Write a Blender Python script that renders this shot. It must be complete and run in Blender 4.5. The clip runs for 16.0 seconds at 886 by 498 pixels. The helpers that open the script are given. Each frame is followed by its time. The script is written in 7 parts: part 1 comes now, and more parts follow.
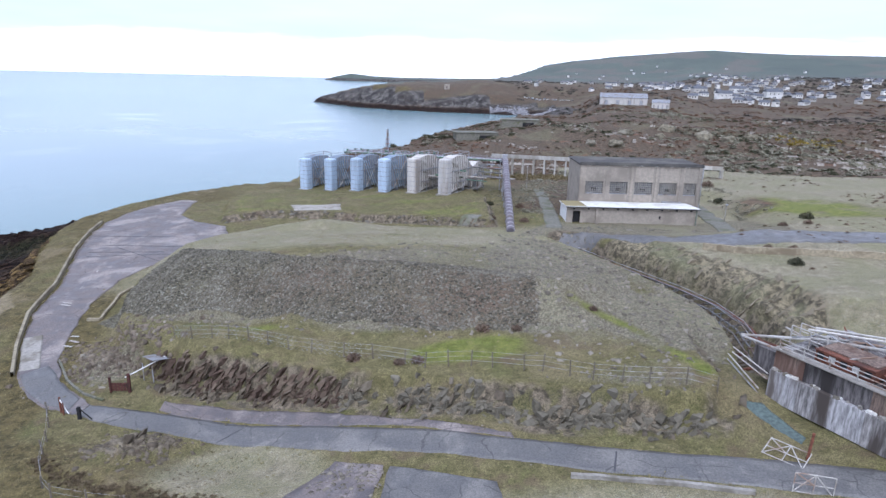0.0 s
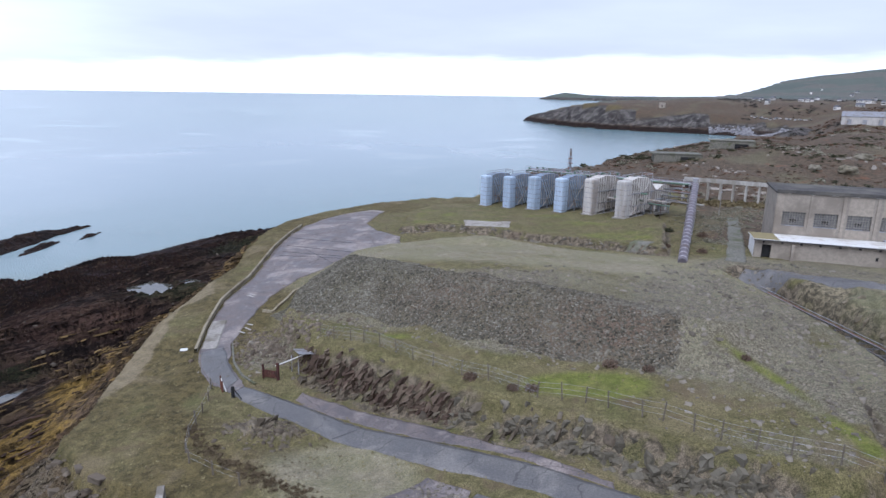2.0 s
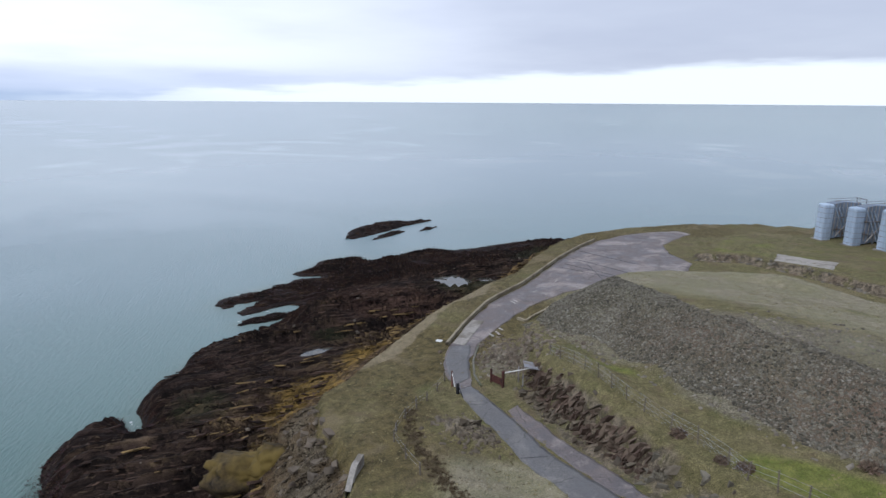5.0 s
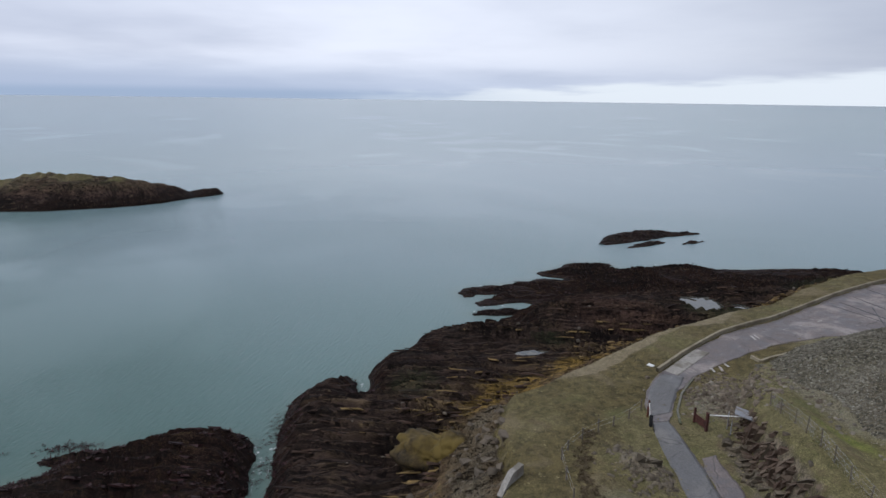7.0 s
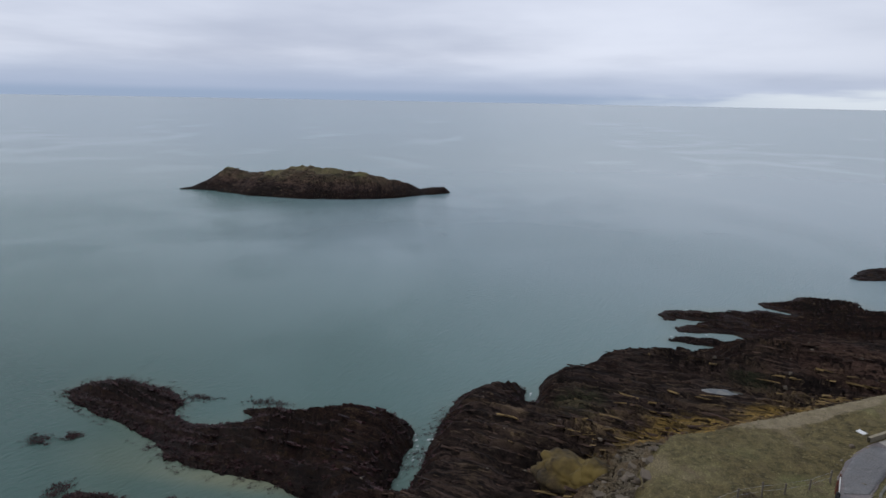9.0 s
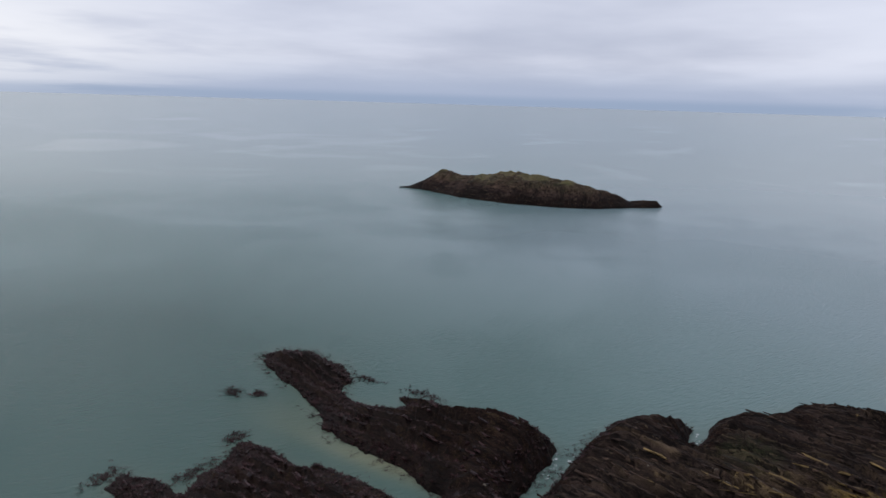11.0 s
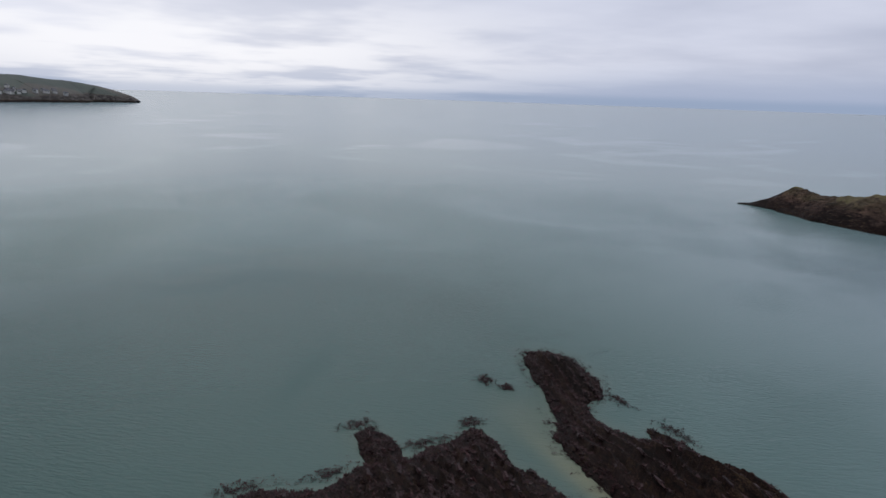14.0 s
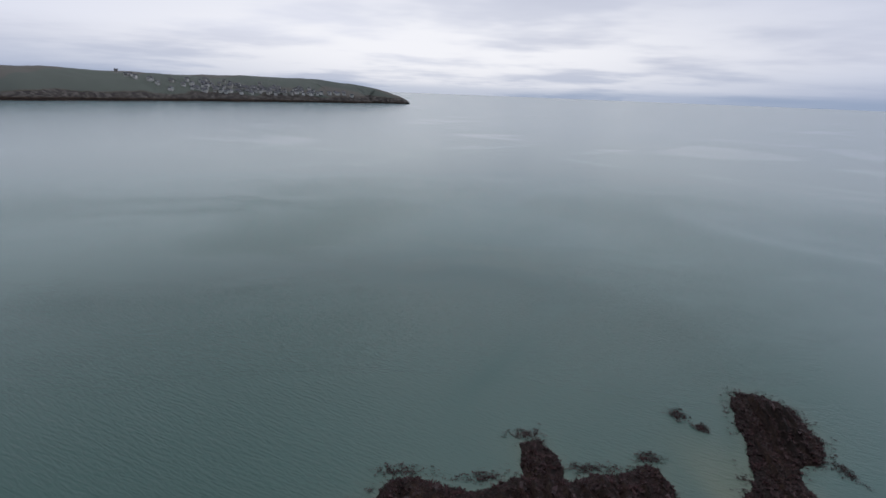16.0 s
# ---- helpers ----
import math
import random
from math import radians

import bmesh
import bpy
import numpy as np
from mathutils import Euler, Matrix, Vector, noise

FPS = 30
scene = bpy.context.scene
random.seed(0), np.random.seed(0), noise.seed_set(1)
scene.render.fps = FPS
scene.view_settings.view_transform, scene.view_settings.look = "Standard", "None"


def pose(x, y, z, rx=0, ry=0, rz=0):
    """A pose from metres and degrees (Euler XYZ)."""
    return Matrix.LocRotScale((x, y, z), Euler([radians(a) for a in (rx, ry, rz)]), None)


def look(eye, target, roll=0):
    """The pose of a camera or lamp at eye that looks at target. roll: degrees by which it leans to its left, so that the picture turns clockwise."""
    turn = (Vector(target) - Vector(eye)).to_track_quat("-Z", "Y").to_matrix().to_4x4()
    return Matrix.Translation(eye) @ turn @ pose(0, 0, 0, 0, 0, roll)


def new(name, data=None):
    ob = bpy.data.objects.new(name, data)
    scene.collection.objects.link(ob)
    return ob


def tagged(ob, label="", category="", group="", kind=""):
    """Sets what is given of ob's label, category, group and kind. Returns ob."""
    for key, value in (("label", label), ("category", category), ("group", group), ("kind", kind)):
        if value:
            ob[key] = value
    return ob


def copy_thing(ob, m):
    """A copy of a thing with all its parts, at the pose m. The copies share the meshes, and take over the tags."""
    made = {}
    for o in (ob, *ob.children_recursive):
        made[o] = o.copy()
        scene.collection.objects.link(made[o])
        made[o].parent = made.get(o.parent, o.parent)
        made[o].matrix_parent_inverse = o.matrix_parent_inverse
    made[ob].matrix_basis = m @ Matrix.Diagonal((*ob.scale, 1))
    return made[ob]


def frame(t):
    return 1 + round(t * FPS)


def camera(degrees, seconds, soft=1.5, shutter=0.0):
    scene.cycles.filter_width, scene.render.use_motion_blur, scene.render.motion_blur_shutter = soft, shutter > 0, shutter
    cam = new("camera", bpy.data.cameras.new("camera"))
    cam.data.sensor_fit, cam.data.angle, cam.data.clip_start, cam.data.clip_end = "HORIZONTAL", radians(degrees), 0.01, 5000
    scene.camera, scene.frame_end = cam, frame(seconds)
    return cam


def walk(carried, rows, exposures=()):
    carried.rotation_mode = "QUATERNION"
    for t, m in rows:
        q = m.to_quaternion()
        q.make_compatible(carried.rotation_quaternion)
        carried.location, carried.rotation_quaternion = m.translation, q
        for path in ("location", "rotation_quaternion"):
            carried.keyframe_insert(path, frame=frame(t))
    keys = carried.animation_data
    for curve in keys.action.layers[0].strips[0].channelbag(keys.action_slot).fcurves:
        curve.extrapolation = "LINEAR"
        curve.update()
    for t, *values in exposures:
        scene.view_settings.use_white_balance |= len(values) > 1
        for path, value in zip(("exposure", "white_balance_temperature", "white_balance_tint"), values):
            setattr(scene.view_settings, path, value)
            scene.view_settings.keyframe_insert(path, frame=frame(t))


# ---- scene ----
cam = camera(71.60, 16.0)
# seconds, x, y, z in metres, then yaw, pitch and roll in degrees
ROWS = [
    (0.0, 0.00, 0.00, 45.28, 0.00, -15.50, 1.40),
    (0.5, 1.76, 0.37, 45.27, 5.52, -14.12, 1.29),
    (1.0, 3.51, 0.88, 45.28, 10.22, -14.17, 1.14),
    (1.5, 5.22, 1.59, 45.31, 15.12, -14.20, 0.99),
    (2.0, 6.90, 2.46, 45.31, 19.38, -14.19, 0.83),
    (2.5, 8.49, 3.44, 45.35, 24.06, -14.11, 0.76),
    (3.0, 10.03, 4.54, 45.47, 29.56, -14.02, 0.68),
    (3.5, 11.47, 5.74, 45.63, 34.83, -13.97, 0.60),
    (4.0, 12.85, 7.05, 45.79, 40.31, -13.86, 0.43),
    (4.2, 13.39, 7.58, 45.85, 42.35, -13.83, 0.23),
    (6.3, 17.53, 14.57, 46.35, 68.84, -13.74, 1.03),
    (6.5, 17.67, 15.42, 46.38, 71.66, -13.83, 0.84),
    (7.0, 17.97, 17.56, 46.45, 77.46, -13.79, 0.76),
    (7.5, 18.06, 19.64, 46.51, 82.33, -13.74, 0.84),
    (8.0, 17.92, 21.60, 46.54, 87.65, -13.66, 0.91),
    (8.5, 17.61, 23.51, 46.58, 93.55, -13.65, 0.93),
    (9.0, 17.17, 25.39, 46.67, 99.30, -13.66, 1.07),
    (9.2, 16.98, 26.14, 46.69, 101.28, -13.47, 0.63),
    (11.3, 12.79, 33.45, 46.55, 122.40, -13.55, 1.79),
    (11.5, 12.22, 33.94, 46.52, 124.02, -13.57, 1.72),
    (12.0, 10.76, 35.11, 46.47, 129.40, -13.65, 1.86),
    (12.5, 9.13, 36.21, 46.36, 135.03, -13.67, 1.96),
    (13.0, 7.33, 37.21, 46.18, 140.20, -13.68, 1.95),
    (13.5, 5.41, 38.00, 45.98, 145.27, -13.71, 2.00),
    (14.0, 3.46, 38.55, 45.83, 151.56, -13.79, 1.92),
    (14.5, 1.54, 38.89, 45.72, 157.82, -13.89, 1.89),
    (15.0, -0.35, 39.01, 45.70, 163.35, -13.94, 1.86),
    (15.5, -2.22, 38.95, 45.84, 168.45, -14.08, 2.01),
    (16.0, -4.06, 38.79, 46.08, 174.26, -14.33, 2.23),
]
walk(cam, [(t, pose(x, y, z, 0, 0, yaw) @ pose(0, 0, 0, 90 + pitch) @ pose(0, 0, 0, 0, 0, roll)) for t, x, y, z, yaw, pitch, roll in ROWS],
     [(0.0, 1.13, 5470, 14), (1.5, 0.89, 5570, 14), (3.5, 0.64, 5720, 12), (6.5, 0.22, 6050, 10), (9.0, -0.04, 6100, 10), (12.5, -0.06, 6200, 13), (16.0, -0.17, 6120, 13)])
# ---- END CAMERA ----
# ---- light ----
SUN_YAW, SUN_UP = 172.0, 58.0
world = bpy.data.worlds.new("overcast_sky")
scene.world = world
world.use_nodes = True


def node(tree, kind, values=None, **settings):
    """A shader node; values go into its inputs by name or number, sockets are linked."""
    n = tree.nodes.new(kind)
    for key, value in settings.items():
        setattr(n, key, value)
    for key, value in (values or {}).items():
        if isinstance(value, bpy.types.NodeSocket):
            tree.links.new(value, n.inputs[key])
        else:
            n.inputs[key].default_value = value
    return n


def maths(tree, operation, a, b=0.0, clamp=False):
    return node(tree, "ShaderNodeMath", {0: a, 1: b}, operation=operation, use_clamp=clamp).outputs[0]


def ramp(tree, value, low, high, a=0.0, b=1.0):
    """value mapped from low..high to a..b, smooth and clamped."""
    return node(tree, "ShaderNodeMapRange", {0: value, 1: low, 2: high, 3: a, 4: b}, interpolation_type="SMOOTHSTEP").outputs[0]


def mix(tree, factor, a, b, blend="MIX"):
    n = node(tree, "ShaderNodeMix", None, data_type="RGBA", blend_type=blend)
    for key, value in ((0, factor), (6, a), (7, b)):
        if isinstance(value, bpy.types.NodeSocket):
            tree.links.new(value, n.inputs[key])
        else:
            n.inputs[key].default_value = (*value, 1) if isinstance(value, tuple) else value
    return n.outputs[2]


def noise_tex(tree, vector, scale, detail=4.0, rough=0.55, distortion=0.0):
    values = {"Scale": scale, "Detail": detail, "Roughness": rough, "Distortion": distortion}
    if vector is not None:
        values["Vector"] = vector
    return node(tree, "ShaderNodeTexNoise", values).outputs[0]


def build_sky():
    tree = world.node_tree
    tree.nodes.clear()
    way = node(tree, "ShaderNodeTexCoord").outputs["Generated"]
    parts = node(tree, "ShaderNodeSeparateXYZ", {0: way}).outputs
    up = maths(tree, "MAXIMUM", parts[2], 0.0)
    far = maths(tree, "ADD", up, 0.085)
    flat = node(tree, "ShaderNodeCombineXYZ", {0: maths(tree, "DIVIDE", parts[0], far), 1: maths(tree, "DIVIDE", parts[1], far), 2: 0.0}).outputs[0]
    big = noise_tex(tree, flat, 0.14, 3.0, 0.5, 0.4)
    small = noise_tex(tree, flat, 0.5, 4.0, 0.55)
    cloud = maths(tree, "ADD", maths(tree, "MULTIPLY", big, 0.7), maths(tree, "MULTIPLY", small, 0.3))
    grey = ramp(tree, cloud, 0.36, 0.64)
    colour = mix(tree, grey, (0.54, 0.57, 0.67), (0.86, 0.875, 0.95))
    # the cloud sheet is thicker to the north, with a clear strip below it over the sea
    north = node(tree, "ShaderNodeVectorMath", {0: way, 1: (0.32, 0.95, 0.0)}, operation="DOT_PRODUCT").outputs["Value"]
    reach = ramp(tree, north, -0.5, 0.95)
    thick = mix(tree, grey, (0.43, 0.455, 0.53), (0.53, 0.555, 0.615))
    colour = mix(tree, ramp(tree, north, -0.2, 0.75), colour, thick)
    edge = maths(tree, "ADD", maths(tree, "MULTIPLY", reach, 0.058), maths(tree, "MULTIPLY", maths(tree, "SUBTRACT", small, 0.5), 0.05))
    strip = maths(tree, "MULTIPLY", ramp(tree, maths(tree, "SUBTRACT", edge, up), -0.005, 0.012), ramp(tree, reach, 0.0, 0.15))
    low = maths(tree, "MULTIPLY", ramp(tree, up, 0.07, 0.008), maths(tree, "SUBTRACT", 1.0, reach))
    colour = mix(tree, maths(tree, "MULTIPLY", low, 0.85), colour, (0.43, 0.50, 0.64))
    colour = mix(tree, strip, colour, (0.80, 0.835, 0.865))
    # the veiled sun brightens a long low break in the cloud to the south
    squat = node(tree, "ShaderNodeVectorMath", {0: way, 1: (1.0, 1.0, 5.5)}, operation="MULTIPLY").outputs[0]
    heart = Vector((-math.sin(radians(SUN_YAW + 3)), math.cos(radians(SUN_YAW + 3)), 0.07 * 5.5))
    far_off = node(tree, "ShaderNodeVectorMath", {0: squat, 1: heart}, operation="DISTANCE").outputs["Value"]
    glow = maths(tree, "MULTIPLY", ramp(tree, far_off, 0.8, 0.1), ramp(tree, small, 0.36, 0.56, 0.35, 0.95))
    colour = mix(tree, glow, colour, (1.12, 1.10, 1.07))
    # dark rain haze along the southern and western skyline
    haze = maths(tree, "MULTIPLY", maths(tree, "MULTIPLY", ramp(tree, up, 0.016, 0.004), ramp(tree, north, 0.1, -0.35)), maths(tree, "SUBTRACT", 1.0, maths(tree, "MULTIPLY", glow, 0.8)))
    colour = mix(tree, maths(tree, "MULTIPLY", haze, 0.75), colour, (0.33, 0.42, 0.56))
    sky = node(tree, "ShaderNodeTexSky", None, sky_type="NISHITA", sun_disc=False, sun_elevation=radians(SUN_UP), sun_rotation=radians(-SUN_YAW))
    clear = node(tree, "ShaderNodeBackground", {0: sky.outputs[0], 1: 0.05})
    cover = node(tree, "ShaderNodeBackground", {0: colour, 1: 0.98})
    both = node(tree, "ShaderNodeMixShader", {0: 0.93, 1: clear.outputs[0], 2: cover.outputs[0]})
    node(tree, "ShaderNodeOutputWorld", {0: both.outputs[0]})


build_sky()
sun = new("sun", bpy.data.lights.new("sun", "SUN"))
sun.data.energy, sun.data.angle, sun.data.color = 1.0, radians(40), (1.0, 0.96, 0.9)
sun.matrix_world = look((0, 0, 300), (300 * math.sin(radians(SUN_YAW)), -300 * math.cos(radians(SUN_YAW)), 300 - 300 * math.tan(radians(SUN_UP))))


# ---- materials ----
def material(name, rough=0.8, metal=0.0, spec=0.3):
    m = bpy.data.materials.new(name)
    m.use_nodes = True
    tree = m.node_tree
    shader = tree.nodes["Principled BSDF"]
    shader.inputs["Roughness"].default_value = rough
    shader.inputs["Metallic"].default_value = metal
    shader.inputs["Specular IOR Level"].default_value = spec
    return m, tree, shader


def place(tree):
    return node(tree, "ShaderNodeNewGeometry").outputs["Position"]


def bump(tree, shader, height, strength, distance):
    tree.links.new(node(tree, "ShaderNodeBump", {"Height": height, "Strength": strength, "Distance": distance}).outputs[0], shader.inputs["Normal"])


def plain(name, colour, rough=0.8, metal=0.0, vary=0.25, grain=6.0, stain=None, streak=False, relief=0.02, island=0.0, deep=0.35, spec=0.3):
    """A surface with stains at two scales and a fine grain; streak draws the stains out downwards."""
    m, tree, shader = material(name, rough, metal, spec)
    where = place(tree)
    if streak:
        where = node(tree, "ShaderNodeVectorMath", {0: where, 1: (1.0, 1.0, 0.15)}, operation="MULTIPLY").outputs[0]
    large = noise_tex(tree, where, grain * 0.12, 4.0, 0.6)
    fine = noise_tex(tree, where, grain, 5.0, 0.65)
    dark = tuple(c * (1 - vary) for c in colour)
    light = tuple(min(1.0, c * (1 + vary)) for c in colour)
    out = mix(tree, ramp(tree, fine, 0.3, 0.7), dark, light)
    if stain:
        out = mix(tree, ramp(tree, large, 0.48, 0.66), out, stain)
    tint = node(tree, "ShaderNodeObjectInfo").outputs["Random"]
    if island:
        each = node(tree, "ShaderNodeNewGeometry").outputs["Random Per Island"]
        out = mix(tree, ramp(tree, each, 0.0, 1.0, 0.0, island), out, stain or light)
        out = mix(tree, maths(tree, "MULTIPLY", maths(tree, "FRACT", maths(tree, "MULTIPLY", each, 7.3)), island * 0.7), out, tuple(c * deep for c in colour))
    out = mix(tree, 1.0, out, node(tree, "ShaderNodeCombineXYZ", {0: ramp(tree, tint, 0, 1, 0.9, 1.1), 1: ramp(tree, tint, 0, 1, 0.9, 1.08), 2: ramp(tree, tint, 0, 1, 0.9, 1.06)}).outputs[0], "MULTIPLY")
    tree.links.new(out, shader.inputs["Base Color"])
    bump(tree, shader, fine, 0.5, relief)
    return m


def attribute(tree, name):
    return node(tree, "ShaderNodeAttribute", None, attribute_name=name).outputs["Fac"]


def ragged(tree, mask, grain, width=0.25, sway=0.5):
    """A mask with its edge broken up by a noise."""
    value = maths(tree, "ADD", mask, maths(tree, "MULTIPLY", maths(tree, "SUBTRACT", grain, 0.5), sway))
    return ramp(tree, value, 0.5 - width, 0.5 + width)


def ground_material():
    m, tree, shader = material("turf_gravel_and_rock", 0.9, 0.0, 0.25)
    where = place(tree)
    height = node(tree, "ShaderNodeSeparateXYZ", {0: where}).outputs[2]
    huge = noise_tex(tree, where, 0.035, 4.0, 0.6)
    wide = noise_tex(tree, where, 0.14, 5.0, 0.62)
    mid = noise_tex(tree, where, 0.95, 8.0, 0.72)
    fine = noise_tex(tree, where, 4.5, 6.0, 0.75)
    stones = node(tree, "ShaderNodeTexVoronoi", {"Vector": where, "Scale": 5.0, "Randomness": 1.0})
    pebbles = node(tree, "ShaderNodeTexVoronoi", {"Vector": where, "Scale": 7.0, "Randomness": 1.0})
    pale = node(tree, "ShaderNodeSeparateColor", {0: pebbles.outputs["Color"]}).outputs[0]
    block = node(tree, "ShaderNodeSeparateColor", {0: stones.outputs["Color"]}).outputs[0]
    # turf: olive with straw and moss
    turf = mix(tree, ramp(tree, mid, 0.35, 0.68), (0.092, 0.082, 0.036), (0.185, 0.158, 0.080))
    turf = mix(tree, ramp(tree, wide, 0.5, 0.66), turf, mix(tree, fine, (0.12, 0.098, 0.05), (0.235, 0.195, 0.115)))
    turf = mix(tree, ramp(tree, wide, 0.47, 0.34, 0.0, 0.6), turf, (0.10, 0.105, 0.035))
    turf = mix(tree, maths(tree, "MULTIPLY", ramp(tree, fine, 0.46, 0.62), 0.6), turf, (0.045, 0.043, 0.018))
    turf = mix(tree, ramp(tree, noise_tex(tree, where, 0.3, 5.0, 0.65), 0.52, 0.66, 0.0, 0.8), turf, (0.115, 0.086, 0.055))
    lush = mix(tree, ramp(tree, mid, 0.3, 0.7), (0.082, 0.100, 0.020), (0.178, 0.178, 0.050))
    turf = mix(tree, ragged(tree, attribute(tree, "lush"), wide), turf, lush)
    # pale and dark gravel with single stones showing
    gravel = mix(tree, pale, (0.080, 0.068, 0.049), (0.205, 0.182, 0.14))
    gravel = mix(tree, ramp(tree, wide, 0.45, 0.7, 0.0, 0.7), gravel, (0.20, 0.185, 0.125))
    gravel = mix(tree, ramp(tree, mid, 0.5, 0.66, 0.0, 0.6), gravel, (0.105, 0.108, 0.068))
    dark = mix(tree, pale, (0.034, 0.029, 0.019), (0.155, 0.138, 0.105))
    dark = mix(tree, ramp(tree, block, 0.82, 0.95, 0.0, 0.7), dark, (0.30, 0.295, 0.275))
    dark = mix(tree, ramp(tree, wide, 0.42, 0.66, 0.0, 0.55), dark, (0.15, 0.14, 0.095))
    dark = mix(tree, maths(tree, "MULTIPLY", attribute(tree, "ruddy"), ramp(tree, mid, 0.35, 0.6, 0.2, 0.85)), dark, (0.125, 0.085, 0.066))
    earth = mix(tree, ramp(tree, mid, 0.3, 0.7), (0.15, 0.13, 0.092), (0.265, 0.235, 0.172))
    earth = mix(tree, ramp(tree, wide, 0.4, 0.56, 0.0, 0.5), earth, (0.155, 0.15, 0.082))
    earth = mix(tree, ramp(tree, pale, 0.8, 0.97, 0.0, 0.3), earth, (0.28, 0.27, 0.24))
    # moor: heather, bracken and gorse
    moor = mix(tree, ramp(tree, mid, 0.35, 0.65), (0.038, 0.029, 0.021), (0.125, 0.090, 0.062))
    moor = mix(tree, ramp(tree, huge, 0.52, 0.62, 0.0, 0.4), moor, (0.13, 0.125, 0.075))
    moor = mix(tree, ramp(tree, wide, 0.55, 0.72), moor, (0.125, 0.062, 0.038))
    fields = node(tree, "ShaderNodeTexVoronoi", {"Vector": node(tree, "ShaderNodeVectorMath", {0: where, 1: (1.0, 1.0, 0.0)}, operation="MULTIPLY").outputs[0], "Scale": 0.008})
    patch = node(tree, "ShaderNodeSeparateColor", {0: fields.outputs["Color"]}).outputs[0]
    # distant fields greyed towards blue: a little haze is mixed into their colours
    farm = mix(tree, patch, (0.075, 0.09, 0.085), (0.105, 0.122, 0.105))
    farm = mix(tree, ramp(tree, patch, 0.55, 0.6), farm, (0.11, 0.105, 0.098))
    farm = mix(tree, ramp(tree, mid, 0.5, 0.7, 0.0, 0.5), farm, (0.04, 0.042, 0.028))
    # rock by height over the tide: wrack, black lichen, ochre lichen, bare schist
    axes = node(tree, "ShaderNodeSeparateXYZ", {0: where}).outputs
    bed = node(tree, "ShaderNodeCombineXYZ", {0: maths(tree, "MULTIPLY", attribute(tree, "strata"), 1.1), 1: maths(tree, "MULTIPLY", maths(tree, "ADD", axes[1], axes[0]), 0.12), 2: maths(tree, "MULTIPLY", height, 0.5)}).outputs[0]
    layer = noise_tex(tree, bed, 1.0, 7.0, 0.72, 0.25)
    crack = ramp(tree, noise_tex(tree, bed, 2.3, 3.0, 0.6), 0.42, 0.36)
    tide = maths(tree, "ADD", height, maths(tree, "MULTIPLY", maths(tree, "SUBTRACT", wide, 0.5), 7.0))
    wrack = mix(tree, ramp(tree, fine, 0.35, 0.7), (0.0036, 0.0019, 0.0018), (0.028, 0.0132, 0.0112))
    wrack = mix(tree, ramp(tree, mid, 0.5, 0.62, 0.0, 0.55), wrack, mix(tree, ramp(tree, fine, 0.4, 0.6), (0.010, 0.006, 0.003), (0.046, 0.029, 0.012)))
    # olive-brown flecks of the weed, together with wet highlights painted as colour
    sheen = maths(tree, "MULTIPLY", ramp(tree, noise_tex(tree, where, 6.5, 4.0, 0.7), 0.56, 0.66), ramp(tree, noise_tex(tree, where, 0.35, 4.0, 0.6), 0.46, 0.6, 0.05, 0.75))
    wrack = mix(tree, sheen, wrack, (0.105, 0.068, 0.042))
    black = mix(tree, ramp(tree, layer, 0.35, 0.7), (0.005, 0.0036, 0.0036), (0.055, 0.037, 0.032))
    schist = mix(tree, ramp(tree, layer, 0.3, 0.7), (0.018, 0.0120, 0.009), (0.165, 0.112, 0.074))
    ochre = mix(tree, ramp(tree, layer, 0.4, 0.65), (0.04, 0.029, 0.017), (0.21, 0.15, 0.07))
    rock = mix(tree, maths(tree, "MULTIPLY", ramp(tree, tide, 2.6, 4.2), attribute(tree, "dry")), wrack, black)
    rock = mix(tree, maths(tree, "MULTIPLY", ramp(tree, tide, 5.2, 8.0), attribute(tree, "dry")), rock, schist)
    bed_tone = attribute(tree, "bed")
    rock = mix(tree, ramp(tree, bed_tone, 0.58, 0.95, 0.0, 0.6), rock, mix(tree, maths(tree, "MULTIPLY", ramp(tree, tide, 3.0, 6.0), attribute(tree, "dry")), (0.03, 0.015, 0.011), (0.17, 0.118, 0.076)))
    rock = mix(tree, ramp(tree, bed_tone, 0.4, 0.05, 0.0, 0.7), rock, (0.004, 0.003, 0.0026))
    rock = mix(tree, maths(tree, "MULTIPLY", maths(tree, "MULTIPLY", attribute(tree, "lichen"), ramp(tree, tide, 5.4, 7.2)), ramp(tree, mid, 0.44, 0.6)), rock, ochre)
    golden = mix(tree, ramp(tree, layer, 0.36, 0.62), (0.035, 0.024, 0.010), (0.27, 0.175, 0.048))
    rock = mix(tree, maths(tree, "MULTIPLY", ragged(tree, attribute(tree, "golden"), mid, 0.2, 0.9), 0.85), rock, golden)
    algae = mix(tree, ramp(tree, fine, 0.35, 0.65), (0.016, 0.022, 0.012), (0.055, 0.068, 0.032))
    rock = mix(tree, maths(tree, "MULTIPLY", ragged(tree, attribute(tree, "algae"), mid, 0.2, 0.9), 0.45), rock, algae)
    russet = mix(tree, ramp(tree, layer, 0.35, 0.65), (0.020, 0.011, 0.010), (0.088, 0.052, 0.042))
    rock = mix(tree, maths(tree, "MULTIPLY", ragged(tree, attribute(tree, "russet"), wide, 0.2, 0.9), 0.75), rock, russet)
    scree = mix(tree, pale, (0.062, 0.048, 0.034), (0.175, 0.148, 0.112))
    scree = mix(tree, ramp(tree, wide, 0.46, 0.62, 0.0, 0.6), scree, (0.12, 0.085, 0.052))
    rock = mix(tree, ragged(tree, attribute(tree, "scree"), mid, 0.2, 0.8), rock, scree)
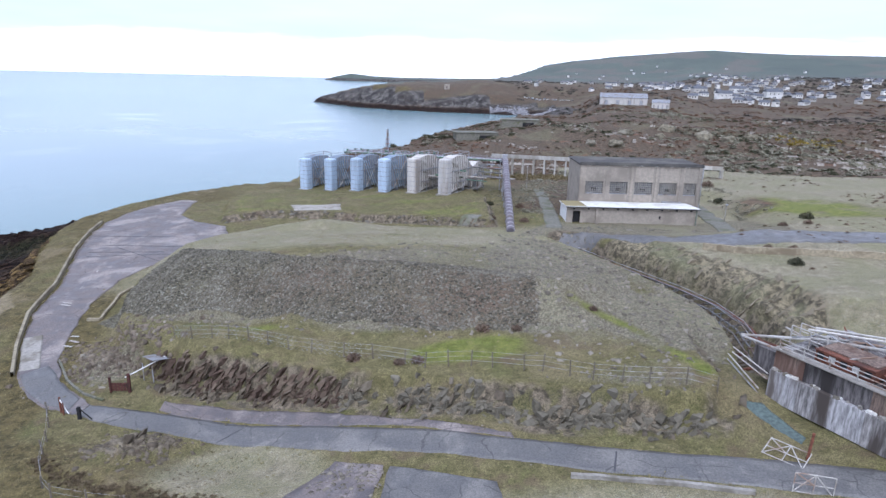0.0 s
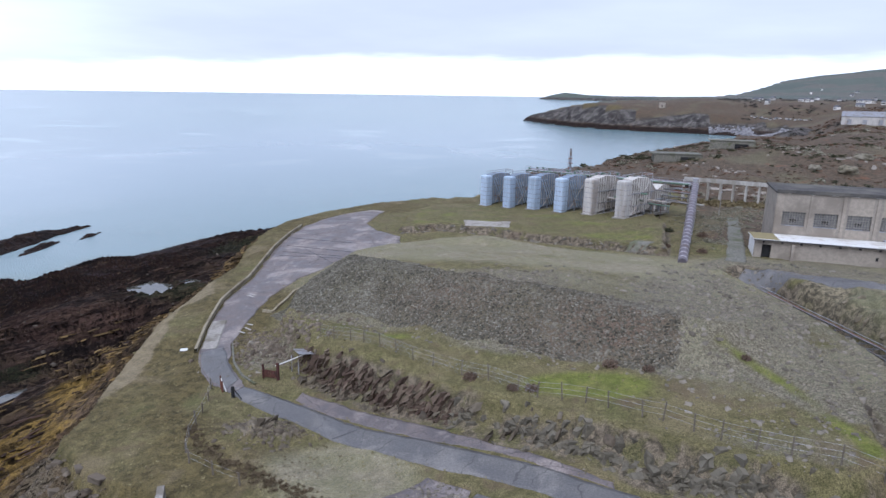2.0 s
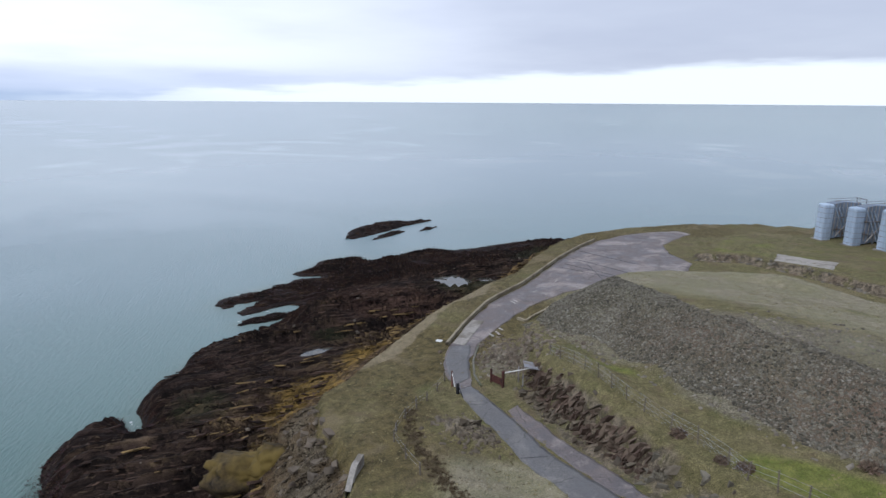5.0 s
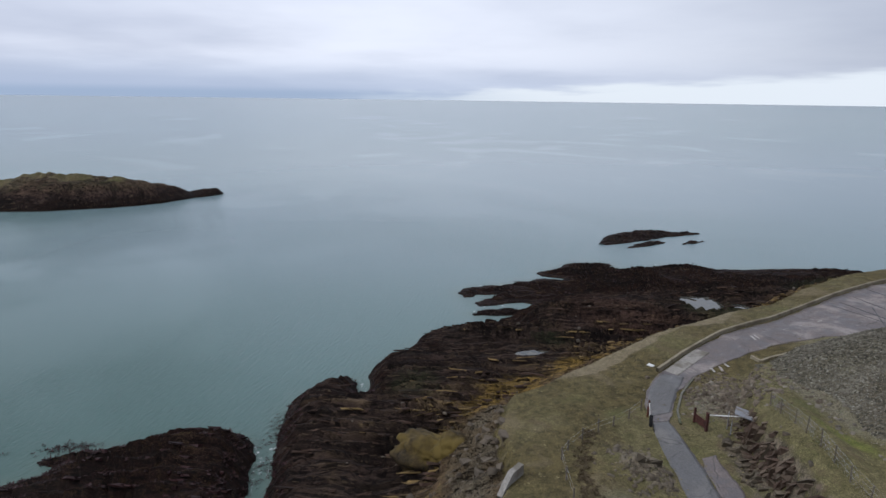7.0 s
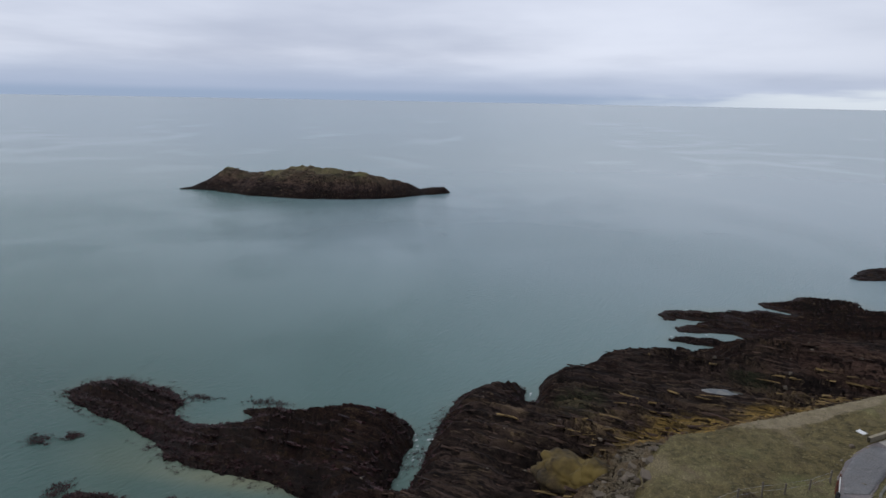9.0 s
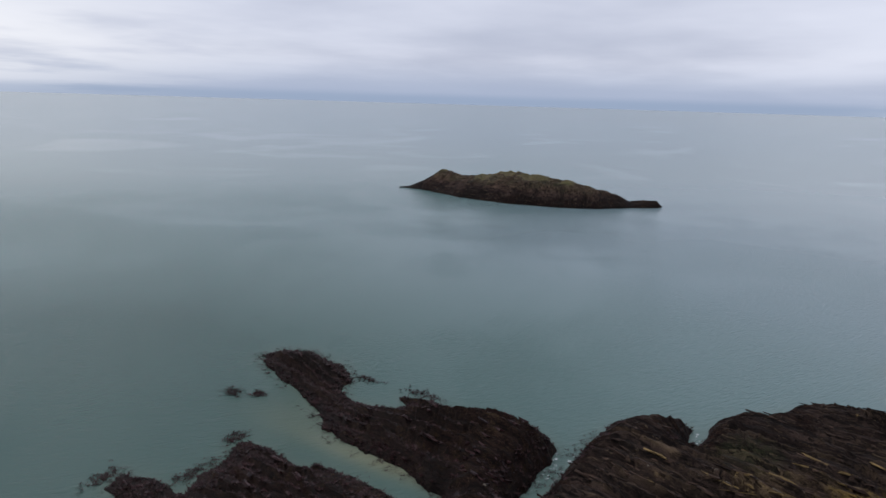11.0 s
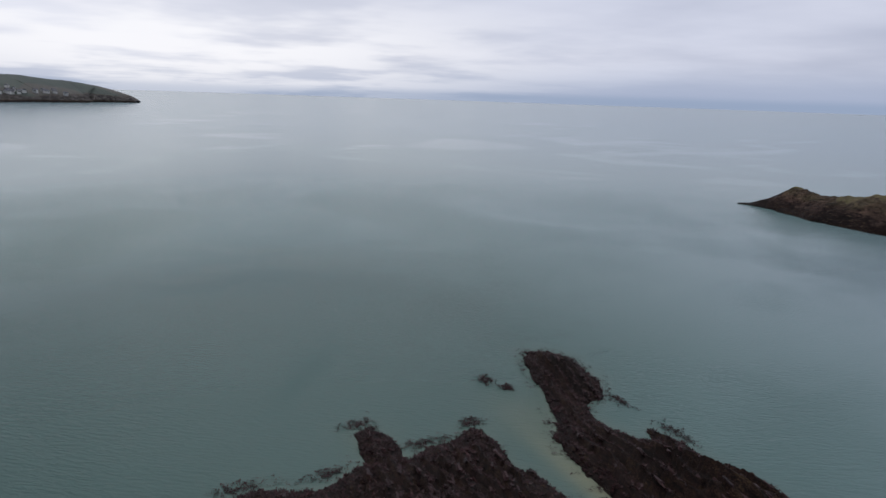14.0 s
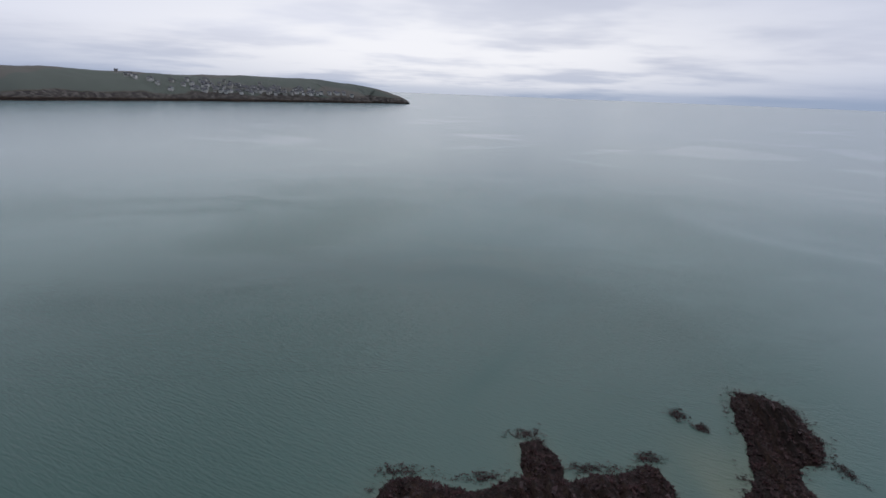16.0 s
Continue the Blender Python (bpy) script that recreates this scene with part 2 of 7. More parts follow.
    # far cliffs grey, not brown: some haze is put into the base colour
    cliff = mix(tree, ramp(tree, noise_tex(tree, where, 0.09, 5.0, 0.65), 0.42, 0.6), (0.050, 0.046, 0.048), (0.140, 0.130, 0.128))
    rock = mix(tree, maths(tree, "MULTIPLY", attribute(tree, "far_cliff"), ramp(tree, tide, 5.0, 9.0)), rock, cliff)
    barnacle = maths(tree, "MULTIPLY", maths(tree, "MULTIPLY", ramp(tree, fine, 0.5, 0.62), ramp(tree, huge, 0.42, 0.6)), ramp(tree, tide, 4.0, 6.0))
    rock = mix(tree, maths(tree, "MULTIPLY", barnacle, 0.5), rock, (0.10, 0.066, 0.04))
    rock = mix(tree, maths(tree, "MULTIPLY", crack, 0.85), rock, (0.004, 0.003, 0.0028))
    # broad black and brown bands along the beds
    band = node(tree, "ShaderNodeCombineXYZ", {0: maths(tree, "MULTIPLY", attribute(tree, "strata"), 0.22), 1: maths(tree, "MULTIPLY", axes[1], 0.07), 2: 0.0}).outputs[0]
    rock = mix(tree, ramp(tree, noise_tex(tree, band, 1.0, 5.0, 0.62, 0.5), 0.5, 0.6, 0.0, 0.5), rock, (0.0055, 0.0042, 0.004))
    # thin beds: dark partings and paler weathered edges
    leaf = node(tree, "ShaderNodeCombineXYZ", {0: maths(tree, "MULTIPLY", attribute(tree, "strata"), 3.4), 1: maths(tree, "MULTIPLY", axes[1], 0.22), 2: maths(tree, "MULTIPLY", height, 1.6)}).outputs[0]
    parting = noise_tex(tree, leaf, 1.0, 5.0, 0.65, 0.3)
    rock = mix(tree, ramp(tree, parting, 0.46, 0.36, 0.0, 0.8), rock, (0.003, 0.0024, 0.0023))
    rock = mix(tree, ramp(tree, parting, 0.58, 0.7, 0.0, 0.5), rock, mix(tree, attribute(tree, "dry"), (0.03, 0.016, 0.013), (0.16, 0.115, 0.075)))
    seam = noise_tex(tree, where, 1.3, 6.0, 0.65, 0.6)
    bank = mix(tree, ramp(tree, seam, 0.36, 0.64), (0.052, 0.043, 0.032), (0.19, 0.155, 0.118))
    bank = mix(tree, ramp(tree, noise_tex(tree, where, 0.45, 4.0, 0.6), 0.5, 0.62, 0.0, 0.75), bank, mix(tree, ramp(tree, fine, 0.35, 0.65), (0.05, 0.052, 0.02), (0.15, 0.135, 0.06)))
    bank = mix(tree, ramp(tree, wide, 0.56, 0.7, 0.0, 0.6), bank, (0.085, 0.05, 0.033))
    cut = mix(tree, ramp(tree, seam, 0.38, 0.62), (0.065, 0.056, 0.040), (0.23, 0.195, 0.135))
    cut = mix(tree, ramp(tree, wide, 0.48, 0.64, 0.0, 0.7), cut, (0.125, 0.125, 0.075))
    bank = mix(tree, attribute(tree, "pale_face"), bank, cut)
    out = mix(tree, ragged(tree, attribute(tree, "moor"), wide), turf, moor)
    worn = mix(tree, ramp(tree, mid, 0.32, 0.68), (0.044, 0.035, 0.0135), (0.140, 0.110, 0.048))
    worn = mix(tree, ramp(tree, fine, 0.5, 0.62, 0.0, 0.55), worn, (0.045, 0.04, 0.02))
    worn = mix(tree, ramp(tree, wide, 0.52, 0.66, 0.0, 0.8), worn, (0.165, 0.13, 0.08))
    out = mix(tree, ragged(tree, attribute(tree, "worn"), wide), out, worn)
    sandy = mix(tree, ramp(tree, mid, 0.3, 0.7), (0.145, 0.117, 0.075), (0.225, 0.185, 0.125))
    out = mix(tree, ragged(tree, attribute(tree, "sandy"), mid), out, sandy)
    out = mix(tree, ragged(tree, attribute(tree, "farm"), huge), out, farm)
    out = mix(tree, ragged(tree, attribute(tree, "earth"), wide), out, earth)
    out = mix(tree, ragged(tree, attribute(tree, "gravel"), mid), out, gravel)
    out = mix(tree, ragged(tree, attribute(tree, "dark"), mid, 0.12), out, dark)
    out = mix(tree, ragged(tree, attribute(tree, "bank"), mid, 0.2, 0.9), out, bank)
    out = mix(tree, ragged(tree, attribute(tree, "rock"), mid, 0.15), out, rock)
    grit = noise_tex(tree, where, 13.0, 4.0, 0.75)
    gritty = ramp(tree, grit, 0.36, 0.64, 0.5, 1.42)
    out = mix(tree, 1.0, out, node(tree, "ShaderNodeCombineXYZ", {0: gritty, 1: gritty, 2: maths(tree, "MULTIPLY", gritty, 0.92)}).outputs[0], "MULTIPLY")
    tree.links.new(out, shader.inputs["Base Color"])
    wet = maths(tree, "MULTIPLY", attribute(tree, "rock"), ramp(tree, tide, 1.0, 4.0, 1.0, 0.0))
    tree.links.new(ramp(tree, wet, 0.0, 1.0, 0.92, 0.7), shader.inputs["Roughness"])
    tree.links.new(ramp(tree, attribute(tree, "rock"), 0.0, 1.0, 0.25, 0.1), shader.inputs["Specular IOR Level"])
    relief = maths(tree, "ADD", maths(tree, "MULTIPLY", maths(tree, "ADD", maths(tree, "MULTIPLY", layer, 1.5), maths(tree, "MULTIPLY", parting, 1.2)), attribute(tree, "rock")), maths(tree, "ADD", maths(tree, "MULTIPLY", fine, 0.25), maths(tree, "MULTIPLY", mid, 0.5)))
    bump(tree, shader, relief, 0.8, 0.3)
    return m


def sea_material():
    m, tree, shader = material("sea_water", 0.12, 0.0, 0.5)
    where = place(tree)
    shader.inputs["IOR"].default_value = 1.21
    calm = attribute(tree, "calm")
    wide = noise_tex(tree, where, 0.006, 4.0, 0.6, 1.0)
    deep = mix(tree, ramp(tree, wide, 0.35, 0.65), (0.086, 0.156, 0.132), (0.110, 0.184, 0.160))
    # far water paler and bluer with distance: sky reflection put into the base colour
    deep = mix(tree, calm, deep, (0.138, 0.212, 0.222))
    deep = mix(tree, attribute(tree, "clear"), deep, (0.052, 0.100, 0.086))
    # broad patches of lighter, bluer base colour
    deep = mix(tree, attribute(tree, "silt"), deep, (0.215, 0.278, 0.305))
    deep = mix(tree, attribute(tree, "shallow"), deep, (0.17, 0.18, 0.115))
    # long slicks and pale drifts; their bright sky reflection is painted into the base colour
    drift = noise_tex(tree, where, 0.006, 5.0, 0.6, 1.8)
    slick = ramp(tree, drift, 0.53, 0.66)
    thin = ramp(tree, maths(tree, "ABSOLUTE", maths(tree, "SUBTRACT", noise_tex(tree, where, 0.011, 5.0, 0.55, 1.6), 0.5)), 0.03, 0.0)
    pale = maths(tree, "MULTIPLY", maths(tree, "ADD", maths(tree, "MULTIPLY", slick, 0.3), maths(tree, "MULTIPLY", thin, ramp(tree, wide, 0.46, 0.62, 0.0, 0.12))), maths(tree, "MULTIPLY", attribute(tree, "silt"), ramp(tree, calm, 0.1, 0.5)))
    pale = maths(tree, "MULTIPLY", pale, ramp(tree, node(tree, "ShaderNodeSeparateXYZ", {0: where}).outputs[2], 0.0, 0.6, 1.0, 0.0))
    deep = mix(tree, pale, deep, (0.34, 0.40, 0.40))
    fleck = noise_tex(tree, where, 1.1, 6.0, 0.75)
    foam = ramp(tree, maths(tree, "ADD", attribute(tree, "foam"), maths(tree, "MULTIPLY", fleck, 0.9)), 1.02, 1.2)
    tree.links.new(mix(tree, foam, deep, (0.75, 0.77, 0.78)), shader.inputs["Base Color"])
    rough = maths(tree, "ADD", ramp(tree, calm, 0.0, 1.0, 0.17, 0.19), maths(tree, "MULTIPLY", slick, -0.03))
    tree.links.new(maths(tree, "ADD", rough, maths(tree, "MULTIPLY", foam, 0.4)), shader.inputs["Roughness"])
    # wind ripples in gusts, with smoother water between
    swell = noise_tex(tree, node(tree, "ShaderNodeVectorMath", {0: where, 1: (0.5, 0.8, 1.0)}, operation="MULTIPLY").outputs[0], 0.3, 3.0, 0.6)
    chop = node(tree, "ShaderNodeVectorRotate", {"Vector": where, "Angle": radians(35)}, rotation_type="Z_AXIS").outputs[0]
    ripple = noise_tex(tree, node(tree, "ShaderNodeVectorMath", {0: chop, 1: (0.55, 2.4, 1.0)}, operation="MULTIPLY").outputs[0], 0.85, 4.0, 0.62, 0.35)
    gust = ramp(tree, noise_tex(tree, where, 0.012, 4.0, 0.55, 0.8), 0.36, 0.6, 0.25, 1.0)
    force = maths(tree, "MULTIPLY", gust, ramp(tree, calm, 0.0, 0.32, 0.8, 0.0))
    level = node(tree, "ShaderNodeCombineXYZ", {0: 0.0, 1: 0.0, 2: 1.0}).outputs[0]
    rise = ramp(tree, node(tree, "ShaderNodeSeparateXYZ", {0: where}).outputs[2], 0.0, 2.0)
    level = node(tree, "ShaderNodeMix", {0: rise, 4: level, 5: node(tree, "ShaderNodeNewGeometry").outputs["Normal"]}, data_type="VECTOR").outputs[1]
    surface = node(tree, "ShaderNodeBump", {"Height": maths(tree, "ADD", maths(tree, "MULTIPLY", swell, 0.35), maths(tree, "MULTIPLY", ripple, 1.3)), "Strength": force, "Distance": 0.25, "Normal": level})
    tree.links.new(surface.outputs[0], shader.inputs["Normal"])
    return m


def road_material(name, base, pale, dark, wet=0.45):
    """Old asphalt: bleached and dark patches, worn aggregate, long cracks and damp sheen."""
    m, tree, shader = material(name, wet, 0.0, 0.5)
    where = place(tree)
    broad = noise_tex(tree, where, 0.13, 5.0, 0.6, 0.5)
    patch = noise_tex(tree, where, 0.42, 6.0, 0.68, 0.3)
    grain = noise_tex(tree, where, 7.0, 5.0, 0.75)
    out = mix(tree, ramp(tree, patch, 0.36, 0.64), dark, base)
    out = mix(tree, ramp(tree, broad, 0.5, 0.62, 0.0, 0.8), out, pale)
    out = mix(tree, ramp(tree, noise_tex(tree, where, 0.9, 5.0, 0.7), 0.56, 0.7, 0.0, 0.65), out, pale)
    out = mix(tree, ramp(tree, noise_tex(tree, where, 0.21, 4.0, 0.6, 0.8), 0.56, 0.64, 0.0, 0.6), out, dark)
    cells = node(tree, "ShaderNodeTexVoronoi", {"Vector": node(tree, "ShaderNodeVectorMath", {0: where, 1: node(tree, "ShaderNodeTexNoise", {"Vector": where, "Scale": 0.7}).outputs["Color"]}, operation="ADD").outputs[0], "Scale": 0.22}, feature="DISTANCE_TO_EDGE")
    crack = maths(tree, "MULTIPLY", ramp(tree, cells.outputs["Distance"], 0.016, 0.004), ramp(tree, patch, 0.42, 0.56))
    out = mix(tree, maths(tree, "MULTIPLY", crack, 0.7), out, tuple(c * 0.45 for c in dark))
    speck = ramp(tree, grain, 0.34, 0.66, 0.72, 1.28)
    out = mix(tree, 1.0, out, node(tree, "ShaderNodeCombineXYZ", {0: speck, 1: speck, 2: speck}).outputs[0], "MULTIPLY")
    tree.links.new(out, shader.inputs["Base Color"])
    tree.links.new(ramp(tree, patch, 0.35, 0.65, wet - 0.1, wet + 0.22), shader.inputs["Roughness"])
    bump(tree, shader, grain, 0.4, 0.02)
    return m


GROUND = ground_material()
SEA = sea_material()
ASPHALT = road_material("worn_asphalt", (0.112, 0.107, 0.102), (0.165, 0.155, 0.142), (0.086, 0.083, 0.081))
PALE_ASPHALT = road_material("bleached_asphalt", (0.150, 0.124, 0.114), (0.255, 0.218, 0.196), (0.088, 0.077, 0.076), 0.55)
JOINT = plain("tar_seam", (0.075, 0.074, 0.08), 0.8, grain=4.0)
CONCRETE = plain("weathered_concrete", (0.265, 0.25, 0.225), 0.85, vary=0.2, grain=3.0, stain=(0.15, 0.135, 0.11))
PALE_CONCRETE = plain("bleached_concrete", (0.42, 0.405, 0.37), 0.85, vary=0.15, grain=2.0, stain=(0.28, 0.26, 0.22), streak=True)
# darker copy of the tower blue, with the shade of the sides in its colour
BLUE_SIDE = plain("dulled_blue_sheeting", (0.20, 0.25, 0.32), 0.6, vary=0.3, grain=1.5, stain=(0.15, 0.18, 0.22), streak=True)
STAINED = plain("streaked_concrete", (0.23, 0.22, 0.215), 0.85, vary=0.6, grain=5.5, stain=(0.06, 0.05, 0.044), streak=True)
WHITE = plain("flaking_white_paint", (0.68, 0.68, 0.66), 0.6, vary=0.12, grain=4.0, stain=(0.5, 0.47, 0.42))
RUST = plain("rusted_steel", (0.14, 0.055, 0.035), 0.85, vary=0.4, grain=5.0, stain=(0.07, 0.035, 0.028))
STEEL = plain("grey_galvanised_steel", (0.30, 0.31, 0.33), 0.55, 0.4, vary=0.2, grain=5.0, stain=(0.2, 0.16, 0.13))
DARK = plain("dark_void", (0.02, 0.02, 0.021), 0.9, grain=4.0)
BLUE_CLAD = plain("blue_grey_cladding", (0.37, 0.455, 0.56), 0.5, vary=0.14, grain=2.0, stain=(0.25, 0.31, 0.38), streak=True)
BEIGE_CLAD = plain("bleached_cladding", (0.46, 0.44, 0.41), 0.6, vary=0.14, grain=2.0, stain=(0.29, 0.26, 0.23), streak=True)
BUFF_WALL = plain("sandy_concrete", (0.27, 0.235, 0.165), 0.9, vary=0.25, grain=3.0, stain=(0.17, 0.14, 0.095))
RENDER = plain("buff_rendered_wall", (0.275, 0.245, 0.205), 0.9, vary=0.13, grain=2.0, stain=(0.205, 0.18, 0.15))
ROOF_DARK = plain("dark_felt_roof", (0.070, 0.068, 0.066), 0.95, vary=0.2, grain=2.0, stain=(0.11, 0.105, 0.095), spec=0.1)
PURPLE_PIPE = plain("mauve_grey_pipe", (0.145, 0.13, 0.15), 0.6, 0.2, vary=0.2, grain=3.0, stain=(0.13, 0.105, 0.10))
GREEN_PIPE = plain("green_painted_steel", (0.10, 0.16, 0.12), 0.6, vary=0.3, grain=3.0, stain=(0.07, 0.075, 0.06))
WOOD = plain("grey_weathered_timber", (0.135, 0.115, 0.09), 0.9, vary=0.3, grain=9.0)
STONE = plain("grey_schist_stone", (0.125, 0.11, 0.085), 0.9, vary=0.35, grain=3.0, stain=(0.235, 0.212, 0.172), island=0.85, deep=0.28)
DARK_STONE = plain("dark_slate_stone", (0.060, 0.054, 0.036), 0.9, vary=0.5, grain=2.0, stain=(0.225, 0.205, 0.16), island=0.9, deep=0.3)
WRACK = plain("brown_wrack", (0.013, 0.0042, 0.0044), 0.6, vary=0.6, grain=4.0, stain=(0.048, 0.0165, 0.0160), island=0.8, spec=0.25)
HEDGE = plain("bare_hedge", (0.055, 0.05, 0.045), 0.95, vary=0.5, grain=0.5, stain=(0.11, 0.10, 0.085), island=0.8)
SCRUB = plain("dead_bramble", (0.115, 0.072, 0.05), 0.95, vary=0.5, grain=4.0, stain=(0.21, 0.165, 0.12), island=0.8)
GORSE = plain("gorse_green", (0.040, 0.044, 0.026), 0.95, vary=0.5, grain=3.0, stain=(0.09, 0.085, 0.045), island=0.7)
SLATE = plain("slate_roof", (0.10, 0.105, 0.12), 0.7, vary=0.2, grain=1.0)
WALL_PAINT = plain("limewashed_house_wall", (0.62, 0.61, 0.58), 0.8, vary=0.25, grain=0.1, stain=(0.42, 0.40, 0.36))
PALE_SCRUB = plain("grey_green_scrub", (0.205, 0.195, 0.135), 0.95, vary=0.4, grain=3.0, stain=(0.30, 0.285, 0.22), island=0.8, deep=0.4)
BRACKEN = plain("dead_bracken", (0.135, 0.072, 0.045), 0.95, vary=0.4, grain=3.0, stain=(0.20, 0.13, 0.08), island=0.8, deep=0.4)
GORSE_FLOWER = plain("yellow_gorse_bloom", (0.36, 0.25, 0.03), 0.95, vary=0.4, grain=3.0, stain=(0.12, 0.11, 0.04), island=0.8)
GRIMY_GLASS = plain("grimy_wired_glass", (0.15, 0.15, 0.15), 0.4, vary=0.35, grain=2.5, stain=(0.23, 0.22, 0.2))
GLOOM_STEEL = plain("dull_dark_pipe", (0.15, 0.15, 0.15), 0.6, 0.2, vary=0.3, grain=4.0, stain=(0.10, 0.06, 0.045))
FADED_WHITE = plain("faded_white_steel", (0.36, 0.345, 0.32), 0.6, vary=0.25, grain=5.0, stain=(0.22, 0.15, 0.11))
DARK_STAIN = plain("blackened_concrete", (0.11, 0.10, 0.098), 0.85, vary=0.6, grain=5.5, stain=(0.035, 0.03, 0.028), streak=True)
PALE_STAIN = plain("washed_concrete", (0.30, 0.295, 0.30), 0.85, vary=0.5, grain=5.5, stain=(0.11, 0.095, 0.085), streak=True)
RUST_STAIN = plain("rust_washed_concrete", (0.17, 0.125, 0.10), 0.85, vary=0.5, grain=5.5, stain=(0.10, 0.06, 0.045), streak=True)
BAY_STONE = plain("blue_grey_boulder", (0.14, 0.14, 0.155), 0.9, vary=0.4, grain=1.0, stain=(0.34, 0.34, 0.35), island=0.8)
SHORE_BED = plain("dark_bedded_schist", (0.021, 0.0135, 0.011), 0.75, vary=0.8, grain=3.0, stain=(0.094, 0.058, 0.040), island=0.8, deep=0.25, spec=0.15)
OCHRE_BED = plain("ochre_lichened_schist", (0.080, 0.055, 0.028), 0.85, vary=0.7, grain=3.0, stain=(0.29, 0.20, 0.082), island=0.7, deep=0.25, spec=0.15)
PALE_RUBBLE = plain("grey_buff_rubble", (0.080, 0.062, 0.044), 0.9, vary=0.5, grain=2.0, stain=(0.185, 0.155, 0.118), island=0.9, deep=0.4)
OLD_RUST = plain("dark_rusted_steel", (0.075, 0.030, 0.024), 0.9, vary=0.4, grain=5.0, stain=(0.04, 0.022, 0.02))
FACE_STONE = plain("pale_fluted_rock", (0.145, 0.125, 0.088), 0.9, vary=0.45, grain=1.4, stain=(0.20, 0.17, 0.12), island=0.6, deep=0.5)
KNOLL_STONE = plain("mossy_moor_rock", (0.14, 0.125, 0.088), 0.9, vary=0.5, grain=1.2, stain=(0.215, 0.195, 0.15))
PALE_PIPE = plain("pale_mauve_collar", (0.235, 0.22, 0.24), 0.6, vary=0.25, grain=3.0, stain=(0.19, 0.17, 0.18))
FIELD_BANK = plain("dead_fern_brown", (0.085, 0.062, 0.036), 0.95, vary=0.5, grain=3.0, stain=(0.15, 0.12, 0.07), island=0.8, deep=0.35)
BANK_FACE = plain("mossy_schist_face", (0.12, 0.105, 0.075), 0.9, vary=0.6, grain=4.0, stain=(0.19, 0.17, 0.13), relief=0.1, island=0.7, deep=0.4)
CUT_FACE = plain("dark_brown_cut_schist", (0.075, 0.050, 0.037), 0.9, vary=0.45, grain=3.0, stain=(0.15, 0.118, 0.085), island=0.7, deep=0.45)
REED = plain("straw_reed", (0.20, 0.155, 0.075), 0.95, vary=0.4, grain=3.0, stain=(0.26, 0.215, 0.12), island=0.8, deep=0.35)
MOSSY = plain("mossy_concrete", (0.145, 0.14, 0.115), 0.85, vary=0.3, grain=2.5, stain=(0.09, 0.095, 0.05))
BOULDER = plain("lichened_boulder", (0.034, 0.023, 0.009), 0.9, vary=0.8, grain=1.2, stain=(0.13, 0.092, 0.022))
TUFT = plain("coarse_grass", (0.14, 0.125, 0.055), 0.95, vary=0.3, grain=2.0, stain=(0.29, 0.245, 0.13), island=0.9, deep=0.42)
OUTCROP = plain("pale_moor_rock", (0.27, 0.24, 0.20), 0.9, vary=0.45, grain=1.0, stain=(0.37, 0.34, 0.30), island=0.6)
BANK_STONE = plain("brown_schist_block", (0.085, 0.067, 0.048), 0.9, vary=0.4, grain=2.5, stain=(0.17, 0.145, 0.105), island=0.8)
POOL, pool_tree, pool_shader = material("still_pool", 0.06, 0.0, 0.5)
pool_tree.links.new(mix(pool_tree, ramp(pool_tree, noise_tex(pool_tree, place(pool_tree), 0.8), 0.4, 0.6), (0.05, 0.055, 0.05), (0.09, 0.085, 0.07)), pool_shader.inputs["Base Color"])
TEAL = plain("teal_netting", (0.080, 0.105, 0.10), 0.9, vary=0.3, grain=4.0)

# ---- plan of the coast ----
SHORE_SOUTH = [(60, -14), (20, -18), (5, -20), (-2.3, -23), (-5.3, -27.5), (-8.7, -27.8), (-12, -25.4), (-16, -24.7), (-18.5, -26.8), (-21.1, -27.5), (-22.3, -35), (-25.6, -35.6), (-27.3, -31.4), (-27.7, -26.8), (-30.6, -27.6), (-34.6, -27.4), (-38.4, -29.6), (-40, -28), (-40, -24), (-39.4, -19), (-41.4, -15.7), (-41.2, -9.5), (-40.1, -4), (-37, 3)]
SHORE_SLAB = [(-43.4, 0.3), (-45.3, -6), (-46.4, -14), (-47.2, -21.2), (-50.3, -25), (-53, -31), (-56, -38), (-59, -45), (-61.5, -48.5), (-65.5, -47.8), (-68, -42.5), (-66.9, -33.6), (-62.5, -28.3), (-58.7, -26.8), (-56.9, -24.1), (-58.6, -17.8), (-59.8, -15.5), (-62, -18), (-63.8, -13), (-63.6, -8), (-64.3, 0), (-63, 7.4), (-61.5, 9), (-57, 9.8), (-46, 9.2), (-46, 10.4)]
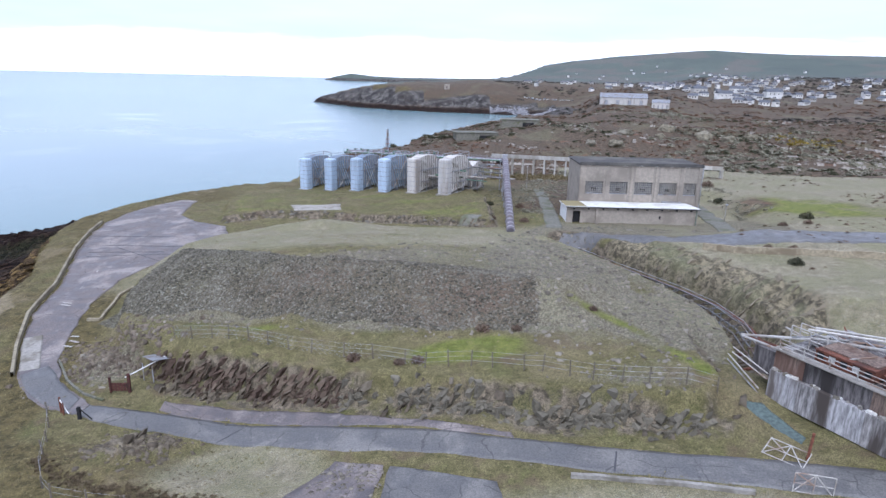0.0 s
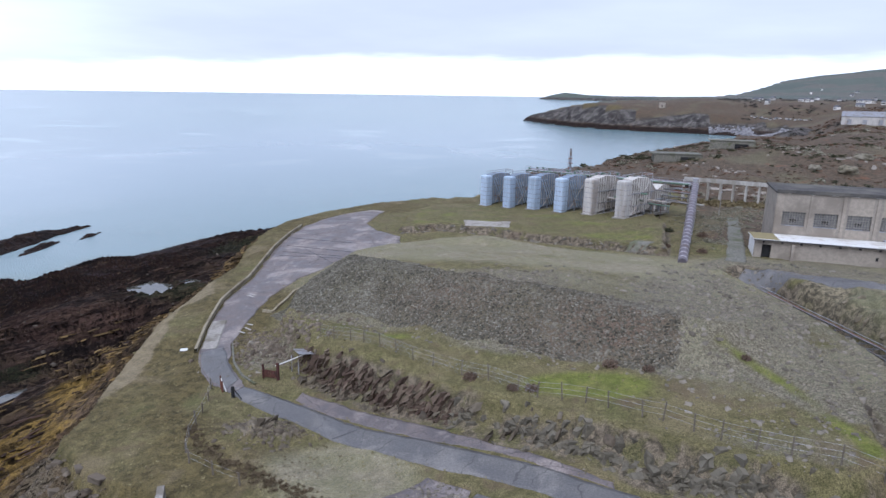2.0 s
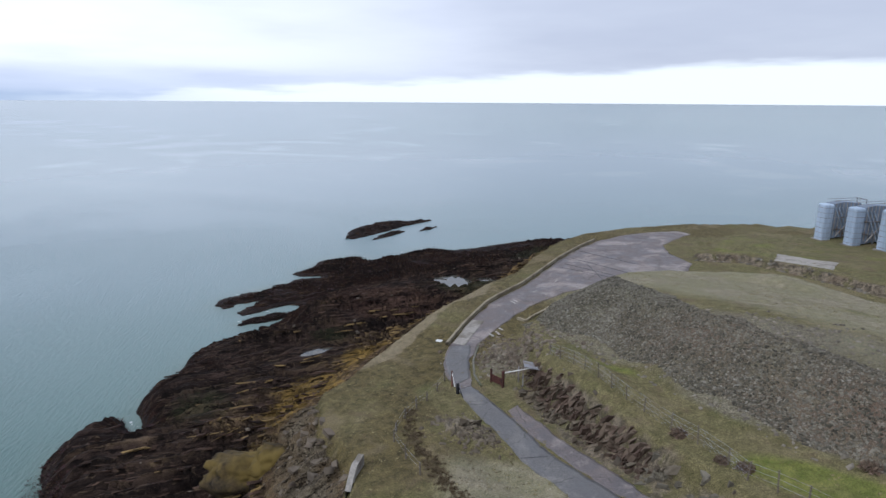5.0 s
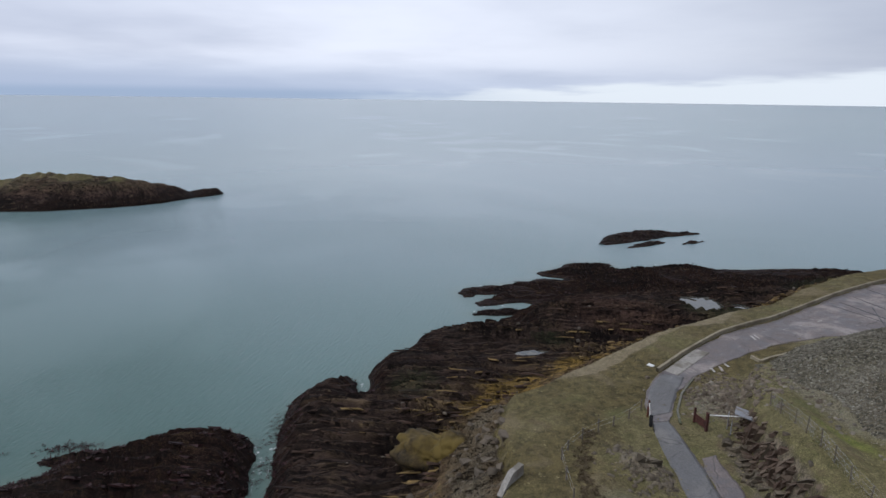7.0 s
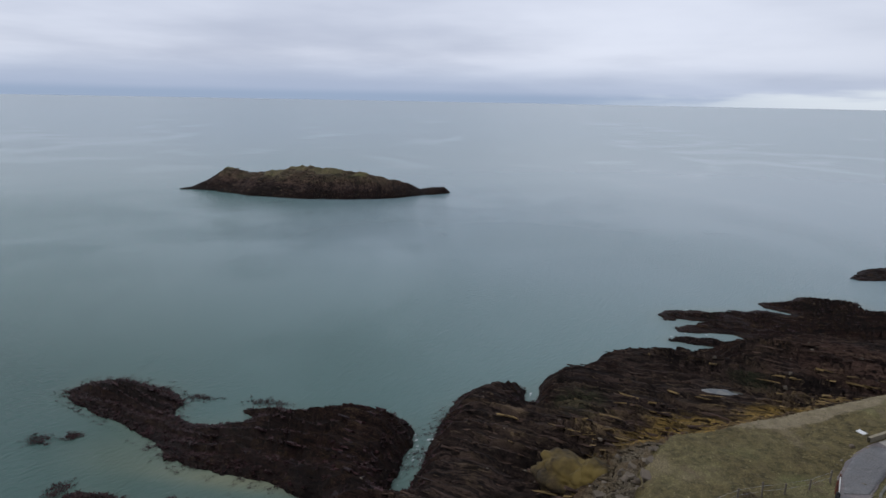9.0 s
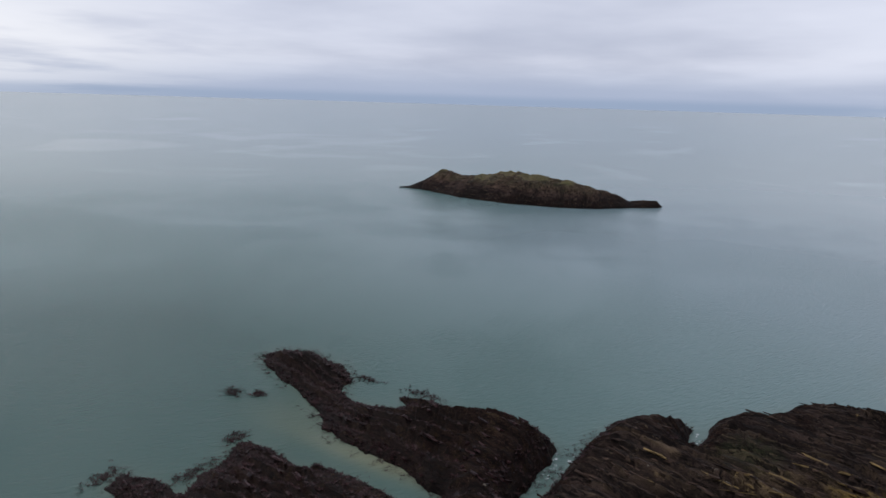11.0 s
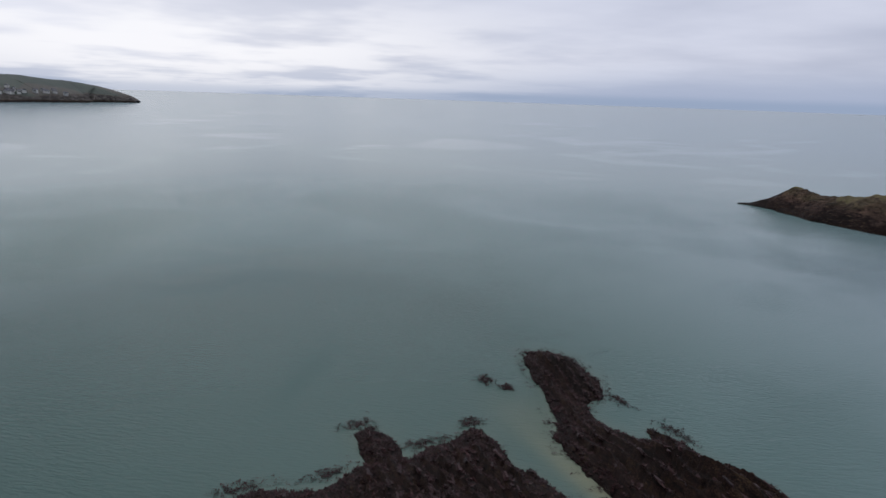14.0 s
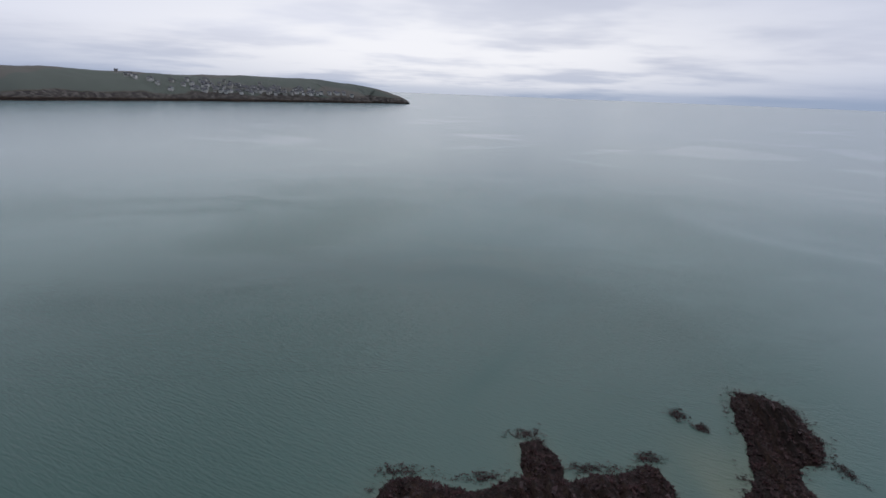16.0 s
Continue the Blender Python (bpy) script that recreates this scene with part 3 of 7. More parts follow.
SHORE_REEF = [(-57, 11.4), (-62.4, 11.8), (-70, 12.9), (-74.5, 16.3), (-77.6, 21.4), (-78.6, 25.2), (-70, 24.6), (-79.4, 26.3), (-81, 27.4), (-83.9, 29.2), (-85.4, 32.8), (-88.6, 34.6), (-90.7, 35.5), (-95.0, 40.6), (-94.7, 45.4), (-93.2, 49.4), (-94.3, 52.3), (-91.9, 57.2), (-97.8, 56.3), (-98.7, 54.1), (-101.2, 57.2), (-103.1, 60.8), (-103.8, 55.5), (-104.6, 51.7), (-106.5, 50.6), (-108.1, 53.6), (-108.8, 60.3), (-106.8, 65.5), (-108.8, 69.2), (-111.5, 65.8), (-110.7, 58.3), (-111.0, 54.8), (-113.3, 53.2), (-116.0, 57.3), (-118.7, 60.5), (-117.0, 52.0), (-121.7, 51.8), (-125.5, 55.2), (-128.3, 65.3), (-129.8, 77.9), (-128.6, 82.6), (-132.1, 78.6), (-135.3, 78.0), (-139.0, 85.3), (-143.6, 89.8), (-144.2, 98.8), (-141.2, 104.0), (-136.3, 103.3), (-135.6, 113.1), (-137.9, 117.1), (-137.6, 126.0), (-130, 130.7), (-126, 159.5), (-118, 172), (-95, 185), (-70, 200)]
SHORE_FAR = [(-44, 218), (-26, 240), (-21, 285), (-11, 335), (-1, 385), (13, 430), (30, 470), (56, 525), (85, 600), (108, 680), (118, 760), (112, 825), (85, 850), (45, 862), (8, 874), (-56, 902), (-130, 966), (-250, 1157), (-180, 1310), (-40, 1720), (200, 2420), (560, 3500), (660, 4750), (4750, 4750), (4750, -14)]
SHORE = SHORE_SOUTH + SHORE_SLAB + SHORE_REEF + SHORE_FAR
EDGE_NEAR = [(60, 10), (20, 8), (0, 6), (-14, 12), (-20, 22), (-24, 32), (-29, 35.3), (-38, 36.8), (-45.4, 40.4), (-47, 45), (-50.5, 51), (-54, 58), (-57.8, 66), (-60, 74.5), (-63, 83), (-64.5, 92), (-69.8, 102), (-76, 118), (-77.4, 128.5), (-72, 143), (-66, 156), (-55, 171), (-44, 175), (-38, 190)]
EDGE_FAR = [(-28, 212), (-14, 235), (-10, 283), (0, 335), (10, 383), (25, 422), (42, 456), (75, 512), (115, 590), (142, 680), (152, 770), (140, 850), (95, 885), (30, 905), (-45, 936), (-115, 1005), (-205, 1150), (-140, 1290), (10, 1700), (260, 2400), (620, 3500), (720, 4700), (4700, 4700), (4700, 10)]
EDGE = EDGE_NEAR + EDGE_FAR
ROAD_NEAR = [(-34.7, 52), (-27.5, 49.6), (-18.9, 46.6), (-8, 43.4), (-0.7, 41.8), (5.3, 40.2), (13, 37.8), (23.4, 35), (38, 30)]
ROAD_FAR = [(-34.4, 54.2), (-27, 52.5), (-16.8, 49), (-8.6, 46.9), (-1.2, 45.2), (6, 42.8), (13.8, 40.5), (24, 38), (38, 34)]
STRIP_FAR = [(-27.2, 54.6), (-17.3, 51.5), (-8.9, 48.9), (-1.3, 46.7), (5.8, 43.6)]
COAST_LEFT = [(-34.7, 52), (-38.3, 53.4), (-42.0, 55.6), (-45.4, 59.6), (-48.8, 65.4), (-52.9, 74), (-56.0, 84.6), (-60.4, 94.6), (-64.3, 104), (-67.8, 114.6), (-69.3, 122), (-68.7, 130.5), (-66.3, 138), (-62.5, 144)]
COAST_RIGHT = [(-34.4, 54.4), (-37.2, 56.6), (-40.3, 59.3), (-42.8, 62.9), (-44.4, 67.4), (-45.9, 73.9), (-47.1, 80), (-47.4, 86), (-46.2, 91), (-43.5, 97.5), (-40.5, 104), (-39.5, 110), (-42, 115), (-50.3, 120.8), (-55.7, 127.5), (-57.4, 137), (-58.5, 143)]
TERRACE = [(-33, 61.5), (-27.5, 58.6), (-20, 55.6), (-13, 53.0), (-5, 50.3), (2, 48.0), (9, 45.8), (16, 43.8), (21, 43), (23.5, 46), (24, 52), (24, 60), (21, 70), (16, 84), (6, 96), (-20, 104), (-38, 100), (-43, 86), (-41, 74), (-38, 66)]
MOUND_FRONT = [(-44, 95), (-43.5, 80), (-42, 73), (-37, 66), (-30, 64.5), (-24, 63.0), (-16, 60.8), (-7, 58.2), (1, 57.0), (9, 56.5), (16, 57), (21, 61), (23, 70)]
MOUND_BACK = [(24, 80), (16, 92), (4, 101), (-12, 106), (-32, 108), (-43, 104)]
DARK_GRAVEL = [(-42.5, 71), (-40.5, 75), (-39, 80), (-36.5, 83.5), (-24.7, 76), (-15.3, 72.2), (-5.5, 69.3), (0.1, 67.5), (6.1, 65.9), (9.6, 64), (10.2, 60.3), (9.6, 58), (5.1, 57.6), (0.2, 58.4), (-7.8, 60.4), (-17.6, 63.7), (-27.4, 66.0), (-34.9, 66.6)]
TRENCH = [(20, 98.5), (22.1, 93.5), (25.0, 87.6), (27.4, 81.2), (29.4, 76.3), (31.1, 71.8), (32.4, 66.4), (32.8, 61.5), (32.0, 56), (30.6, 51)]
EAST_RISE = [(28.5, 91), (31.5, 84.5), (34.2, 78), (36.4, 72), (37.8, 66), (38.4, 60), (46, 54), (75, 50), (75, 78), (57, 77), (47, 83), (37.5, 89.5)]
DITCH = [(-33.1, 44.4), (-30.2, 42.2), (-26.5, 40.7), (-22.8, 39.3), (-18.9, 38.4), (-15, 37.4)]
HARDSTANDING = [(20, 102), (46, 101), (54, 104), (56, 130), (20, 130)]
YARD = [(-44, 118.6), (-35, 122), (-25, 119), (-14.4, 114), (-4.7, 110.5), (5.5, 106.8), (9, 106), (9, 128), (6, 150), (-10, 172), (-30, 176), (-46, 165), (-50, 140)]


def segments(points, closed):
    p = np.array(points, float)
    return (p, np.roll(p, -1, 0)) if closed else (p[:-1], p[1:])


def gap(x, y, points, closed=False):
    """Distance to a line; for a closed one, positive inside and negative outside."""
    a, b = segments(points, closed)
    best, inside = np.full(x.shape, 1e12), np.zeros(x.shape, bool)
    for (ax, ay), (bx, by) in zip(a, b):
        dx, dy = bx - ax, by - ay
        s = np.clip(((x - ax) * dx + (y - ay) * dy) / (dx * dx + dy * dy + 1e-12), 0, 1)
        best = np.minimum(best, (x - ax - s * dx) ** 2 + (y - ay - s * dy) ** 2)
        if closed and ay != by:
            inside ^= ((ay > y) != (by > y)) & (x < dx * (y - ay) / dy + ax)
    best = np.sqrt(best)
    return np.where(inside, best, -best) if closed else best


def ease(v, low, high):
    s = np.clip((v - low) / (high - low), 0, 1)
    return s * s * (3 - 2 * s)


LATTICE = np.random.RandomState(7).rand(256, 256)


def lump(x, y, size, octaves=4, rough=0.5, shift=0):
    """Smooth noise between about -1 and 1, with bumps of that size in metres."""
    total, weight, norm = 0.0, 1.0, 0.0
    for k in range(octaves):
        u, v = x / size * 2**k + 17.3 * k + shift, y / size * 2**k + 9.1 * k + shift * 0.7
        i, j = np.floor(u).astype(int), np.floor(v).astype(int)
        fu, fv = u - i, v - j
        fu, fv = fu * fu * (3 - 2 * fu), fv * fv * (3 - 2 * fv)
        c = lambda p, q: LATTICE[p % 256, q % 256]
        total = total + weight * ((c(i, j) * (1 - fu) + c(i + 1, j) * fu) * (1 - fv) + (c(i, j + 1) * (1 - fu) + c(i + 1, j + 1) * fu) * fv - 0.5) * 2
        norm, weight = norm + weight, weight * rough
    return total / norm


def lie(x, y):
    """The broad lie of the land, without works and relief."""
    u, v = np.clip(x, -80, 50) / 50, (np.clip(y, 28, 170) - 80) / 50
    z = 19.108 + 4.418 * u + 1.539 * v - 0.018 * u * u - 1.381 * u * v - 1.005 * v * v
    z = z - 1.5 * np.exp(-(((x + 42) / 18) ** 2) - ((y - 160) / 20) ** 2) - 0.9 * np.exp(-(((x + 14) / 26) ** 2) - ((y - 147) / 16) ** 2)
    z = z + 0.03 * np.clip(x - 50, 0, 200)
    back = np.clip(y - 180, 0, None)
    away = np.hypot(x, y)
    bearing = np.degrees(np.arctan2(x, np.maximum(y, 1)))
    plain_rise = 9 * ease(away, 300, 900) + 0.004 * np.clip(away - 400, 0, 3000)
    vale = np.interp(away, (250, 330, 450, 600, 800, 1000, 1200, 1400, 1700, 2300, 4000), (0, -1, -5, -5, 3, 14, 23, 31, 33, 22, 20))
    dale = np.where(away < 1000, np.interp(away, (260, 330, 450, 600, 750, 850, 950, 1000), (0, -3, -9, -14, -14, -6, 5, 11.4)), plain_rise)
    plain_rise = dale + (plain_rise - dale) * ease(bearing, 11, 15)
    far = 21 + 7.5 * ease(y - 0.25 * np.clip(x, -40, 150), 185, 265) * ease(x, -10, 60) + plain_rise + (vale - plain_rise) * ease(bearing, 18, 23)
    far = far - 10 * np.exp(-(((x - 150) / 120) ** 2) - ((y - 890) / 110) ** 2)
    far = far + 4 * ease(y, 850, 1000) * ease(-x, -120, 20)
    ridge = np.interp(bearing, (-6, 0, 4, 7, 10.4, 15, 21.8, 27, 34, 50, 80), (0, 8, 33, 62, 90, 122, 152, 136, 128, 120, 60))
    far = far + ridge * np.exp(-(((away - 3300) / 900) ** 2)) - 24 * np.exp(-(((x + 260) / 130) ** 2) - ((y - 1160) / 170) ** 2)
    return z + (far - z) * ease(y + 0.35 * np.clip(x - 60, 0, 120), 172, 200)


def works(x, y):
    """Roads, banks, spoil heap, cutting and terraces cut into the land or laid on it."""
    z = -1.5 * np.exp(-(((x + 23) / 15) ** 2)) * (1 - ease(gap(x, y, ROAD_FAR), 5.0, 10.0)) - 0.6 * np.exp(-(((x + 42) / 10) ** 2) - ((y - 58) / 10) ** 2)
    z = z + 2.2 * ease(gap(x, y, TERRACE, True), -0.7, 1.0)
    heap = MOUND_FRONT + MOUND_BACK
    inside = gap(x, y, heap, True) > 0
    rise = np.minimum(ease(gap(x, y, MOUND_FRONT), 0, 11), ease(gap(x, y, MOUND_BACK), 0, 34))
    z = z + np.where(inside, 4.3 * rise, 0)
    z = z + (0.7 + 1.6 * ease(-y, -72, -58)) * ease(gap(x, y, EAST_RISE, True), -0.6, 2.2)
    z = z - 3.4 * (1 - ease(gap(x, y, TRENCH), 1.6, 3.6))
    z = z + 1.1 * np.exp(-(((x + 22) / 8) ** 2)) * ease(gap(x, y, TERRACE, True), -0.5, 0.3) * (1 - ease(gap(x, y, TERRACE, True), 3.0, 6.0))
    z = z + 1.3 * np.exp(-(((x + 26) / 3.2) ** 2) - ((y - 46.2) / 2.0) ** 2) + 0.7 * np.exp(-(((x - 26) / 3) ** 2) - ((y - 47) / 3) ** 2)
    z = z + 0.55 * np.exp(-(((x + 53) / 9) ** 2) - ((y - 77) / 13) ** 2)
    z = z + 1.3 * ease(gap(x, y, YARD, True) + 0.5 * lump(x, y, 3, 2), -0.2, 0.5)
    return z


POOLS = [(-94, 100, 6.0, 4.2, 3.9), (-72.5, 53.5, 0.8, 2.6, 5.2), (-88, 106, 3.0, 1.6, 4.4)]


def height(x, y):
    """The ground's height, and the masks of its surfaces."""
    land, water = gap(x, y, EDGE, True), gap(x, y, SHORE, True)
    water = water + (np.abs(x) < 400) * (1.1 * lump(x, y, 4.5, 4, 0.6, 51) - 0.35 + 0.5 * ease(-x, 74, 90) * lump(x, y * 1.6, 5, 3, 0.6, 57))
    drop = np.clip(-land, 0, None)
    top = lie(x, y) + works(x, y)
    top = top + (21.0 - top) * ease(gap(x, y, HARDSTANDING, True), -7, 0)
    smooth = np.minimum(gap(x, y, ROAD_NEAR + ROAD_FAR[::-1], True), 3)
    smooth = np.maximum(smooth, gap(x, y, COAST_LEFT + COAST_RIGHT[::-1], True))
    smooth = np.maximum(smooth, gap(x, y, STRIP_FAR + ROAD_FAR[1:6][::-1], True))
    paved = ease(smooth, -2.2, 0.2)
    open_ground = np.clip(1 - paved, 0, 1)
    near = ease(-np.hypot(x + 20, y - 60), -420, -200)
    relief = 0.22 * lump(x, y, 7, 4) + 0.10 * lump(x, y, 1.6, 3)
    front = ease(gap(x, y, TERRACE, True), -4.2, -1.4) * (1 - ease(gap(x, y, TERRACE, True), -0.2, 1.8)) * ease(x, -36, -30) * (1 - ease(x, 24, 27)) * (1 - ease(y - 0.35 * x, 64, 72))
    crag = ease(gap(x, y, TRENCH), 1.4, 2.4) * (1 - ease(gap(x, y, TRENCH), 6.0, 8.5)) * ease(gap(x, y, EAST_RISE, True), -4.5, -1.0)
    hump = np.exp(-(((x + 26) / 3.6) ** 2) - ((y - 46.4) / 2.2) ** 2)
    rough_edge = np.clip(front + crag + 0.7 * hump, 0, 1)
    lean = x * 0.94 - y * 0.33 + 1.5 * gap(x, y, TERRACE, True)
    ribs = 1.05 * np.abs(lump(lean, y * 0.3, 2.6, 3, 0.45, 5)) * (0.5 + 0.8 * ease(lump(x, y, 5, 2, shift=41), -0.4, 0.4))
    relief = relief + rough_edge * (0.5 * (0.3 - ribs) * (1 - 0.6 * ease(x, -16, -8)) + 0.8 * lump(x, y, 3.4, 3, 0.5, 3))
    flute = np.abs(lump(y * 0.96 - 0.28 * x, gap(x, y, TRENCH) * 0.25, 2.6, 3, 0.5, 15))
    relief = relief + crag * (1.7 * flute - 0.5)
    moorland = ease(y + 0.35 * np.clip(x - 60, 0, 120), 178, 200)
    relief = relief + moorland * (3.4 * lump(x, y, 30, 5, 0.62) * ease(x, 0, 60) + 1.1 * lump(x, y, 9, 4, 0.6))
    top = top + relief * open_ground
    # rock shelf below the edge: bedded, stepped, cut off at the tide
    reach = 4.9 - 3.0 * ease(-x, 98, 118) - 2.4 * ease(-(y - 0.1 * x), -6, 6) - 1.6 * ease(-y, 10, 24) + 14 * ease(y, 240, 420) - 15 * np.exp(-(((x - 112) / 55) ** 2) - ((y - 835) / 60) ** 2)
    shelf = reach * (1 - np.exp(-np.clip(water, 0, None) / (3.0 + 9 * ease(y, 240, 420))))
    width = 15 + 4 * ease(y, 240, 420) + 50 * ease(y, 850, 950) - 6 * ease(y, 95, 140)
    blend = (1 - ease(drop, 0, width)) ** 1.25
    rock = shelf + (top - 1.3 - shelf) * blend
    along = 0.97 * x - 0.25 * y
    bend = along + 4.0 * lump(x, y, 24, 3) + 0.9 * lump(x, y, 3.5, 3, shift=13)
    step = bend / 2.3
    saw = (step - np.floor(step)) ** 1.6 - 0.4
    step2 = bend / 0.85
    saw2 = (step2 - np.floor(step2)) - 0.5
    body = np.clip(water / 3.5, 0, 1)
    rock = rock + near * body * ((0.35 + 1.5 * ease(lump(x, y, 12, 2, shift=8), -0.5, 0.5)) * saw + 0.4 * ease(lump(x, y, 7, 2, shift=18), -0.3, 0.5) * saw2 + 1.2 * lump(x * 1.3, y * 0.6, 8, 4, 0.6) + 0.5 * lump(x * 2.0, y * 0.9, 1.9, 3, 0.62))
    rock = rock + (1 - near) * body * 4.0 * lump(x, y, 55, 3, 0.5)
    rock = np.where(water > 0, np.maximum(rock - 0.9 * ease(-x, 92, 104) * (y > 46), 0.05 + 0.25 * np.clip(water, 0, 1) - 0.5 * ease(-x, 92, 104) * (y > 46) * ease(lump(x * 0.75 - y * 0.6, x * 0.25 + y * 0.25, 5, 3, shift=31), 0.0, 0.35)), rock)
    sea_bed = -0.25 - 0.45 * np.clip(-water, 0, 12)
    rock = np.where(water < 0, sea_bed, rock)
    tone = LATTICE[np.floor(bend / 0.85).astype(int) % 256, np.floor(lump(x, y, 30, 2) * 3 + y / 9).astype(int) % 256] * 0.6 + 0.4 * (0.5 + 0.5 * lump(x, y, 3, 3))
    outside = ease(drop, 0.0, 0.7)
    z = top + (rock - top) * np.where(land > 0, 0, outside)
    for px, py, rx, ry, pz in POOLS:
        q = np.hypot((x - px) / rx, (y - py) / ry) + 0.25 * lump(x, y, 2.5, 2)
        z = z + (pz - 0.25 - z) * (1 - ease(q, 0.8, 1.15))
    heap = ease(np.where(gap(x, y, MOUND_FRONT + MOUND_BACK, True) > 0, 1, -1) * gap(x, y, MOUND_FRONT), -1.0, 1.5)
    masks = {}
    masks["strata"] = np.where(land > 0, x * 0.94 - y * 0.33 + 0.9 * gap(x, y, TERRACE, True), bend)
    masks["bed"] = np.where(water > 0, tone, 0.3)
    masks["rock"] = np.where(land > 0, 0, ease(drop, 0.2, 1.8))
    masks["dark"] = ease(gap(x, y, DARK_GRAVEL, True) + 1.1 * lump(x, y, 4, 3), -0.7, 0.7)
    toward_road = ease(x, 4, 12) * ease(gap(x, y, TERRACE, True), 0.5, 2.5) * (1 - 0.75 * np.exp(-(((x - 8 - 0.25 * (y - 46)) / 14) ** 2) - ((y - 50) / 4.2) ** 2))
    masks["gravel"] = np.clip((0.62 + 0.3 * lump(x, y, 8, 3)) * heap * (1 - ease(y - 0.25 * x, 73, 82)) + (0.68 + 0.35 * lump(x, y, 6, 3)) * toward_road + 0.55 * np.exp(-(((x + 36) / 4) ** 2) - ((y - 61) / 3.5) ** 2) * 1.7, 0, 1)
    flat = np.exp(-(((x + 14) / 36) ** 4) - ((y - 92) / 15) ** 4)
    apron = 1.35 * np.exp(-(((x + 16) / 6.5) ** 2) - ((y - 42.6) / 4.2) ** 2) + 0.5 * np.exp(-(((x + 12) / 9) ** 2) - ((y - 38) / 4.0) ** 2) + np.exp(-(((x - 12) / 16) ** 2) - ((y - 33) / 5) ** 2)
    shoulder = 0.8 * ease(-land, -2.2, -0.6) * (0.7 + 0.6 * lump(x, y, 7, 2)) * (np.hypot(x + 50, y - 70) < 110)
    masks["earth"] = np.clip(1.05 * flat + 0.9 * apron + 0.2 * shoulder + 0.9 * ease(x, 30, 36) * (1 - moorland), 0, 1)
    masks["sandy"] = 0.9 * (1 - ease(land + 1.8 * lump(x, y, 6, 3, shift=23), 0.9, 2.6)) * ease(y, 44, 50) * (1 - ease(y, 78, 90)) * ease(-x, 42, 46) * (x > -90)
    forecourt = ease(gap(x, y, [(12, 99), (24, 95), (40, 89), (54, 88), (58, 104), (56, 114), (46, 108), (20, 107)], True) + 1.2 * lump(x, y, 5, 3, shift=87), -1.0, 1.0)
    flank = ease(gap(x, y, [(15, 58), (20, 50), (26, 51), (29, 56), (30.5, 62), (29.5, 68), (26, 76), (21, 89), (14, 97), (4, 98), (14, 84), (18, 70)], True) + 0.8 * lump(x, y, 4, 3, shift=89), -0.6, 0.9)
    masks["gravel"] = np.clip(masks["gravel"] + 0.95 * forecourt + (0.72 + 0.4 * lump(x, y, 5, 3, shift=91)) * flank, 0, 1)
    masks["dry"] = 1 - 0.85 * ease(-y, -14, -4)
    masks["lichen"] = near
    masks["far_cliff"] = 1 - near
    masks["scree"] = np.clip(1.25 * np.exp(-(((x + 36) / 8) ** 2) - ((y - 34.5 + 0.3 * (x + 36)) / 4.5) ** 2) + 0.5 * np.exp(-(((x + 45) / 5) ** 2) - ((y - 38) / 4) ** 2), 0, 1)
    masks["golden"] = np.clip(np.exp(-(((x + 64) / 5.5) ** 2) - ((y - 58) / 4) ** 2) + 0.9 * np.exp(-(((x + 56) / 6) ** 2) - ((y - 44) / 4.5) ** 2) + 0.6 * np.exp(-(((x + 52) / 7) ** 2) - ((y - 38) / 4) ** 2) + 0.5 * np.exp(-(((x + 62) / 6) ** 2) - ((y - 49) / 6) ** 2) + 0.3 * lump(x, y, 9, 3, shift=77) * ease(z, 4.5, 7), 0, 1)
    masks["algae"] = np.clip(np.exp(-(((x + 86) / 11) ** 2) - ((y - 99) / 7) ** 2) + 0.8 * np.exp(-(((x + 100) / 12) ** 2) - ((y - 140) / 14) ** 2) + 0.7 * np.exp(-(((x + 78) / 6) ** 2) - ((y - 59) / 5) ** 2) + 0.6 * np.exp(-(((x + 66) / 9) ** 2) - ((y - 32) / 7) ** 2), 0, 1)
    masks["russet"] = np.clip(np.exp(-(((x + 90) / 14) ** 2) - ((y - 78) / 12) ** 2) + 0.35 * lump(x, y, 26, 3, shift=79), 0, 1)
    masks["worn"] = np.clip(ease(-x, 36, 40) * (1 - ease(land, 14, 20)) + ease(-x, 16, 22) * (1 - ease(y, 46, 50)), 0, 1) * (0.62 + 0.45 * lump(x, y, 9, 3, shift=61))
    masks["ruddy"] = np.clip(np.exp(-(((x - 3) / 9) ** 2) - ((y - 62) / 4) ** 2) + 0.8 * np.exp(-(((x + 14) / 8) ** 2) - ((y - 68) / 4) ** 2), 0, 1)
    masks["pale_face"] = crag
    lip = 1.2 * np.exp(-(((gap(x, y, YARD[:8]) - 0.1) / 0.8) ** 2))
    masks["bank"] = np.clip(0.85 * lip + 0.95 * hump + front * np.clip(0.95 - ease(x, -16, -6) * (0.45 - 0.7 * lump(x, y, 4, 3, 0.5, 43)), 0, 1) + crag + 0.9 * (1 - ease(gap(x, y, TRENCH), 2.0, 4.0)), 0, 1)
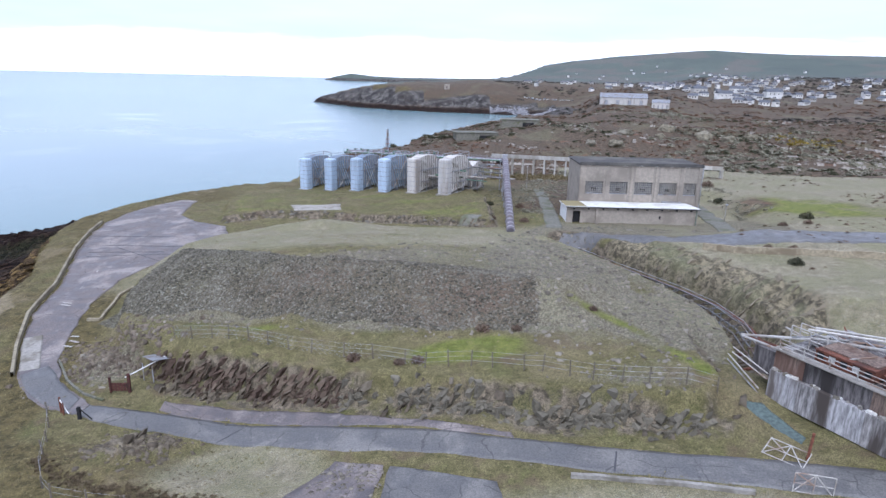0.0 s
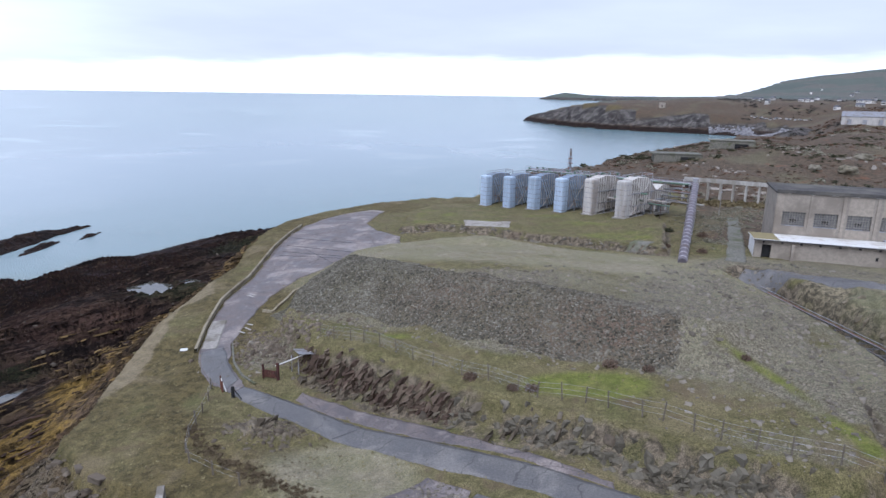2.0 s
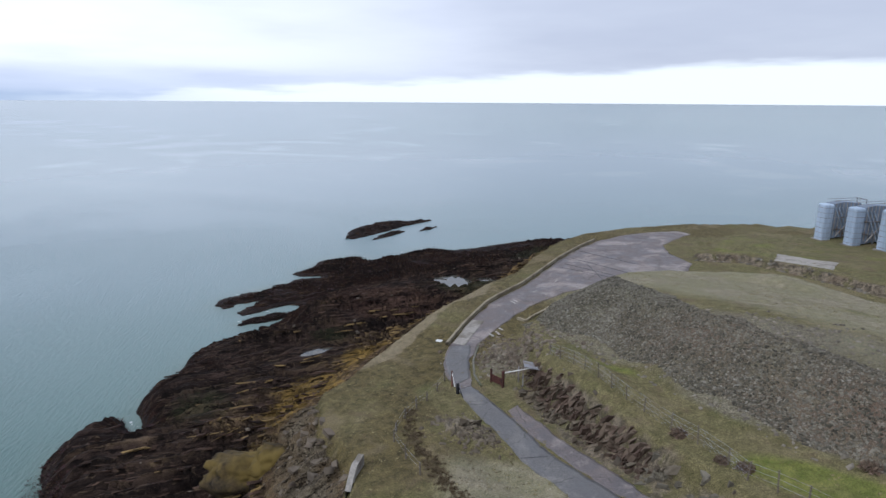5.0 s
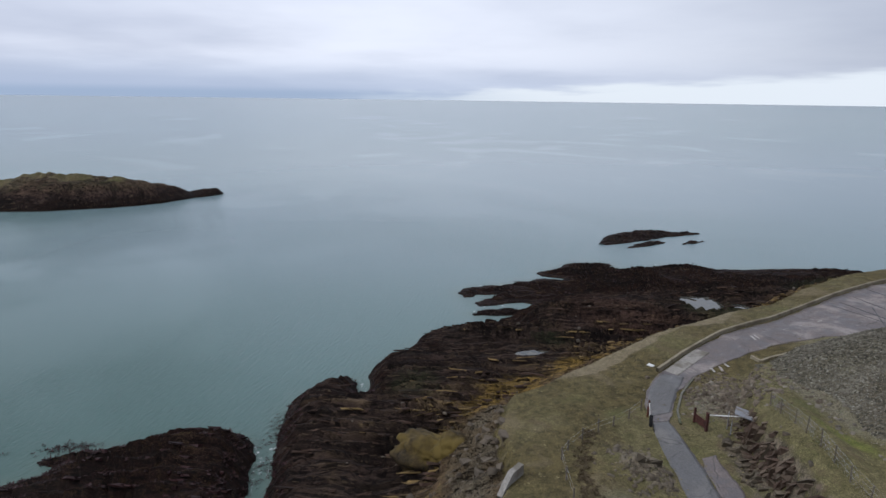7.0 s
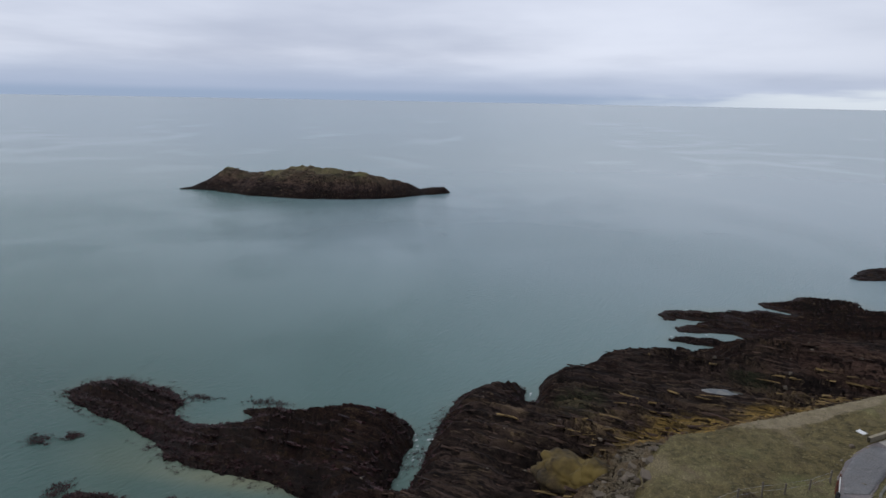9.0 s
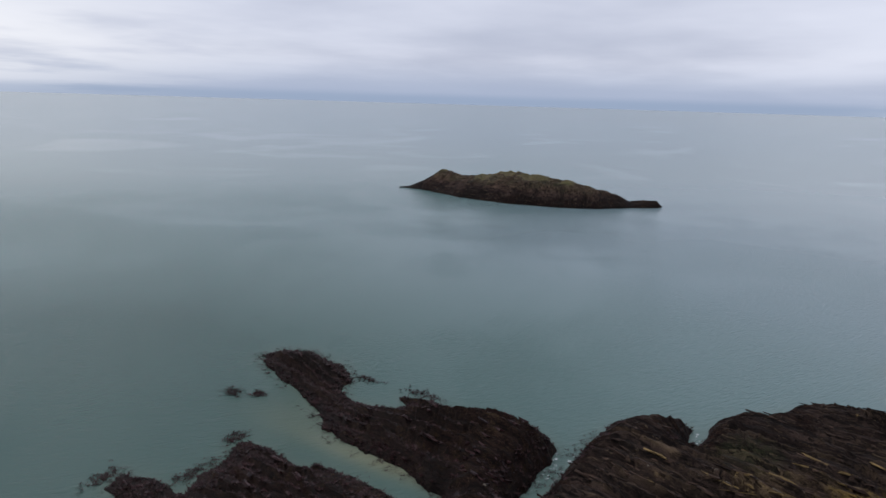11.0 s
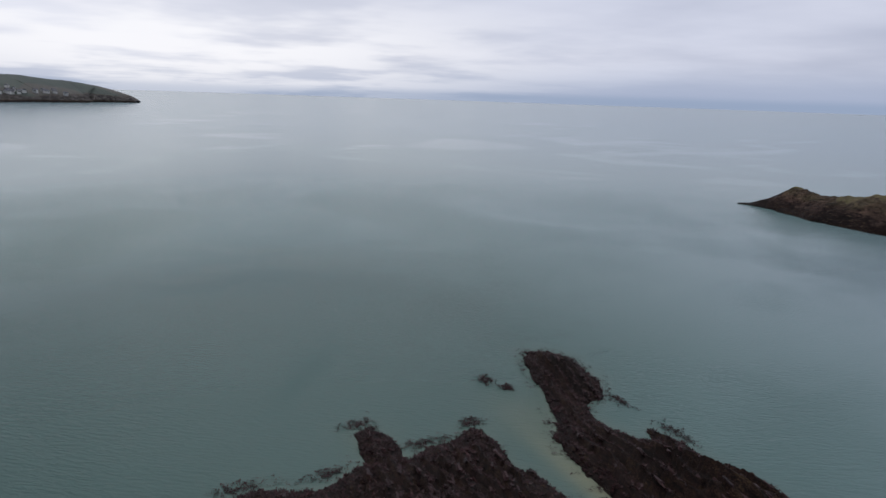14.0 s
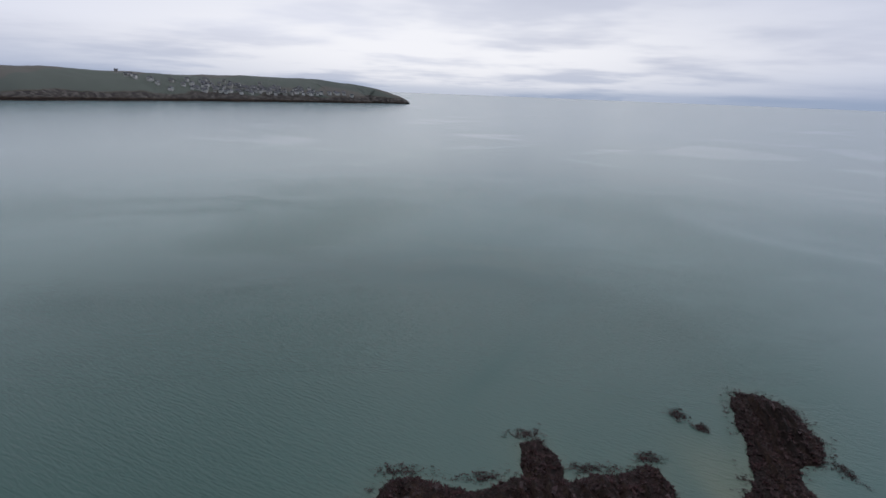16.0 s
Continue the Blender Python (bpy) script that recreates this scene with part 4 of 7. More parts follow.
    masks["lush"] = np.clip(np.exp(-(((x - 2) / 6) ** 2) - ((y - 53.3) / 1.8) ** 2) + 0.9 * np.exp(-(((x + 20) / 6) ** 2) - ((y - 61.5) / 1.3) ** 2) + 0.75 * ease(gap(x, y, YARD, True), 0.3, 3) * (0.5 + 0.75 * lump(x, y * 1.6, 9, 3, shift=81)) * (1 - ease(y + 0.59 * x, 128, 136)) + 1.2 * np.exp(-(((x - 68) / 13) ** 2) - ((y - 114 + 0.3 * (x - 68)) / 11) ** 2) + 0.7 * np.exp(-((gap(x, y, [(13.6, 61.2), (17.2, 58.5), (19.7, 53.6), (22.3, 46.8)]) / 1.1) ** 2)) + 0.95 * np.exp(-(((x - 3.5) / 5) ** 2) - ((y - 54.5) / 2.2) ** 2) + 0.42 * np.exp(-(((x + 38) / 7) ** 2) - ((y - 47) / 7) ** 2) + 0.5 * np.exp(-(((x + 10) / 18) ** 2) - ((y - 88) / 4) ** 2), 0, 1)
    masks["lush"] = masks["lush"] * np.clip(0.78 + 0.55 * lump(x, y, 3.2, 3, shift=29), 0, 1.1)
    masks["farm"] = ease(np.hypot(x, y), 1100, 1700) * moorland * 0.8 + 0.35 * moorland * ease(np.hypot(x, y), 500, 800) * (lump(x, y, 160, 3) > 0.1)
    masks["earth"] = masks["earth"] * (1 - masks["lush"])
    masks["gravel"] = masks["gravel"] * (1 - masks["lush"])
    masks["moor"] = np.clip(moorland + 0.8 * ease(x, 8, 20) * ease(y, 108, 118) * (1 - ease(x, 60, 70)), 0, 1)
    return z, masks


def gz(x, y):
    """The ground's height at one place."""
    return float(height(np.array([float(x)]), np.array([float(y)]))[0][0])


def steps(low, high, fine, grow, first, last):
    """Lines of a grid: even between low and high, ever wider out to first and last."""
    line = list(np.arange(low, high + fine / 2, fine))
    d = fine
    while line[-1] < last:
        d *= grow
        line.append(line[-1] + d)
    d = fine
    while line[0] > first:
        d *= grow
        line.insert(0, line[0] - d)
    return np.array(line)


def sheet(name, x, y, z, masks, mat, keep=None):
    """A mesh from a grid of places."""
    rows, cols = x.shape
    index = np.arange(rows * cols).reshape(rows, cols)
    faces = np.stack([index[:-1, :-1], index[:-1, 1:], index[1:, 1:], index[1:, :-1]], -1).reshape(-1, 4)
    if keep is not None:
        faces = faces[keep.ravel()[faces].any(1)]
    used = np.unique(faces)
    back = np.zeros(rows * cols, int)
    back[used] = np.arange(len(used))
    faces = back[faces]
    me = bpy.data.meshes.new(name)
    me.vertices.add(len(used))
    me.vertices.foreach_set("co", np.stack([x, y, z], -1).reshape(-1, 3)[used].ravel().astype(np.float32))
    me.loops.add(faces.size)
    me.loops.foreach_set("vertex_index", faces.ravel().astype(np.int32))
    me.polygons.add(len(faces))
    me.polygons.foreach_set("loop_start", np.arange(0, faces.size, 4, dtype=np.int32))
    me.update(calc_edges=True)
    me.polygons.foreach_set("use_smooth", np.ones(len(faces), bool))
    for key, value in masks.items():
        me.attributes.new(key, "FLOAT", "POINT").data.foreach_set("value", np.broadcast_to(value, x.shape).ravel()[used].astype(np.float32))
    me.materials.append(mat)
    return new(name, me)


def build_ground():
    xs = np.r_[steps(-146, -40, 0.42, 1.055, -420, -40)[:-1], steps(-40, 41, 0.29, 1.055, -40, 4600)]
    ys = np.r_[steps(-52, 38, 0.42, 1.045, -60, 38)[:-1], np.arange(38, 64, 0.23), steps(64, 112, 0.4, 1.045, 64, 4600)]
    x, y = np.meshgrid(xs, ys)
    z, masks = height(x, y)
    ob = sheet("ground", x, y, z, masks, GROUND, z > -3.2)
    tagged(ob, "rough coastal turf, spoil gravel and brown tidal rock", "ground", kind="structure")


def build_sea():
    ring = steps(6, 150, 2.0, 1.06, 0, 4650)
    turn = np.linspace(0, 2 * math.pi, 361)
    r, a = np.meshgrid(ring, turn)
    x, y = r * np.cos(a) - 20, r * np.sin(a) + 10
    # the far sea is lifted so that its rim meets the true skyline
    z = 28.5 * (np.clip(r - 1200, 0, None) / 3450) ** 2
    water = gap(x, y, SHORE, True)
    shallow = 0.85 * np.exp(-(((x + 45.3) / 2.0) ** 2) - ((y + 10) / 11) ** 2) + 0.3 * np.exp(-(((x + 48) / 5) ** 2) - ((y + 27) / 9) ** 2) + 0.15 * np.exp(water / 2.0) * (np.abs(r) < 400)
    foam = np.clip(np.exp(-np.abs(water) / 1.1) * 0.6 + 0.34 * lump(x, y, 6, 2), 0, 0.58) * (r < 200) * ease(y, 2, 8)
    # calm grows with distance; it also steers the painted reflection tint
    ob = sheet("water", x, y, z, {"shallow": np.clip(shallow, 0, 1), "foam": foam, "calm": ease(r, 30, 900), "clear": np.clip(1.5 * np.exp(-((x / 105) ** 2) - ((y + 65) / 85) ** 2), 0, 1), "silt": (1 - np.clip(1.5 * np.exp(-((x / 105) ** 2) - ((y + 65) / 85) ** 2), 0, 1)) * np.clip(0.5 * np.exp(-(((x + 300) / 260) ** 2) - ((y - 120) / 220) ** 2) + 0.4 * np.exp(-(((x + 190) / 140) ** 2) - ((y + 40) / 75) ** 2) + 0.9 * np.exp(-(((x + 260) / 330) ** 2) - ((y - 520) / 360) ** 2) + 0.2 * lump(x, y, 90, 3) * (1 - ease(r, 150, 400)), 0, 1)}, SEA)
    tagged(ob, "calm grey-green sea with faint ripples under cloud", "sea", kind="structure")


build_ground()
build_sea()


# ---- building things ----
def thing(name, label, category, group="", at=(0, 0, 0), turn=0.0):
    ob = new(name)
    ob.empty_display_size = 0.2
    ob.matrix_world = pose(*at, 0, 0, turn)
    return tagged(ob, label, category, group)


def part(name, bm, mat, parent=None, label="", smooth=False):
    """Links a bmesh as one mesh object under a thing or under a part."""
    me = bpy.data.meshes.new(name)
    if smooth:
        for f in bm.faces:
            f.smooth = True
    bm.to_mesh(me)
    bm.free()
    me.materials.append(mat)
    ob = new(name, me)
    ob.parent = parent
    return tagged(ob, label)


def twin(ob, parent, m):
    """Another part on the same mesh."""
    o = new(ob.name.split(".")[0], ob.data)
    o.parent = parent
    o.matrix_basis = m
    return o


def box(bm, centre, size, turn=0.0, tilt=None, bevel=0.0):
    m = Matrix.Translation(centre) @ (tilt if tilt is not None else Matrix.Rotation(radians(turn), 4, "Z")) @ Matrix.Diagonal((*size, 1))
    made = bmesh.ops.create_cube(bm, size=1.0, matrix=m)
    if bevel:
        edges = list({e for v in made["verts"] for e in v.link_edges})
        bmesh.ops.bevel(bm, geom=edges, offset=bevel, segments=2, profile=0.5, affect="EDGES")
    return bm


def tube(bm, a, b, radius, sides=8, radius_b=None):
    a, b = Vector(a), Vector(b)
    way = b - a
    m = Matrix.Translation((a + b) / 2) @ way.to_track_quat("Z", "Y").to_matrix().to_4x4()
    bmesh.ops.create_cone(bm, cap_ends=True, segments=sides, radius1=radius, radius2=radius if radius_b is None else radius_b, depth=way.length, matrix=m)
    return bm


def prism(bm, outline, y0, y1):
    """An outline in x and z, drawn out along y."""
    front = [bm.verts.new((x, y0, z)) for x, z in outline]
    back = [bm.verts.new((x, y1, z)) for x, z in outline]
    n = len(outline)
    bm.faces.new(front)
    bm.faces.new(back[::-1])
    for i in range(n):
        bm.faces.new((front[i], back[i], back[(i + 1) % n], front[(i + 1) % n]))
    bmesh.ops.recalc_face_normals(bm, faces=bm.faces)
    return bm


def B():
    return bmesh.new()


def along(points, count):
    """Points spread evenly along a line."""
    p = np.array(points, float)
    run = np.r_[0, np.cumsum(np.hypot(*np.diff(p, axis=0).T))]
    s = np.linspace(0, run[-1], count)
    return np.stack([np.interp(s, run, p[:, 0]), np.interp(s, run, p[:, 1])], 1)


def ribbon(name, left, right, mat, label, category, lift=0.07, count=90, across=9, rag=0.0):
    """A paved strip between two lines, laid on the ground, with a thick, crumbled rim."""
    a, b = along(left, count), along(right, count)
    if rag:
        wide = np.hypot(*(b - a).T)[:, None]
        bite_a, bite_b = (np.clip(rag * (0.35 + 1.4 * lump(p[:, 0], p[:, 1], 3.5, 4, 0.65, 63)), -0.1 * rag, 3 * rag)[:, None] for p in (a, b))
        a, b = a + (b - a) / wide * bite_a, b + (a - b) / wide * bite_b
    w = np.linspace(0, 1, across)[None, :, None]
    p = a[:, None] * (1 - w) + b[:, None] * w
    x, y = p[..., 0], p[..., 1]
    z = height(x, y)[0] + lift
    x, y = np.pad(x, 1, mode="edge"), np.pad(y, 1, mode="edge")
    z = np.pad(z, 1, mode="edge")
    z[0], z[-1], z[:, 0], z[:, -1] = z[0] - 0.4, z[-1] - 0.4, z[:, 0] - 0.4, z[:, -1] - 0.4
    ob = sheet(name, x, y, z, {}, mat)
    return tagged(ob, label, category, kind="structure")


def wall_line(name, points, thick, high, mat, label, category, count, lift=0.0):
    """A low wall that follows the ground."""
    p = along(points, count)
    d = np.gradient(p, axis=0)
    n = np.stack([-d[:, 1], d[:, 0]], 1) / np.hypot(d[:, 0], d[:, 1])[:, None]
    a, b = p - n * thick / 2, p + n * thick / 2
    z = height(p[:, 0], p[:, 1])[0]
    jog = np.random.RandomState(3).uniform(-0.02, 0.02, count)
    x = np.stack([a[:, 0], a[:, 0], b[:, 0], b[:, 0]], 1)
    y = np.stack([a[:, 1], a[:, 1], b[:, 1], b[:, 1]], 1)
    zz = np.stack([z - 0.5, z + high + jog, z + high + jog, z - 0.5], 1) + lift
    ob = sheet(name, x, y, zz, {}, mat)
    for f in ob.data.polygons:
        f.use_smooth = False
    return tagged(ob, label, category, kind="structure")


# ---- roads and paving ----
ribbon("road_main", ROAD_NEAR, ROAD_FAR, ASPHALT, "grey patched asphalt road between rock banks", "road", count=330, rag=0.22)
ribbon("road_coast", COAST_LEFT, COAST_RIGHT, PALE_ASPHALT, "bleached asphalt coast road widening to a turning area", "road", count=420, across=24, rag=0.45)
ribbon("pavement_strip", ROAD_FAR[1:6], STRIP_FAR, PALE_ASPHALT, "pale concrete strip beside the road", "pavement", lift=0.05, count=160, rag=0.4)
ribbon("road_works", [(18, 97), (26, 94), (31, 90.5), (36, 87.3), (44, 86.3), (52, 86.5), (70, 84)], [(20.5, 101), (28.6, 97), (36.1, 93), (42, 93.5), (50, 94.5), (60, 93), (70, 92)], ASPHALT, "grey asphalt works road past the low building", "road", count=220, rag=0.7)
ribbon("road_branch", [(46.5, 96), (47.5, 106), (49, 120), (52, 150)], [(50.5, 96), (51.5, 106), (53, 120), (56, 150)], MOSSY, "bleached asphalt branch road behind the building", "road", count=160, lift=0.09, rag=0.5)
ribbon("road_yard", [(17.5, 103), (19, 118), (21, 146)], [(20.5, 103), (21.8, 118), (23.5, 146)], MOSSY, "mossy concrete path beside the large pipe", "path", count=120, lift=0.08, rag=0.4)
ribbon("pavement_patch", [(-45.9, 60.6), (-47.8, 63.8), (-49.9, 67.6)], [(-43.9, 61.2), (-45.8, 64.4), (-48.0, 68.4)], CONCRETE, "pale worn concrete patch in the coast road", "pavement", lift=0.11, count=50, rag=0.15)
ribbon("pavement_tarmac", [(-36, 53.0), (-39.5, 54.5), (-42.5, 56.6), (-45.2, 59.8)], [(-36.2, 55.4), (-38.6, 57.4), (-40.6, 59.2), (-43.2, 61.6)], ASPHALT, "dark asphalt repair at the road bend", "pavement", lift=0.10, count=60, rag=0.2)
ribbon("pavement_slab", [(-8.2, 42.2), (-11.2, 37.8), (-12, 34)], [(-4.0, 40.9), (-4.4, 37), (-4.6, 33.5)], PALE_ASPHALT, "cracked concrete floor slab with rubble", "slab", lift=0.13, count=70, rag=0.3)
ribbon("pavement_floor", [(-3.8, 40.8), (-4.2, 37), (-4.4, 33.5)], [(4.3, 37.9), (4.6, 35.5), (4.8, 33)], ASPHALT, "dark floor slab left from a demolished building", "slab", lift=0.12, count=70, rag=0.25)
ribbon("pavement_pad", [(-33, 128), (-30.5, 121.5)], [(-21, 126), (-20, 120.2)], CONCRETE, "bleached concrete pad in mossy grass", "slab", lift=0.03, count=60, rag=0.9)
ribbon("pavement_pad_small", [(2.5, 107.5), (4, 110.5)], [(5.8, 106.8), (7, 109.8)], MOSSY, "grey concrete plinth at the yard edge", "slab", lift=0.12, count=8)
wall_line("wall_coast", [(-45.9, 59.6), (-49.2, 65.3), (-53.3, 73.9), (-56.4, 84.5), (-60.8, 94.5), (-64.7, 103.9), (-68.2, 114.6), (-69.8, 122)], 0.32, 0.6, BUFF_WALL, "low buff concrete wall along the coast road", "wall", 90)
wall_line("kerb_yellow", [(-44.6, 71.9), (-42.9, 71.9), (-43.6, 76), (-44.3, 79.5), (-43.6, 82.5)], 0.3, 0.35, BUFF_WALL, "buff concrete kerb at the foot of the spoil heap", "kerb", 26)
wall_line("kerb_road", [(9.5, 37.9), (12.9, 37.1), (16.5, 36.3), (21.0, 34.9)], 0.3, 0.3, CONCRETE, "pale concrete kerb beside the road", "kerb", 30)
wall_line("kerb_bend", [(-33.5, 54.8), (-36.4, 56.3), (-39.6, 58.9), (-42.6, 62.6)], 0.22, 0.18, MOSSY, "grey stone kerb round the road bend", "kerb", 24)
wall_line("wall_works", [(36.6, 83.7), (39.9, 81.1), (46.2, 78.6), (50.8, 76.5), (56.4, 75.3), (66, 73)], 0.4, 0.9, BUFF_WALL, "low buff wall above the rock cutting", "wall", 40)
wall_line("wall_cliff", [(-28.0, 35.2), (-27.3, 34.3), (-26.6, 33.4), (-26.0, 32.6)], 0.55, 1.0, CONCRETE, "broken concrete wall end at the cliff top", "wall", 10)
wall_line("wall_cutting", [(17.2, 97.5), (19.8, 92.6), (22.6, 86.7), (25.0, 80.4), (26.9, 75.6)], 0.3, 0.25, CONCRETE, "thin concrete lip along the pipe cutting", "wall", 30)


def road_mark(x, y, long, wide, turn):
    p = B()
    box(p, (0, 0, 0.006), (wide, long, 0.012))
    ob = part("road_marking", p, FADED_WHITE)
    ob.matrix_world = pose(x, y, gz(x, y) + 0.10, 0, 0, turn)
    tagged(ob, "worn white paint mark on the coast road", "road marking", "white marks on the coast road")


for x, y, long, wide, turn in ((-50.0, 76.5, 1.5, 0.3, 75), (-50.2, 77.2, 1.3, 0.25, 82), (-43.2, 66.6, 1.4, 0.35, 70), (-43.4, 65.6, 1.2, 0.3, 78), (-43.8, 67.8, 1.0, 0.3, 85), (-51.6, 83, 1.2, 0.12, 12), (-52.4, 86.5, 1.2, 0.12, 14), (-53.5, 90.5, 1.2, 0.12, 18)):
    road_mark(x, y, long, wide, turn)


def tar_joint(a, b):
    p = B()
    pts = along([a, b], 14)
    for (x0, y0), (x1, y1) in zip(pts[:-1], pts[1:]):
        tube(p, (x0, y0, gz(x0, y0) + 0.06), (x1, y1, gz(x1, y1) + 0.06), 0.07, 5)
    tagged(part("tar_joint", p, JOINT), "dark tar joint across the pale road", "road joint", "tar joints in the roads")


for a, b in (((-60, 99), (-44, 98)), ((-63, 106), (-42, 101.5)), ((-57, 103.5), (-45, 94)), ((-66, 112), (-50, 109)), ((-61, 101.5), (-47, 99.5)), ((13.3, 40.2), (12.6, 38.0)), ((-17.6, 48.6), (-19.3, 46.9))):
    tar_joint(a, b)


# ---- fences, gates and posts ----
def post(parent, x, y, tall, radius, mat, lean=0.0, name="post"):
    p = B()
    z = gz(x, y)
    tube(p, (0, 0, -0.3), (lean * tall, 0, tall), radius, 6)
    ob = part(name, p, mat, parent)
    ob.matrix_world = pose(x, y, z)
    return Vector((x, y, z))


def fence(label, places, tall, mat, wires, group, seed, radius=0.06, netted=0):
    rng = random.Random(seed)
    home = thing("wire_fence", label, "fence", group, (*places[0], gz(*places[0])))
    tops = []
    for x, y in places:
        o = post(None, x, y, tall * rng.uniform(0.85, 1.1), radius, mat, rng.uniform(-0.1, 0.1))
        tops.append(o)
    for ob in [o for o in scene.objects if o.name.split(".")[0] == "post" and o.parent is None]:
        m = ob.matrix_world.copy()
        ob.parent = home
        ob.matrix_parent_inverse = home.matrix_world.inverted()
        ob.matrix_basis = m
    for k in wires:
        for a, b in zip(tops[:-1], tops[1:]):
            ob = part("wire", tube(B(), a + Vector((0, 0, tall * k)), b + Vector((0, 0, tall * k)), 0.012, 4), STEEL, home)
            ob.matrix_parent_inverse = home.matrix_world.inverted()
    for a, b in list(zip(tops[:-1], tops[1:]))[:netted]:
        net_bm = B()
        up, way = Vector((0, 0, tall * 0.92)), b - a
        for k in range(-5, 10, 2):
            for lean in (0.55, -0.55):
                lo, hi = k / 10, k / 10 + lean
                f0, f1 = (max(0.0, (0 - lo) / (hi - lo)), min(1.0, (1 - lo) / (hi - lo))) if lean > 0 else (max(0.0, (lo - 1) / (lo - hi)), min(1.0, lo / (lo - hi)))
                if f1 > f0:
                    tube(net_bm, a + way * (lo + (hi - lo) * f0) + up * f0, a + way * (lo + (hi - lo) * f1) + up * f1, 0.006, 3)
        ob = part("netting", net_bm, STEEL, home, "sagging grey wire netting")
        ob.matrix_parent_inverse = home.matrix_world.inverted()
    return home


fence("grey timber post and wire fence along the bank top", [(-28.6, 61.0), (-26.4, 60.2), (-24.0, 59.6), (-22.1, 59.0), (-19.7, 58.2), (-17.5, 57.4), (-15.2, 56.6), (-12.8, 55.8), (-9.4, 54.6), (-6.4, 53.6), (-3.3, 52.3), (-1.4, 51.4), (0.8, 51.2), (2.8, 50.8), (4.7, 50.2), (7.4, 49.1), (8.9, 48.7), (11.1, 47.7), (12.9, 47.0), (15.1, 46.3), (17.2, 45.7), (20, 45.2), (22.5, 45)], 1.55, WOOD, (0.35, 0.65, 0.95), "post and wire fences", 4, 0.06, 11)
fence("leaning weathered post fence at the cliff-top grass", [(-37.9, 52.8), (-36.3, 50.4), (-34.8, 47.8), (-33.6, 45.5), (-32.3, 43.1), (-30.7, 40.9), (-29.2, 39.6), (-25.8, 38.6), (-22.5, 37.8)], 1.3, WOOD, (0.45, 0.85), "post and wire fences", 9, 0.08)


def tubular_gate(at, turn, tilt, wide, tall):
    home = thing("field_gate", "white tubular steel gate with diagonal braces", "gate", "white gates by the road", at)
    home.matrix_world = pose(*at, 0, 0, turn) @ pose(0, 0, 0, tilt)
    for name, a, b in (("frame_rail", (0, 0, 0.1), (wide, 0, 0.1)), ("frame_rail", (0, 0, tall), (wide, 0, tall)), ("frame_rail", (0, 0, 0.5 * tall), (wide, 0, 0.5 * tall)), ("stile", (0, 0, 0.05), (0, 0, tall)), ("stile", (wide, 0, 0.05), (wide, 0, tall)), ("stile", (wide / 2, 0, 0.1), (wide / 2, 0, tall)), ("brace", (0, 0, 0.1), (wide / 2, 0, tall)), ("brace", (wide / 2, 0, tall), (wide, 0, 0.1)), ("brace", (0, 0, tall), (wide / 2, 0, 0.5 * tall))):
        part(name, tube(B(), a, b, 0.04, 8), FADED_WHITE, home)


tubular_gate((23.3, 38.9, gz(23.3, 38.9) + 0.1), -48, -70, 2.7, 1.7)
tubular_gate((23.4, 34.9, gz(23.4, 34.9)), -14, 0, 2.4, 1.5)
rusty = tagged(part("gate_post", tube(B(), (0, 0, -0.2), (0.12, 0, 2.1), 0.1, 8), RUST), "leaning rusty steel gate post", "post")
rusty.matrix_world = pose(26.0, 37.9, gz(26.0, 37.9))

barrier = thing("road_barrier", "black steel post with a lowered barrier arm", "barrier", "", (-34.1, 51.7, gz(-34.1, 51.7)))
part("post", box(B(), (0, 0, 0.65), (0.28, 0.28, 1.3), bevel=0.03), DARK, barrier)
part("arm", tube(B(), (0, 0, 1.2), (1.5, -0.5, 0.35), 0.06), DARK, barrier)
marker = thing("gate_posts", "pair of rusty steel posts with a white strut", "post", "", (-36.6, 52.9, gz(-36.6, 52.9)))
part("post", tube(B(), (0, 0, -0.2), (0, 0, 1.7), 0.09), RUST, marker)
part("post", tube(B(), (0.5, -0.4, -0.2), (0.5, -0.4, 1.3), 0.09), RUST, marker)
part("strut", tube(B(), (0, 0, 1.5), (0.9, -0.3, 0.1), 0.05), WHITE, marker)

shelter = thing("shelter", "grey sheet-roofed shelter with a rusty gate in the rock cut", "shelter", "", (-31.5, 57.4, gz(-31.5, 57.4)))
part("roof_sheet", box(B(), (1.9, 2.6, 2.3), (2.6, 3.2, 0.08), tilt=Matrix.Rotation(radians(-12), 4, "X") @ Matrix.Rotation(radians(-42), 4, "Z")), STEEL, shelter)
for x, y in ((0.3, 1.2), (1.6, 0.6), (2.6, 2.0)):
    part("post", tube(B(), (x, y, -0.3), (x, y, 2.1), 0.06), STEEL, shelter)
part("handrail", tube(B(), (-0.6, -0.7, 1.45), (2.7, 2.8, 2.6), 0.06), WHITE, shelter, "white tubular handrail")
for k in range(6):
    part("board", box(B(), (-1.9 + k * 0.3, -0.9 + k * 0.02, 0.45), (0.26, 0.06, 0.9)), OLD_RUST, shelter, "rusty steel gate board")
part("gate_post", box(B(), (-0.2, -0.85, 0.85), (0.26, 0.26, 2.2), bevel=0.02), OLD_RUST, shelter)
part("gate_post", box(B(), (-2.1, -0.95, 0.7), (0.2, 0.2, 1.7), bevel=0.02), OLD_RUST, shelter)


